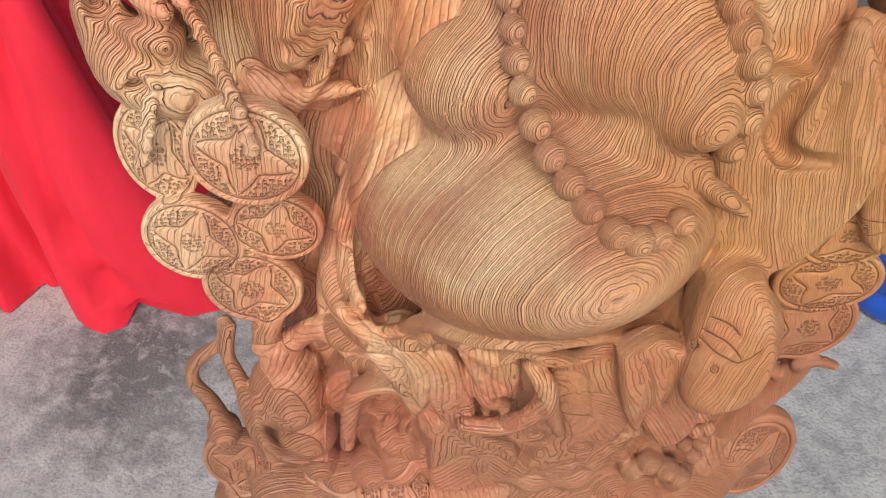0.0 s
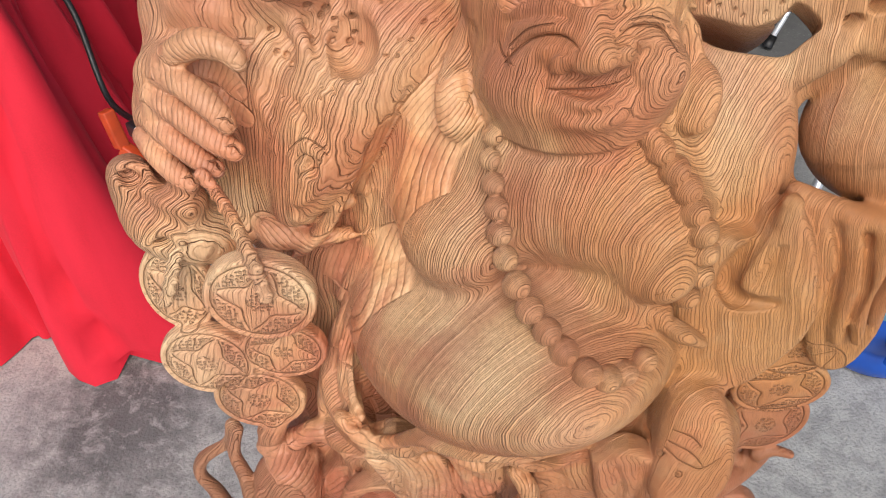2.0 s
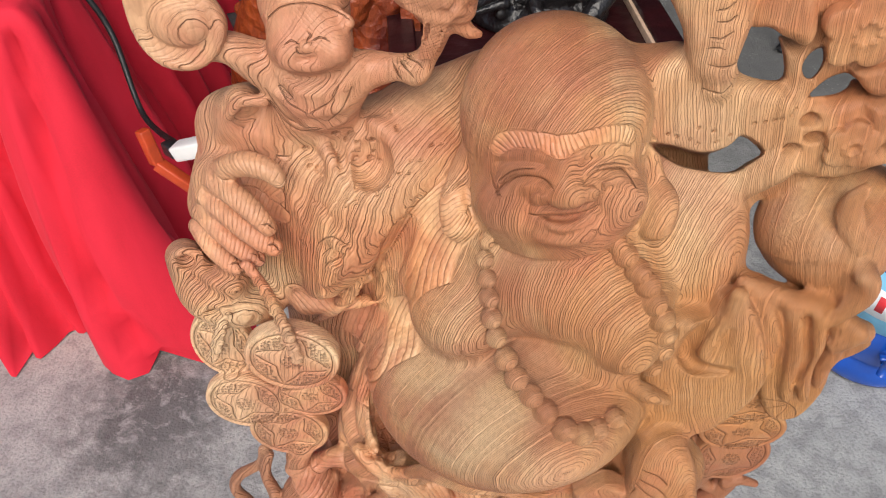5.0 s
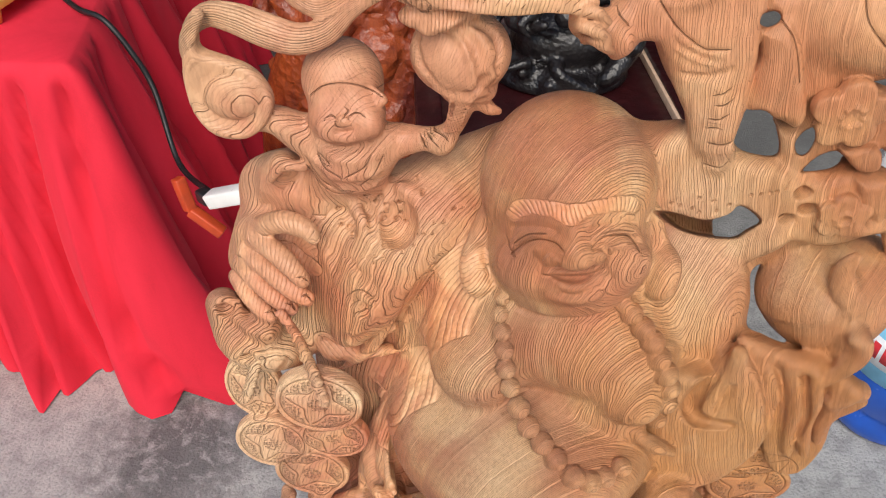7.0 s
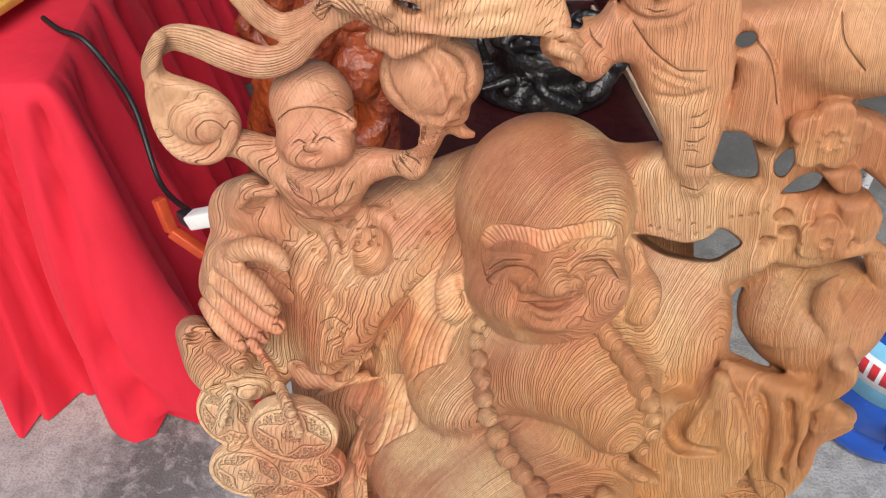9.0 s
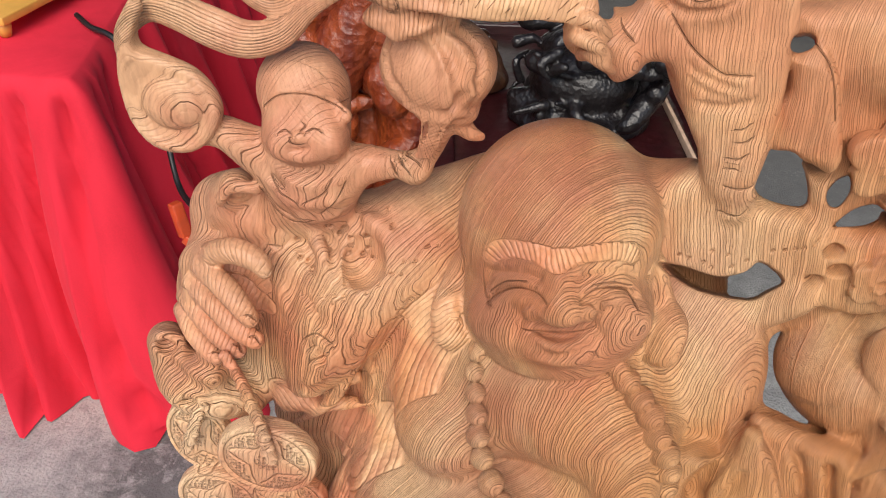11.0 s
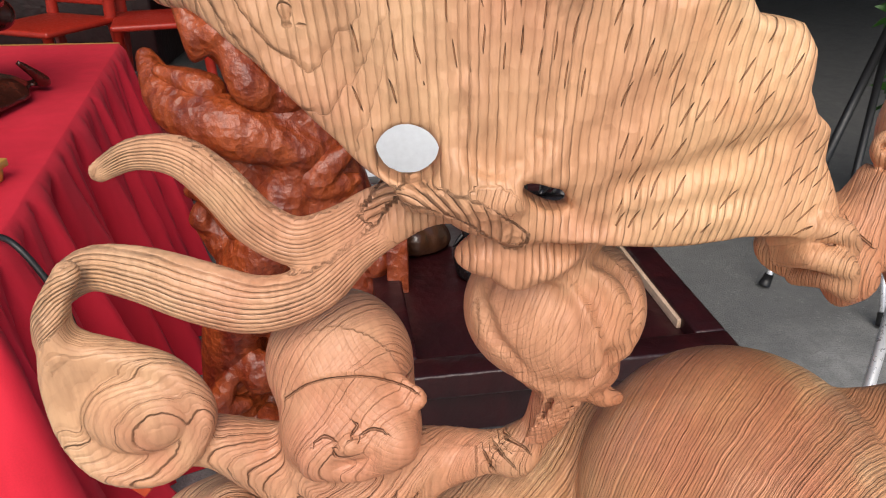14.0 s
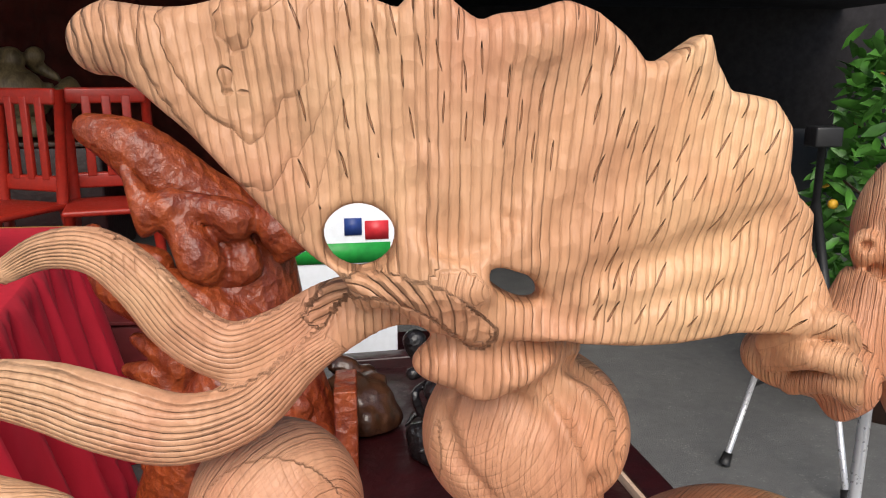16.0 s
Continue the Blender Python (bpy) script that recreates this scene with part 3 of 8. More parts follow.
            smooth = np.maximum(smooth, np.clip((1.1 - q) / 0.15, 0, 1) * (np.abs(verts[:, 1] - c[1]) < 0.02))
        pits = np.zeros(len(verts))
        for c, r, spans in self.punched:
            dx, dz = (verts[:, 0] - c[0]) / r[0], (verts[:, 2] - c[2]) / r[1]
            q, a = np.hypot(dx, dz), np.arctan2(dz, dx)
            on = np.zeros(len(verts))
            for way in spans:
                # the lens between an arc and the rim
                off = np.abs((a - way + math.pi) % (2 * math.pi) - math.pi)
                arc = 0.80 - 0.40 * np.cos(np.minimum(off, 0.76) * 2.0)
                on = np.maximum(on, np.clip((q - arc - 0.05) / 0.06, 0, 1) * np.clip((0.83 - q) / 0.06, 0, 1) * (off < 0.72))
            if len(spans) > 2:
                on = np.maximum(on, np.clip((0.27 - q) / 0.06, 0, 1))
            pits = np.maximum(pits, on * (np.abs(verts[:, 1] - c[1]) < 0.012))
        return lane, np.clip(depth - second, 0, 1), cut, keen, smooth, pits

    def skin(self, name, material):
        """One smooth mesh at the zero of the field."""
        f = self.field
        inside = f < 0
        n = [s - 1 for s in f.shape]
        count = np.zeros(n, np.uint8)
        for i in (0, 1):
            for j in (0, 1):
                for l in (0, 1):
                    count += inside[i:i + n[0], j:j + n[1], l:l + n[2]]
        cells = np.argwhere((count > 0) & (count < 8))
        del count
        total, hits = np.zeros((len(cells), 3), np.float64), np.zeros(len(cells))
        corner = {o: f[cells[:, 0] + o[0], cells[:, 1] + o[1], cells[:, 2] + o[2]] for o in [(i, j, l) for i in (0, 1) for j in (0, 1) for l in (0, 1)]}
        for o, a in corner.items():
            for axis in range(3):
                if o[axis] == 0:
                    e = tuple(1 if k == axis else v for k, v in enumerate(o))
                    b = corner[e]
                    crossing = (a < 0) != (b < 0)
                    u = np.where(crossing, a / np.where(crossing, a - b, 1), 0)
                    spot = np.tile(np.array(o, float), (len(cells), 1))
                    spot[:, axis] += u
                    total += spot * crossing[:, None]
                    hits += crossing
        verts = (cells + total / hits[:, None]) * self.step + self.lo
        index = np.full(n, -1, np.int32)
        index[cells[:, 0], cells[:, 1], cells[:, 2]] = np.arange(len(cells), dtype=np.int32)
        quads = []
        for axis in range(3):
            p, q = [(1, 2), (2, 0), (0, 1)][axis]
            lo = [slice(1, -1)] * 3
            hi = [slice(1, -1)] * 3
            lo[axis], hi[axis] = slice(0, -1), slice(1, None)
            a, b = inside[tuple(lo)], inside[tuple(hi)]
            for way in (0, 1):
                at = np.argwhere(a & ~b if way else b & ~a)
                for k in range(3):
                    if k != axis:
                        at[:, k] += 1
                ring = []
                for dp, dq in ((-1, -1), (0, -1), (0, 0), (-1, 0)):
                    c = at.copy()
                    c[:, p] += dp
                    c[:, q] += dq
                    ring.append(index[c[:, 0], c[:, 1], c[:, 2]])
                quads.append(np.stack(ring if way else ring[::-1], 1))
        quads = np.concatenate(quads)
        quads = quads[(quads >= 0).all(1)]
        me = bpy.data.meshes.new(name)
        me.vertices.add(len(verts))
        me.vertices.foreach_set("co", verts.astype(np.float32).ravel())
        me.loops.add(quads.size)
        me.loops.foreach_set("vertex_index", quads.astype(np.int32).ravel())
        me.polygons.add(len(quads))
        me.polygons.foreach_set("loop_start", np.arange(0, quads.size, 4, dtype=np.int32))
        me.polygons.foreach_set("use_smooth", np.ones(len(quads), bool))
        me.update(calc_edges=True)
        if self.bands or self.cuts:
            for label, values in zip(("lane", "lane_depth", "cut", "cut_depth", "smoothed", "punched"), self.flows(verts)):
                me.attributes.new(label, "FLOAT", "POINT").data.foreach_set("value", values.astype(np.float32))
        me.materials.append(material)
        return new(name, me)


# ---- ground and distance ----
def flat_sheet(name, x0, x1, y0, y1, z, material, label, category):
    bm = bmesh.new()
    bm.faces.new([bm.verts.new(p) for p in ((x0, y0, z), (x1, y0, z), (x1, y1, z), (x0, y1, z))])
    return tagged(part(name, bm, material), label, category, kind="structure")


flat_sheet("ground", -300, 300, -300, 300, 0, CONCRETE, "grey worn concrete ground with dark stains and painted shade towards the stalls", "ground")


# plain wall in place of the far stalls, their shade in its near-black colour
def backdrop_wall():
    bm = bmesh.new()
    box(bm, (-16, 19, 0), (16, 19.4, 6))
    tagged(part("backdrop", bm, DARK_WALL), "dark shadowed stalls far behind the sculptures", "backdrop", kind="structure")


backdrop_wall()


# unseen roof, added to keep daylight off the ground and stalls behind
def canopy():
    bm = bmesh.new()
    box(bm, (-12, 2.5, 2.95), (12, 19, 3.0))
    tagged(part("canopy", bm, DARK_WALL), "unseen dark canopy added to shade the stalls behind", "canopy", kind="structure")


canopy()


# ---- table under red cloth ----
def draped_table():
    table = thing("draped_table", -1.25, 1.7, 0, "table under a floor-length red velvet cloth", "table")
    inv = table.matrix_world.inverted()
    top = 0.85
    corners = [Vector((-0.74, 1.23)), Vector((-1.12, 3.1)), Vector((-2.2, 3.1)), Vector((-1.85, 1.25))]
    bm = bmesh.new()
    # outline walked round the top, then let fall in folds
    line = []
    for a, b in zip(corners, corners[1:] + corners[:1]):
        steps = int((b - a).length / 0.012)
        for i in range(steps):
            line.append((a.lerp(b, i / steps), (b - a).normalized()))
    count = len(line)
    rings = []
    drops = [0.0, 0.004, 0.012, 0.03] + [0.03 + 0.82 * i / 30 for i in range(1, 31)]
    for drop in drops:
        ring = []
        for i, (p, way) in enumerate(line):
            near = sum((line[(i + o) % count][1] for o in range(-4, 5)), Vector((0, 0))).normalized()
            out = Vector((near.y, -near.x)) * -1
            s = i * 0.012
            fall = max(0.0, drop - 0.01) / 0.84
            run = s if s < count * 0.006 else s - count * 0.012
            drift = run + 0.03 * math.sin(drop * 4 + run * 3)
            fold = 1 - abs(math.sin(math.pi * drift / 0.24))
            tuck = (1 - abs(math.sin(math.pi * (drift + 0.016 * math.sin(run * 23)) / 0.093 + 0.9))) ** 3
            tuck += 0.6 * (1 - abs(math.sin(math.pi * (drift + 0.02 * math.sin(run * 17)) / 0.151 + 0.4))) ** 3
            corner = math.exp(-(run / 0.07) ** 2)
            swell = 0.020 * min(1, drop / 0.02) + fall * ((0.09 if run > 0 else 0.03) + 0.08 * corner) + fall ** 0.8 * 0.13 * fold - min(1, drop / 0.05) * fall ** 0.35 * (0.085 if run > 0 else 0.10) * tuck
            q = p - out * swell
            z = top - drop + 0.012 * tuck * fall ** 3
            if drop == 0.0:
                q, z = p, top
            ring.append(bm.verts.new(inv @ Vector((q.x, q.y, max(0.004, z)))))
        rings.append(ring)
    for a, b in zip(rings, rings[1:]):
        for i in range(count):
            bm.faces.new((a[i], b[i], b[(i + 1) % count], a[(i + 1) % count]))
    bm.faces.new(list(reversed(rings[0])))
    bmesh.ops.recalc_face_normals(bm, faces=bm.faces)
    part("tablecloth", bm, RED_CLOTH, table)
    bm = bmesh.new()
    box(bm, (-0.55, -0.42, 0.80), (0.10, 1.5, 0.835), 0.004)
    part("tabletop", bm, YELLOW_WOOD, table)
    for x, y in ((-0.5, -0.36), (0.06, -0.36), (-0.5, 1.4), (0.02, 1.4)):
        bm = bmesh.new()
        box(bm, (x - 0.025, y - 0.025, 0), (x + 0.025, y + 0.025, 0.80), 0.003)
        part("leg", bm, DARK_WOOD, table)
    return table


draped_table()


def display_board():
    t = thing("display_board", -1.06, 1.53, 0.852, "yellow varnished wooden display board on short feet", "board", turn=-7)
    bm = bmesh.new()
    box(bm, (-0.22, -0.15, 0.028), (0.15, 0.22, 0.045), 0.003)
    part("board", bm, YELLOW_WOOD, t)
    for x, y in ((-0.2, -0.13), (0.13, -0.13), (-0.2, 0.2), (0.13, 0.2)):
        bm = bmesh.new()
        turned(bm, [(0.010, 0), (0.013, 0.012), (0.016, 0.029)], 12, (x, y))
        part("foot", bm, YELLOW_WOOD, t)
    v = thing("glazed_vase", -1.09, 1.58, 0.897, "dark glazed round vase on a yellow base ring", "vase")
    bm = bmesh.new()
    turned(bm, [(0.095, 0), (0.10, 0.008), (0.095, 0.018), (0.08, 0.022)])
    part("base_ring", bm, plain("ochre_base_ring", (0.45, 0.30, 0.05), 0.4), v)
    bm = bmesh.new()
    turned(bm, [(0.055, 0.018), (0.075, 0.03), (0.105, 0.07), (0.115, 0.12), (0.10, 0.17), (0.06, 0.21), (0.045, 0.24), (0.055, 0.26), (0.045, 0.26)])
    part("vessel", bm, GLASS_PINK, v)


display_board()


def cable(name, points, radius, material, label):
    bm = bmesh.new()
    rod(bm, [tuple(p) for p in curve_points(points, 8)], radius, 8)
    return tagged(part(name, bm, material), label, "cable")


cable("power_cable", [(-0.86, 1.50, 0.858), (-0.80, 1.44, 0.86), (-0.735, 1.40, 0.858), (-0.69, 1.385, 0.80), (-0.655, 1.37, 0.72), (-0.60, 1.28, 0.60), (-0.478, 1.130, 0.638)], 0.006, BLACK_RUBBER, "black power cable hanging over red cloth")


def power_strip():
    t = thing("power_strip", -0.540, 1.150, 0.581, "orange power strip with white adapter, hung against red cloth", "power strip")

    def bar(name, a, b, wide, deep, material, label=""):
        way = Vector(b) - Vector(a)
        m = Matrix.Translation(a) @ way.to_track_quat("Z", "Y").to_matrix().to_4x4()
        bm = bmesh.new()
        box(bm, (-wide, -deep, 0), (wide, deep, way.length), min(wide, deep) * 0.3)
        bm.transform(m)
        part(name, bm, material, t, label)

    bar("housing", (-0.014, 0.010, 0.069), (0.000, 0.000, 0.000), 0.011, 0.011, ORANGE_PLASTIC)
    bar("housing", (0.000, 0.000, 0.000), (0.059, -0.010, -0.048), 0.011, 0.011, ORANGE_PLASTIC)
    bar("plug", (0.039, -0.020, 0.057), (0.063, -0.040, 0.060), 0.013, 0.013, BLACK_RUBBER, "black plug")
    bar("adapter", (0.063, -0.040, 0.060), (0.148, -0.070, 0.101), 0.017, 0.015, WHITE_PLASTIC, "white adapter")
    bm = bmesh.new()
    rod(bm, [(0.148, -0.070, 0.101), (0.234, -0.100, 0.164)], 0.0028, 8)
    part("lead", bm, WHITE_PLASTIC, t)


power_strip()


# ---- dark display table with black carving ----
def maroon_table():
    t = thing("display_table", 0.17, 1.76, 0, "low dark maroon lacquered table with a framed top", "table", turn=6)
    bm = bmesh.new()
    box(bm, (-0.30, -0.46, 0.585), (0.30, 0.46, 0.62), 0.004)
    part("tabletop", bm, DARK_WOOD, t)
    for lo, hi in (((-0.32, -0.48, 0.60), (0.32, -0.42, 0.65)), ((-0.32, 0.42, 0.60), (0.32, 0.48, 0.65)), ((-0.32, -0.42, 0.60), (-0.26, 0.42, 0.65)), ((0.26, -0.42, 0.60), (0.32, 0.42, 0.65))):
        bm = bmesh.new()
        box(bm, lo, hi, 0.006)
        part("rail", bm, DARK_WOOD, t)
    bm = bmesh.new()
    box(bm, (0.252, -0.36, 0.6205), (0.262, 0.40, 0.640), 0.001)
    part("inlay", bm, plain("cream_inlay", (0.60, 0.42, 0.30), 0.4), t, "cream inlay strip")
    bm = bmesh.new()
    box(bm, (-0.29, -0.45, 0.50), (0.29, 0.45, 0.586), 0.004)
    part("apron", bm, DARK_WOOD, t)
    for x in (-0.27, 0.27):
        for y in (-0.42, 0.42):
            bm = bmesh.new()
            box(bm, (x - 0.03, y - 0.03, 0), (x + 0.03, y + 0.03, 0.51), 0.005)
            part("leg", bm, DARK_WOOD, t)


maroon_table()


def lumps(name, seed, centre, spread, amount, sizes, step, material, label, category, base=None):
    """A twisting mass of polished root wood."""
    rnd = random.Random(seed)
    lo = [c - s - sizes[1] * 1.5 for c, s in zip(centre, spread)]
    hi = [c + s + sizes[1] * 1.5 for c, s in zip(centre, spread)]
    if base is not None:
        lo[2] = base
    form = Carving(lo, hi, step)
    form.blob(centre, [s * 0.75 for s in spread], 0.01)
    for _ in range(amount):
        p = [c + rnd.uniform(-1, 1) * s for c, s in zip(centre, spread)]
        q = [a + rnd.uniform(-0.7, 0.7) * s * 0.8 for a, s in zip(p, spread)]
        w = [min(max(0.5 * (a + b) + rnd.uniform(-0.2, 0.2) * s, c - s), c + s) for a, b, c, s in zip(p, q, centre, spread)]
        q = [min(max(a, c - s), c + s) for a, c, s in zip(q, centre, spread)]
        r = rnd.uniform(*sizes)
        form.tube([(*p, r), (*w, r * 0.8), (*q, r * 0.4)], sizes[0] * 0.8)
    if base is not None:
        form.blob((centre[0], centre[1], base + 0.02), (spread[0], spread[1], 0.05), 0.03)
        form.field[:, :, :2] = 0.02
    return tagged(form.skin(name, material), label, category)


lumps("black_carving", 4, (0.21, 1.69, 0.72), (0.165, 0.13, 0.105), 46, (0.010, 0.028), 0.005, BLACK_STONE, "polished black root carving on a maroon table", "carving", 0.615)


# ---- tall red lacquered carving with its board ----
def red_carving():
    t = thing("red_carving", -0.35, 1.8, 0, "tall red lacquered root carving with curling forms", "carving")

    def skinned(name):
        form.field[:, :, :2] = 0.02
        ob = form.skin(name, RED_WOOD)
        ob.parent = t
        ob.location = (0.35, -1.8, 0)

    form = Carving((-0.66, 1.5, 0.0), (-0.08, 2.1, 1.62), 0.008)
    form.blob((-0.35, 1.8, 0.12), (0.26, 0.24, 0.16), 0.03)
    form.blob((-0.33, 1.85, 0.5), (0.17, 0.16, 0.45), 0.05)
    form.tube([(-0.20, 1.72, 0.30, 0.10), (-0.17, 1.70, 0.60, 0.09), (-0.25, 1.72, 0.85, 0.10), (-0.30, 1.74, 1.05, 0.11), (-0.37, 1.72, 1.16, 0.075), (-0.46, 1.70, 1.26, 0.055), (-0.54, 1.70, 1.30, 0.03)], 0.03)
    form.tube([(-0.50, 1.75, 0.20, 0.08), (-0.46, 1.68, 0.50, 0.07), (-0.36, 1.64, 0.72, 0.075), (-0.26, 1.66, 0.92, 0.05)], 0.02)
    form.tube([(-0.56, 1.72, 1.10, 0.02), (-0.50, 1.66, 1.02, 0.05), (-0.38, 1.62, 0.98, 0.06), (-0.26, 1.62, 0.93, 0.03)], 0.02)
    skinned("trunk")
    form = Carving((-0.66, 1.5, 0.0), (-0.08, 2.1, 1.62), 0.006)
    rnd = random.Random(9)
    for _ in range(60):
        z = rnd.uniform(0.1, 1.15)
        x = -0.30 - 0.10 * max(0, z - 0.9) + rnd.uniform(-0.15, 0.13)
        y = 1.655 + rnd.uniform(-0.02, 0.03)
        r = rnd.uniform(0.02, 0.045)
        form.tube([(x, y, z, r * 0.5), (x + rnd.uniform(-0.06, 0.06), y - 0.02, z + rnd.uniform(0.01, 0.06), r), (x + rnd.uniform(-0.08, 0.08), y, z + rnd.uniform(0.05, 0.13), r * 0.4)], 0.015)
    for k in range(9):
        a = 0.5 * k
        form.tube([(-0.33, 1.68, 0.80, 0.03), (-0.33 - 0.10 * math.cos(a), 1.63, 0.84 + 0.08 * math.sin(a), 0.026), (-0.33 - 0.17 * math.cos(a), 1.66, 0.84 + 0.13 * math.sin(a), 0.014)], 0.01)
    skinned("relief")


red_carving()


def wood_post():
    bm = bmesh.new()
    box(bm, (-0.105, 1.60, 0), (-0.06, 1.72, 0.80), 0.004)
    tagged(part("carving_board", bm, RED_WOOD), "narrow red lacquered board standing beside the carving", "board")


wood_post()


# ---- further stalls: dark carving, maroon table, stacked chairs, pale root ----
lumps("dark_root_carving", 21, (-1.30, 2.25, 1.06), (0.20, 0.27, 0.2), 40, (0.02, 0.05), 0.008, lacquered("dark_red_brown_wood", (0.10, 0.022, 0.012), (0.025, 0.008, 0.006), 0.25), "dark red-brown root carving on the red table", "carving", 0.852)


def maroon_platform():
    t = thing("maroon_platform", -1.45, 4.1, 0, "low stall platform under dull maroon cloth", "platform")
    bm = bmesh.new()
    box(bm, (-1.2, -0.5, 0.0), (0.9, 0.5, 0.30), 0.02)
    part("cloth", bm, MAROON, t)
    bm = bmesh.new()
    box(bm, (-1.21, -0.51, 0.30), (0.91, 0.51, 0.32), 0.006)
    part("top", bm, MAROON, t)
    s = thing("stall_counter", -3.1, 6.6, 0, "dark wooden counter of a far stall", "counter")
    bm = bmesh.new()
    box(bm, (-1.3, -0.35, 0.0), (1.1, 0.35, 0.86), 0.02)
    part("body", bm, DARK_WOOD, s)
    bm = bmesh.new()
    box(bm, (-1.34, -0.39, 0.86), (1.14, 0.39, 0.90), 0.008)
    part("top", bm, BROWN_ROOT, s)


maroon_platform()
lumps("pale_root_carving", 33, (-2.75, 6.5, 1.25), (0.42, 0.2, 0.3), 22, (0.05, 0.11), 0.02, OLIVE_ROOT, "pale weathered root carving on a far counter", "carving", 0.9)


def red_chair():
    t = thing("red_plastic_chair", -1.78, 4.05, 0.32, "red moulded plastic chair with slotted back", "chair", "chairs behind the stalls", turn=-25)
    bm = bmesh.new()
    box(bm, (-0.22, -0.22, 0.42), (0.22, 0.22, 0.45), 0.012)
    part("seat", bm, RED_PLASTIC, t)
    for x in (-0.19, 0.19):
        bm = bmesh.new()
        rod(bm, [(x, -0.19, 0.43), (x * 1.15, -0.23, 0.0)], (0.026, 0.022), 8)
        part("leg", bm, RED_PLASTIC, t)
        bm = bmesh.new()
        rod(bm, [(x * 1.15, 0.26, 0.0), (x, 0.2, 0.45), (x, 0.25, 1.0)], (0.024, 0.03, 0.026), 8)
        part("back_post", bm, RED_PLASTIC, t)
    for x in (-0.095, 0.0, 0.095):
        bm = bmesh.new()
        box(bm, (x - 0.022, 0.20, 0.56), (x + 0.022, 0.225, 0.97), 0.006)
        part("back_slat", bm, RED_PLASTIC, t)
    for z in (0.54, 0.97):
        bm = bmesh.new()
        box(bm, (-0.19, 0.205, z - 0.04), (0.19, 0.24, z + 0.04), 0.012)
        part("back_rail", bm, RED_PLASTIC, t)
    copy_thing(t, pose(-1.28, 4.15, 0.32, rz=15))


red_chair()


def stall_curtain():
    bm = bmesh.new()
    rows = []
    for z in (0.02, 0.6, 1.2, 1.8, 2.4):
        rows.append([bm.verts.new((-7 + 0.06 * i, 8.0 + 0.06 * math.sin(i * 0.8) + 0.05 * math.sin(i * 0.31 + z), z)) for i in range(112)])
    for a, b in zip(rows, rows[1:]):
        for i in range(111):
            bm.faces.new((a[i], a[i + 1], b[i + 1], b[i]))
    bmesh.ops.solidify(bm, geom=bm.faces[:], thickness=0.01)
    tagged(part("stall_curtain", bm, CURTAIN_RED), "dark red-brown curtain behind the stalls", "curtain")


stall_curtain()


# ---- printed carton, root lump, far table ----
def carton():
    t = thing("carton", -0.10, 2.75, 0.0, "white printed carton with green and red bands", "carton", turn=4)
    bm = bmesh.new()
    box(bm, (-0.21, -0.15, 0.40), (0.155, 0.15, 1.06), 0.004)
    part("box", bm, LABEL_WHITE, t)
    for lo, hi, m in (((-0.208, -0.1535, 0.81), (0.135, -0.1505, 0.875), GREEN_PRINT), ((0.055, -0.1535, 0.885), (0.13, -0.1505, 0.945), LABEL_RED), ((-0.01, -0.1535, 0.90), (0.045, -0.1505, 0.955), BLUE_PRINT)):
        bm = bmesh.new()
        box(bm, lo, hi)
        part("printed_band", bm, m, t)
    s = thing("stall_table", -0.05, 2.8, 0, "small dark stall table behind the carvings", "table")
    bm = bmesh.new()
    box(bm, (-0.35, -0.3, 0.36), (0.35, 0.3, 0.40), 0.004)
    part("tabletop", bm, DARK_WOOD, s)
    for x in (-0.31, 0.31):
        for y in (-0.26, 0.26):
            bm = bmesh.new()
            box(bm, (x - 0.025, y - 0.025, 0), (x + 0.025, y + 0.025, 0.37), 0.003)
            part("leg", bm, DARK_WOOD, s)


carton()
lumps("root_lump", 12, (-0.045, 1.83, 0.685), (0.085, 0.08, 0.055), 14, (0.015, 0.035), 0.008, BROWN_ROOT, "small brown root wood piece on a maroon table", "root", 0.615)


# ---- camera tripod with silver legs ----
def tripod():
    t = thing("tripod", 1.55, 2.75, 0, "silver and black camera tripod with spread legs", "tripod")
    hub = Vector((0.02, 0.0, 0.95))
    for foot in (Vector((-0.30, -0.12, 0.012)), Vector((-0.02, -0.42, 0.012)), Vector((0.36, 0.2, 0.012))):
        mid = foot.lerp(hub, 0.45)
        bm = bmesh.new()
        rod(bm, [foot.lerp(hub, 0.03), mid], 0.011, 12)
        leg = part("leg", bm, SILVER, t)
        bm = bmesh.new()
        rod(bm, [mid, hub], 0.016, 12)
        part("upper_tube", bm, BLACK_RUBBER, leg)
        bm = bmesh.new()
        rod(bm, [foot, foot.lerp(hub, 0.045)], (0.022, 0.016), 12)
        part("rubber_foot", bm, BLACK_RUBBER, leg)
        bm = bmesh.new()
        rod(bm, [mid.lerp(foot, 0.04), mid.lerp(hub, 0.06)], 0.021, 12)
        part("clamp", bm, BLACK_RUBBER, leg)
        bm = bmesh.new()
        rod(bm, [foot.lerp(hub, 0.3), Vector((0.02, 0, 0.33))], 0.006, 8)
        part("brace", bm, BLACK_RUBBER, t)
    bm = bmesh.new()
    rod(bm, [(0.02, 0, 0.30), (0.02, 0, 1.15)], 0.014, 12)
    part("column", bm, BLACK_RUBBER, t)
    bm = bmesh.new()
    box(bm, (-0.03, -0.04, 1.15), (0.07, 0.04, 1.22), 0.008)
    part("head", bm, BLACK_RUBBER, t)


tripod()


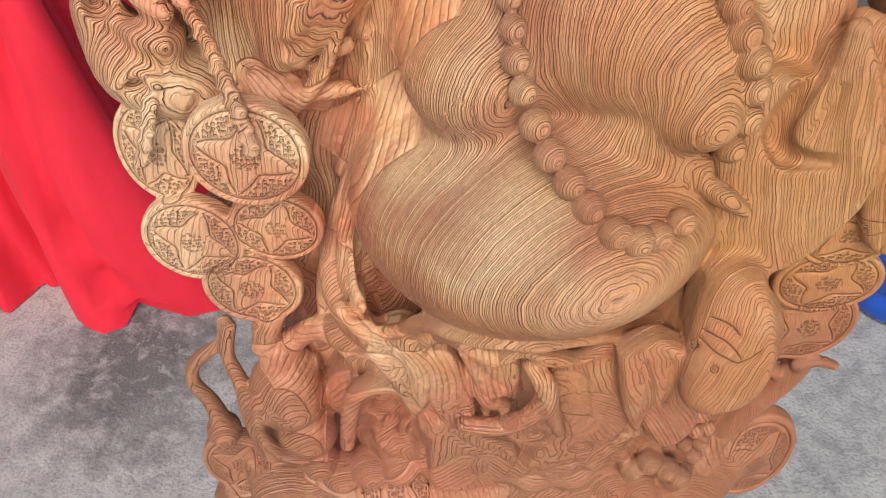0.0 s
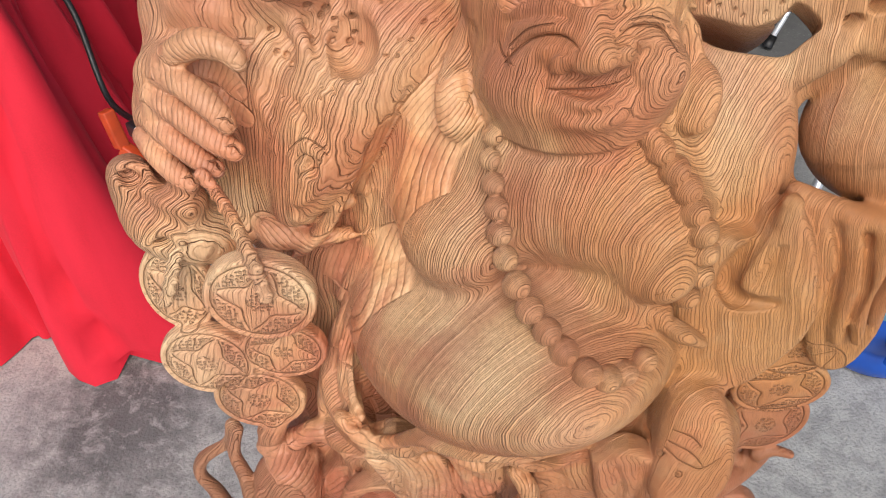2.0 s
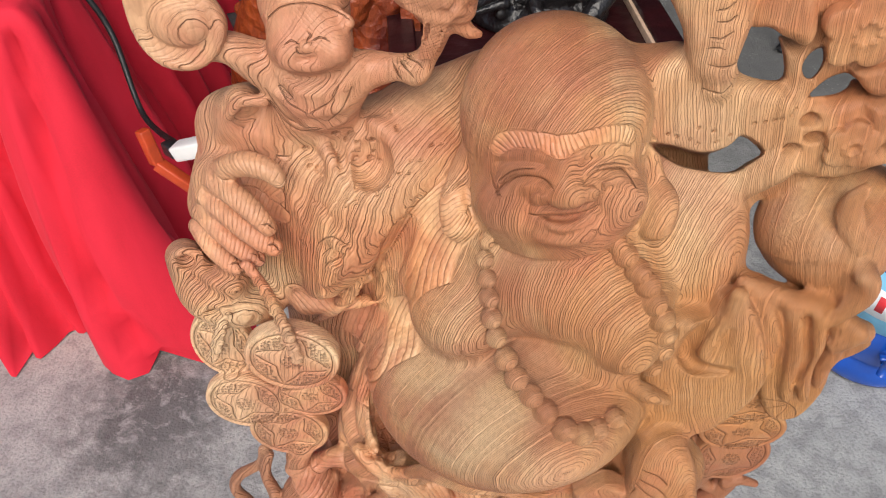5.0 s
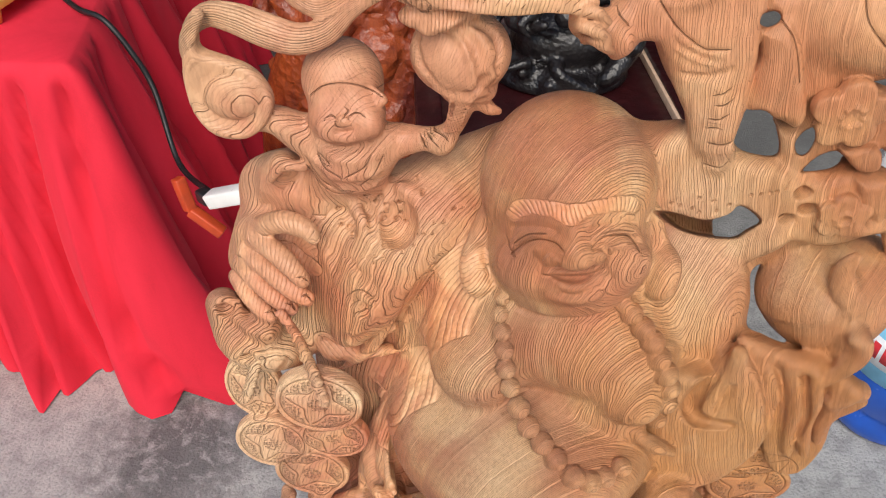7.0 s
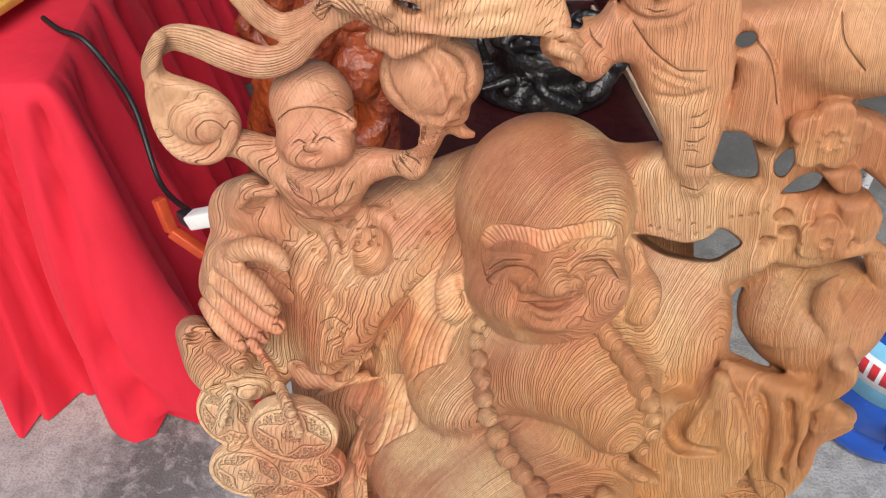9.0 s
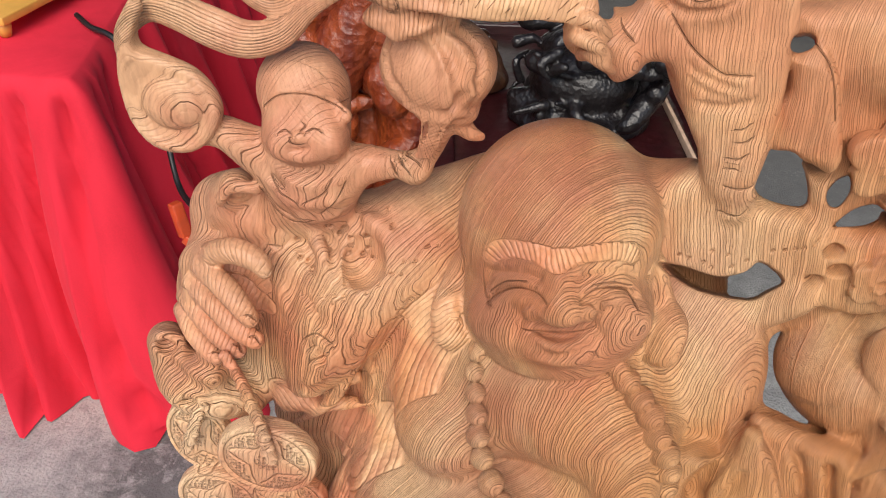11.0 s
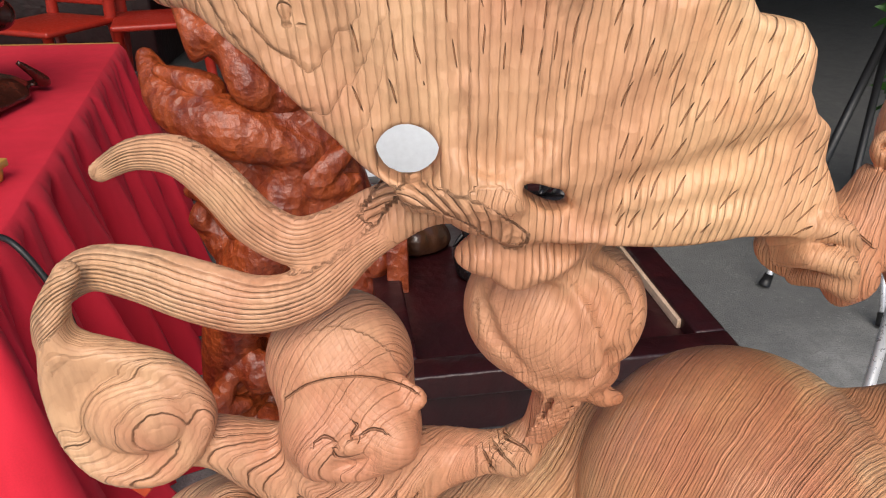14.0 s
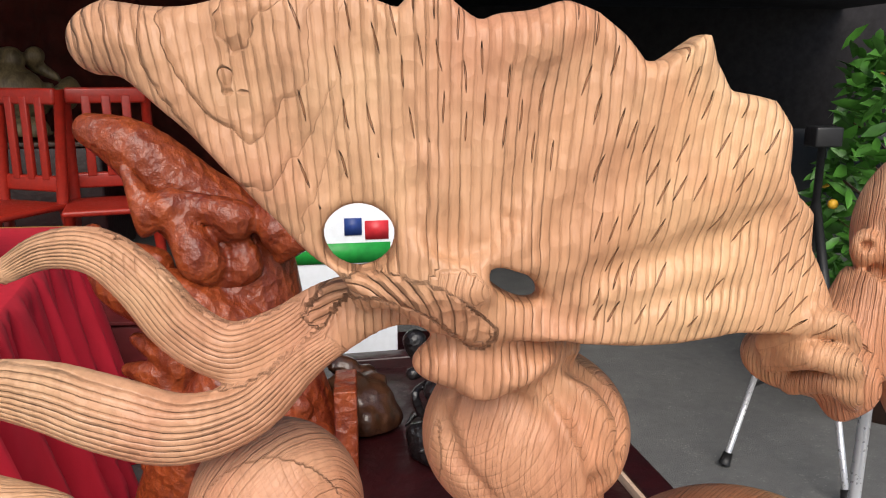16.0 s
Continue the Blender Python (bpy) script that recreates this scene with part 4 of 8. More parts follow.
def light_stand():
    t = thing("light_stand", 1.02, 1.62, 0, "slim white metal stand pole with a black foot", "stand")
    bm = bmesh.new()
    rod(bm, [(0, 0, 0.05), (0.09, 0.12, 0.75)], 0.014, 12)
    part("pole", bm, SILVER, t)
    bm = bmesh.new()
    rod(bm, [(-0.007, -0.008, 0.0), (0.002, 0.003, 0.08)], (0.026, 0.02), 12)
    part("rubber_foot", bm, BLACK_RUBBER, t)


light_stand()


# ---- blue water bottle with tap ----
def water_bottle():
    t = thing("water_bottle", 1.03, 1.215, 0, "large blue ribbed water bottle with a pale printed label", "bottle", turn=-10)
    bm = bmesh.new()
    prof = [(0.120, 0.0), (0.134, 0.012), (0.138, 0.03), (0.138, 0.06), (0.131, 0.068), (0.131, 0.08), (0.138, 0.088), (0.138, 0.175), (0.1365, 0.18), (0.1365, 0.31), (0.138, 0.315), (0.138, 0.345), (0.131, 0.352), (0.131, 0.364), (0.138, 0.371), (0.138, 0.395), (0.134, 0.415), (0.118, 0.44), (0.085, 0.46), (0.045, 0.47), (0.030, 0.476), (0.030, 0.51), (0.026, 0.512)]
    turned(bm, prof, 64)
    part("body", bm, BLUE_PLASTIC, t)
    bm = bmesh.new()

    def band(z0, z1, r, a0, a1, n=40):
        made = []
        for k in range(n + 1):
            a = radians(a0 + (a1 - a0) * k / n)
            made.append([bm.verts.new((q * math.cos(a), q * math.sin(a), z)) for q, z in ((r, z0), (r, z1), (r - 0.0008, z1), (r - 0.0008, z0))])
        for p, q in zip(made, made[1:]):
            for k in range(4):
                bm.faces.new((p[k], q[k], q[(k + 1) % 4], p[(k + 1) % 4]))
    band(0.185, 0.342, 0.1390, 170, 330)
    label = part("label", bm, LABEL_BLUE, t, "pale blue wrap label")
    bm = bmesh.new()
    band(0.225, 0.30, 0.1398, 175, 325)
    part("label_panel", bm, LABEL_WHITE, label)
    for k in range(11):
        bm = bmesh.new()
        band(0.242, 0.284, 0.1406, 190 + 11 * k, 197 + 11 * k, 4)
        part("print_bar", bm, LABEL_RED, label)
    bm = bmesh.new()
    rod(bm, [(-0.02, -0.13, 0.13), (-0.022, -0.165, 0.13)], 0.013, 12)
    rod(bm, [(-0.022, -0.162, 0.145), (-0.022, -0.164, 0.095)], 0.010, 12)
    tap = part("tap", bm, BLUE_PLASTIC, t)
    bm = bmesh.new()
    box(bm, (-0.045, -0.17, 0.145), (0.0, -0.155, 0.153), 0.003)
    part("tap_handle", bm, BLUE_PLASTIC, tap)
    bm = bmesh.new()
    turned(bm, [(0.032, 0.500), (0.033, 0.525), (0.028, 0.53)], 24)
    part("cap", bm, WHITE_PLASTIC, t)


water_bottle()


# ---- potted kumquat bush ----
def bush():
    t = thing("kumquat_bush", 2.12, 3.0, 0.0, "leafy green kumquat bush with small yellow fruit", "bush")
    rnd = random.Random(3)
    bm = bmesh.new()
    turned(bm, [(0.13, 0), (0.18, 0.28), (0.19, 0.30), (0.16, 0.30)], 32)
    part("pot", bm, BROWN_ROOT, t)
    bm = bmesh.new()
    rod(bm, [(0, 0, 0.28), (0.01, 0, 0.6), (0, 0.02, 1.0)], (0.025, 0.018, 0.008), 8)
    for k in range(24):
        a, z = rnd.uniform(0, 6.28), rnd.uniform(0.45, 1.2)
        rod(bm, [(0, 0, z - 0.15), (0.15 * math.cos(a), 0.15 * math.sin(a), z), (0.3 * math.cos(a), 0.3 * math.sin(a), z + 0.1)], (0.008, 0.005, 0.002), 5)
    part("stem", bm, BROWN_ROOT, t)
    bm = bmesh.new()
    for k in range(900):
        a, z = rnd.uniform(0, 6.28), rnd.uniform(0.4, 1.55)
        r = (0.36 - 0.15 * abs(z - 0.9)) * rnd.uniform(0.35, 1.0) ** 0.5
        m = pose(r * math.cos(a), r * math.sin(a), z, rnd.uniform(-60, 60), rnd.uniform(-60, 60), rnd.uniform(0, 360))
        s = rnd.uniform(0.045, 0.075)
        pts = [(0, -1, 0), (0.35, -0.3, 0.08), (0.3, 0.4, 0.06), (0, 1, -0.1), (-0.3, 0.4, 0.06), (-0.35, -0.3, 0.08)]
        mid = bm.verts.new(m @ Vector((0, 0, 0)))
        ring = [bm.verts.new(m @ (Vector(p) * s)) for p in pts]
        for i in range(6):
            bm.faces.new((mid, ring[i], ring[(i + 1) % 6]))
    tagged(part("crown", bm, LEAF, t), kind="stuff")
    for k in range(9):
        a, z = rnd.uniform(0, 6.28), rnd.uniform(0.6, 1.4)
        bm = bmesh.new()
        bmesh.ops.create_uvsphere(bm, u_segments=12, v_segments=8, radius=0.02, matrix=pose(0.33 * math.cos(a), 0.33 * math.sin(a), z))
        part("fruit", bm, FRUIT, t)


bush()


# ---- stool under the statue ----
def stool():
    t = thing("plastic_stool", 0.085, 0.44, 0, "red moulded plastic stool under the wooden statue", "stool")
    bm = bmesh.new()
    box(bm, (-0.17, -0.12, 0.535), (0.19, 0.13, 0.56), 0.01)
    part("seat", bm, RED_PLASTIC, t)
    for x in (-1, 1):
        for y in (-1, 1):
            bm = bmesh.new()
            rod(bm, [(x * 0.15, y * 0.10, 0.54), (x * 0.19, y * 0.14, 0.0)], (0.028, 0.024), 10)
            part("leg", bm, RED_PLASTIC, t)


stool()


# ---- the carved statue ----
def statue():
    form = Carving((-0.235, 0.27, 0.555), (0.375, 0.52, 1.50), STATUE_STEP)

    def blob(c, r, k=0.006):
        form.blob(c, r, k)

    def tube(points, k=0.006):
        form.tube(points, k)

    def ribbon(points, k=0.004, tie=1.0):
        form.tube(points, k, flat=0.6)
        form.bands.append((points, 5.6, 0, 2.5, 0.65, 0.02, tie))

    def flow(points, count=3.0, depth=0.6):
        form.bands.append((points, count, 0, 1.5, depth, -0.2, 1.2))

    def hatch(points, spacing, slant, depth=0.8):
        form.bands.append((points, 0, spacing, slant, depth, -0.2, 1.2))

    def carve_tube(points, k=0.004):
        form.tube(points, k, True)

    def carve_blob(c, r, k=0.004):
        form.blob(c, r, k, True)

    def front(x, z):
        """Where the form's front skin lies in depth at this spot."""
        i, l = [int(round((v - a) / form.step)) for v, a in ((x, form.lo[0]), (z, form.lo[2]))]
        i, l = min(max(i, 0), form.size[0] - 1), min(max(l, 0), form.size[2] - 1)
        column = form.field[i, :, l]
        hit = np.flatnonzero(column < 0)
        if len(hit) == 0 or hit[0] == 0:
            return None
        q = hit[0]
        return float(form.axes[1][q - 1] + form.step * column[q - 1] / (column[q - 1] - column[q]))

    def laid(points, sink):
        made = []
        for x, y, z, r in points:
            f = front(x, z)
            made.append((x, (f if f is not None and abs(f - y) < 0.02 else y) + sink * r, z, r))
        return made

    def groove(points):
        form.tube(laid(points, 0.0), 0.001, True)
        form.cuts.append(points)

    def ridge(points, k=0.005, up=0.2):
        form.tube(laid(points, up), k)

    def crease(points, k=0.006):
        form.tube(laid(points, -0.15), k, True)

    def dent(c, r, k=0.004):
        x, y, z, _ = laid([(*c, r[0])], 0.0)[0]
        form.blob((x, y, z), r, k, True)

    def bead(c, r):
        f = front(c[0], c[2])
        x, y, z = c[0], min(c[1], f - 0.3 * r) if f is not None and abs(f - c[1]) < 0.04 else c[1], c[2]
        form.blob((x, y, z), (r, r * 0.95, r * 1.05), 0.001)

    def dot(c, r):
        x, y, z, _ = laid([(*c, r)], 0.0)[0]
        form.blob((x, y, z), (r, r * 2.5, r), 0.0004, True)

    def hole(c, r, turn=0.0):
        form.plate(c, r, 0.09, 0.003, turn, True)

    def coin(c, r, thick, k=0.003, rim=1, turn=0.3):
        form.plate(c, r, thick / 2, k)
        if not rim:
            return
        face = c[1] - thick / 2
        round_line = [(c[0] + 0.86 * r[0] * math.cos(a), face, c[2] + 0.86 * r[1] * math.sin(a), 0.0017) for a in [math.pi * i / 9 for i in range(19)]]
        form.tube(round_line, 0.001, True)
        form.cuts.append(round_line)
        form.plains.append((c, r[0], r[1]))
        ways = [turn + math.pi * q / 2 for q in range(4)]
        for a in ways:
            line = []
            for i in range(-4, 5):
                b = a + i * 0.18
                bow = 0.80 - 0.40 * math.cos(i * 0.36)
                line.append((c[0] + bow * r[0] * math.cos(b), face, c[2] + bow * r[1] * math.sin(b), 0.0013))
            form.tube(line, 0.001, True)
            form.cuts.append(line)
        form.punched.append(((c[0], face, c[2]), r, ways))

    def flower(c, r):
        for q in range(5):
            a = math.pi * (0.5 + 0.4 * q)
            form.plate((c[0] + 0.58 * r * math.cos(a), c[1], c[2] + 0.58 * r * math.sin(a)), (0.44 * r, 0.44 * r), 0.006, 0.0015)
        form.plate(c, (0.55 * r, 0.55 * r), 0.005, 0.003)
        for q in range(8):
            a = math.pi * q / 4
            form.blob((c[0] + 0.3 * r * math.cos(a), c[1] - 0.006, c[2] + 0.3 * r * math.sin(a)), (0.0022, 0.0022, 0.0022), 0.0008)

    def cord(points):
        form.tube(points, 0.001)
        line = curve_points(points, 5)
        for i, (x, y, z, r) in enumerate(line):
            side = 1 if i % 2 else -1
            form.blob((x + side * r * 0.5, y - 0.3 * r, z), (r * 0.8, r * 0.8, r * 0.6), 0.001)

    def fan_leaf():
        # scalloped leaf about the tie: edge distance by angle
        c = (-0.02, 0.389, 1.352)
        cut, (x, y, z) = form.window((-0.13, 0.36, 1.31), (0.10, 0.42, 1.46))
        dx, dz = x - c[0], z - c[2]
        angle = np.degrees(np.arctan2(dz, dx))
        angle = np.where(angle < -90, angle + 360, angle)
        at = (-90, -45, -26, -20, -11, -8.2, -5, 4, 9.5, 13, 18, 24, 28.5, 34, 40, 44.5, 46.5, 49, 55, 62, 68, 75, 82.5, 88, 94, 100, 109, 119, 130, 136, 139, 145, 147, 149, 152, 157, 170, 200, 270)
        far = (0.010, 0.014, 0.032, 0.047, 0.075, 0.103, 0.103, 0.096, 0.0967, 0.092, 0.090, 0.0937, 0.0928, 0.0835, 0.0836, 0.0862, 0.074, 0.0708, 0.0727, 0.0734, 0.0713, 0.0662, 0.0615, 0.066, 0.071, 0.066, 0.0731, 0.0775, 0.0862, 0.091, 0.0965, 0.086, 0.0716, 0.064, 0.0546, 0.0435, 0.0275, 0.012, 0.010)
        edge = (np.hypot(dx, dz) - np.interp(angle, at, far)) * 0.8
        sheet = c[1] - 0.004 + 0.9 * (dx - 0.02) ** 2 + 0.0011 * np.sin(np.radians(angle) * 14) * np.hypot(dx, dz) / 0.08
        deep = np.abs(y - sheet) - 0.0065
        a, b = edge + 0.004, deep + 0.004
        d = np.minimum(np.maximum(a, b), 0) + np.sqrt(np.maximum(a, 0) ** 2 + np.maximum(b, 0) ** 2) - 0.004
        form.merge(cut, d.astype(np.float32), 0.004)
        # fine lanes that spread from the tie
        form.bands.append(([(-0.02, 0.389, 1.32, 0.088), (-0.02, 0.389, 1.465, 0.13)], 42.0, 0, 0.0, 0.36, 0.0, 1.3))

    # core of the trunk and the rocky base
    blob((0.075, 0.455, 0.98), (0.165, 0.062, 0.25))
    blob((0.085, 0.435, 0.74), (0.185, 0.085, 0.17), k=0.03)
    blob((0.02, 0.435, 0.6), (0.2, 0.09, 0.06), k=0.03)
    blob((0.17, 0.43, 0.62), (0.13, 0.09, 0.07), k=0.03)
    # belly, chest and shoulders
    blob((0.08, 0.455, 1.075), (0.125, 0.095, 0.12), k=0.02)
    blob((0.068, 0.4, 0.967), (0.117, 0.108, 0.084), k=0.004)
    blob((0.031, 0.405, 1.002), (0.0386, 0.029, 0.0386), k=0.016)
    blob((0.026, 0.372, 1.068), (0.036, 0.036, 0.036), k=0.02)
    blob((0.122, 0.376, 1.082), (0.052, 0.04, 0.036), k=0.025)
    blob((0.142, 0.35, 1.056), (0.022, 0.022, 0.018), k=0.02)
    blob((0.085, 0.4, 1.11), (0.07, 0.05, 0.05), k=0.02)
    tube(((0.083, 0.365, 1.031, 0.01), (0.111, 0.355, 1.041, 0.0113), (0.132, 0.352, 1.028, 0.0114), (0.15, 0.349, 1.022, 0.0084)), k=0.012)
    # right upper arm and the draped sleeve
    blob((0.182, 0.44, 1.1), (0.046, 0.058, 0.08), k=0.02)
    blob((0.195, 0.43, 1.04), (0.045, 0.05, 0.07), k=0.02)
    form.slab(((0.1546, 0.366, 1.0447), (0.1745, 0.366, 1.0745), (0.2018, 0.366, 1.0718), (0.2157, 0.366, 1.0948), (0.2363, 0.366, 1.0664), (0.2562, 0.366, 1.0019), (0.244, 0.366, 0.9618), (0.2285, 0.366, 0.9388), (0.21, 0.366, 0.933), (0.1805, 0.366, 0.9467)), 0.012, 0.008, 0.006)
    form.slab(((0.225, 0.385, 1.0882), (0.2406, 0.385, 1.0842), (0.26, 0.385, 1.0717), (0.2968, 0.385, 1.0564), (0.3307, 0.385, 1.037), (0.3264, 0.385, 1.0228), (0.3138, 0.385, 1.0074), (0.3168, 0.385, 0.9713), (0.3073, 0.385, 0.9355), (0.2809, 0.385, 0.9395), (0.258, 0.385, 0.9982), (0.239, 0.385, 1.0465)), 0.014, 0.008, 0.006)
    tube(((0.2128, 0.36, 1.0981, 0.006), (0.2162, 0.36, 1.0674, 0.007), (0.2312, 0.36, 1.0338, 0.0065), (0.2518, 0.36, 1.0068, 0.003)), k=0.006)
    tube(((0.2188, 0.372, 1.0989, 0.005), (0.2516, 0.372, 1.0828, 0.007), (0.285, 0.372, 1.0686, 0.006), (0.3174, 0.372, 1.0487, 0.009)), k=0.006)
    tube(((0.2293, 0.368, 1.0903, 0.004), (0.2496, 0.368, 1.0533, 0.007), (0.2572, 0.368, 1.0183, 0.006), (0.2584, 0.368, 0.993, 0.003)), k=0.006)
    tube(((0.2548, 0.368, 1.0801, 0.004), (0.2722, 0.368, 1.0419, 0.007), (0.2783, 0.368, 0.9993, 0.006), (0.285, 0.368, 0.9727, 0.004)), k=0.005)
    tube(((0.2777, 0.366, 1.0716, 0.004), (0.2843, 0.366, 1.0441, 0.0065), (0.2862, 0.366, 1.0143, 0.006), (0.2975, 0.366, 0.9752, 0.004)), k=0.004)
    tube(((0.2991, 0.368, 1.0531, 0.005), (0.3024, 0.368, 1.0301, 0.006), (0.3013, 0.368, 1.0087, 0.005), (0.3045, 0.368, 0.9893, 0.003)), k=0.004)
    tube(((0.309, 0.366, 1.0552, 0.008), (0.3055, 0.366, 1.0468, 0.007), (0.2992, 0.366, 1.0411, 0.005)), k=0.005)
    tube(((0.2851, 0.366, 1.0652, 0.004), (0.2952, 0.366, 1.0795, 0.0055), (0.3012, 0.366, 1.0932, 0.006), (0.2989, 0.366, 1.1069, 0.0055), (0.2912, 0.366, 1.1107, 0.003)), k=0.003)
    carve_tube(((0.1973, 0.353, 1.0749, 0.0012), (0.191, 0.353, 1.0617, 0.0035), (0.1881, 0.353, 1.045, 0.0045), (0.1982, 0.353, 1.0292, 0.0045), (0.2221, 0.353, 1.0243, 0.0015)), k=0.006)
    tube(((0.2058, 0.364, 1.055, 0.004), (0.2074, 0.364, 1.0322, 0.008), (0.2237, 0.364, 1.0232, 0.004)), k=0.01)
    carve_tube(((0.2127, 0.353, 1.0696, 0.001), (0.2119, 0.353, 1.0533, 0.0025), (0.2067, 0.353, 1.0409, 0.001)), k=0.006)
    carve_tube(((0.252, 0.366, 1.0442, 0.001), (0.265, 0.366, 1.0206, 0.003), (0.2716, 0.366, 0.9888, 0.0015)), k=0.005)
    carve_tube(((0.2728, 0.364, 1.0575, 0.001), (0.2826, 0.364, 1.0288, 0.003), (0.2845, 0.364, 0.9978, 0.0015)), k=0.005)
    tube(((0.1864, 0.37, 1.0677, 0.004), (0.1975, 0.37, 1.0613, 0.006), (0.2063, 0.37, 1.0677, 0.0055), (0.2082, 0.37, 1.0833, 0.004)), k=0.006)
    blob((0.1911, 0.425, 1.0892), (0.042, 0.05, 0.062), k=0.01)
    carve_tube(((0.1979, 0.354, 1.0739, 0.0016), (0.1915, 0.354, 1.0606, 0.0045), (0.1883, 0.354, 1.0421, 0.0055), (0.1993, 0.354, 1.0262, 0.0055), (0.2239, 0.354, 1.0219, 0.002)), k=0.006)
    # hanging vessel and coins on that side
    tube(((0.264, 0.43, 0.849, 0.0207), (0.261, 0.43, 0.794, 0.0218), (0.292, 0.44, 0.725, 0.0176)), k=0.02)
    coin((0.2856, 0.402, 0.8356), (0.0362, 0.0406), 0.014, k=0.003, turn=0.2)
    coin((0.28, 0.396, 0.8899), (0.0384, 0.0308), 0.016, k=0.003, turn=0.4)
    coin((0.2763, 0.393, 0.9386), (0.0328, 0.0292), 0.018, k=0.003, turn=0.1)
    tube(((0.2859, 0.425, 0.8293, 0.03), (0.2968, 0.425, 0.7863, 0.02)), k=0.01)
    tube(((0.2971, 0.4, 0.7823, 0.009), (0.2884, 0.4, 0.7571, 0.01), (0.2699, 0.4, 0.7191, 0.011), (0.2521, 0.4, 0.6683, 0.012)), k=0.006)
    tube(((0.2934, 0.395, 0.789, 0.006), (0.3051, 0.395, 0.7951, 0.005), (0.3207, 0.395, 0.7892, 0.004)), k=0.004)
    tube(((0.2666, 0.4, 0.792, 0.008), (0.2814, 0.4, 0.7729, 0.006), (0.2981, 0.4, 0.7792, 0.005)), k=0.004)
    form.slab(((0.1681, 0.3368, 0.8652), (0.1695, 0.3497, 0.9194), (0.1763, 0.3565, 0.947), (0.195, 0.3575, 0.9512), (0.2102, 0.3544, 0.9385), (0.2235, 0.3467, 0.9072), (0.2281, 0.3388, 0.8738), (0.2174, 0.3329, 0.8482), (0.1933, 0.3305, 0.8372), (0.1732, 0.3323, 0.8456)), 0.022, 0.01, 0.012)
    blob((0.2047, 0.36, 0.8692), (0.038, 0.028, 0.05), k=0.008)
    blob((-0.115, 0.435, 1.065), (0.05, 0.02, 0.05), k=0.012)
    # thigh, foot and lower folds
    blob((0.211, 0.42, 0.823), (0.0493, 0.037, 0.0542), k=0.006)
    blob((0.236, 0.4, 0.801), (0.0334, 0.0234, 0.0334), k=0.012)
    tube(((0.17, 0.4, 0.89, 0.018), (0.178, 0.375, 0.882, 0.0196), (0.17, 0.37, 0.858, 0.0181), (0.146, 0.365, 0.851, 0.0121)), k=0.008)
    blob((0.165, 0.4, 0.747), (0.0403, 0.0242, 0.0322), k=0.008)
    tube(((0.13, 0.36, 0.851, 0.008), (0.137, 0.355, 0.824, 0.009), (0.163, 0.36, 0.796, 0.0086), (0.161, 0.37, 0.742, 0.0065)), k=0.006)
    tube(((0.164, 0.37, 0.825, 0.0067), (0.187, 0.365, 0.789, 0.0087), (0.187, 0.37, 0.726, 0.0075)), k=0.006)
    blob((0.215, 0.39, 0.704), (0.027, 0.0216, 0.0216), k=0.01)
    blob((0.217, 0.365, 0.763), (0.0063, 0.0063, 0.0063), k=0.004)
    blob((0.224, 0.365, 0.745), (0.0068, 0.0068, 0.0068), k=0.004)
    blob((0.223, 0.365, 0.724), (0.0075, 0.0075, 0.0075), k=0.004)
    blob((0.22, 0.365, 0.706), (0.0086, 0.0086, 0.0086), k=0.004)
    blob((0.179, 0.37, 0.662), (0.0241, 0.0241, 0.0241), k=0.006)
    blob((0.21, 0.37, 0.672), (0.0189, 0.0189, 0.0189), k=0.005)
    blob((0.182, 0.36, 0.716), (0.0075, 0.0075, 0.0075), k=0.004)
    coin((0.3, 0.41, 0.635), (0.037, 0.07), 0.016, k=0.006)
    blob((0.283, 0.42, 0.638), (0.0432, 0.0302, 0.0432), k=0.01)
    blob((-0.024, 0.4, 0.636), (0.0373, 0.0186, 0.0336), k=0.008)
    blob((-0.07, 0.4, 0.594), (0.0333, 0.0166, 0.0299), k=0.008)
    blob((0.061, 0.4, 0.648), (0.0394, 0.0197, 0.0355), k=0.008)
    blob((0.126, 0.4, 0.629), (0.0455, 0.0227, 0.0409), k=0.008)
    blob((0.019, 0.4, 0.584), (0.0391, 0.0196, 0.0352), k=0.008)
    blob((0.092, 0.4, 0.574), (0.0338, 0.0169, 0.0304), k=0.008)
    blob((0.164, 0.4, 0.587), (0.0334, 0.0167, 0.03), k=0.008)
    tube(((-0, 0.375, 0.745, 0.0093), (0.032, 0.36, 0.723, 0.0112), (0.068, 0.365, 0.678, 0.0098)), k=0.006)
    tube(((0.065, 0.36, 0.723, 0.0065), (0.093, 0.355, 0.714, 0.0084), (0.115, 0.36, 0.732, 0.0065)), k=0.006)
    carve_blob((-0.032, 0.375, 0.753), (0.03, 0.03, 0.026), k=0.008)
    tube(((-0.062, 0.38, 0.732, 0.0066), (-0.049, 0.375, 0.78, 0.0071), (-0.026, 0.37, 0.794, 0.007), (-0.004, 0.37, 0.764, 0.0072), (0.004, 0.37, 0.723, 0.0066)), k=0.005)
    # hem under the belly
    tube(((-0.059, 0.365, 0.888, 0.0054), (-0.04, 0.351, 0.878, 0.0069), (-0.019, 0.339, 0.894, 0.0051), (-0, 0.328, 0.916, 0.0063), (0.017, 0.321, 0.915, 0.0049), (0.035, 0.317, 0.914, 0.0062), (0.052, 0.317, 0.911, 0.0049), (0.07, 0.321, 0.905, 0.0063), (0.089, 0.328, 0.899, 0.005), (0.109, 0.339, 0.892, 0.0066), (0.131, 0.351, 0.88, 0.0053), (0.154, 0.365, 0.876, 0.007)), k=0.006)
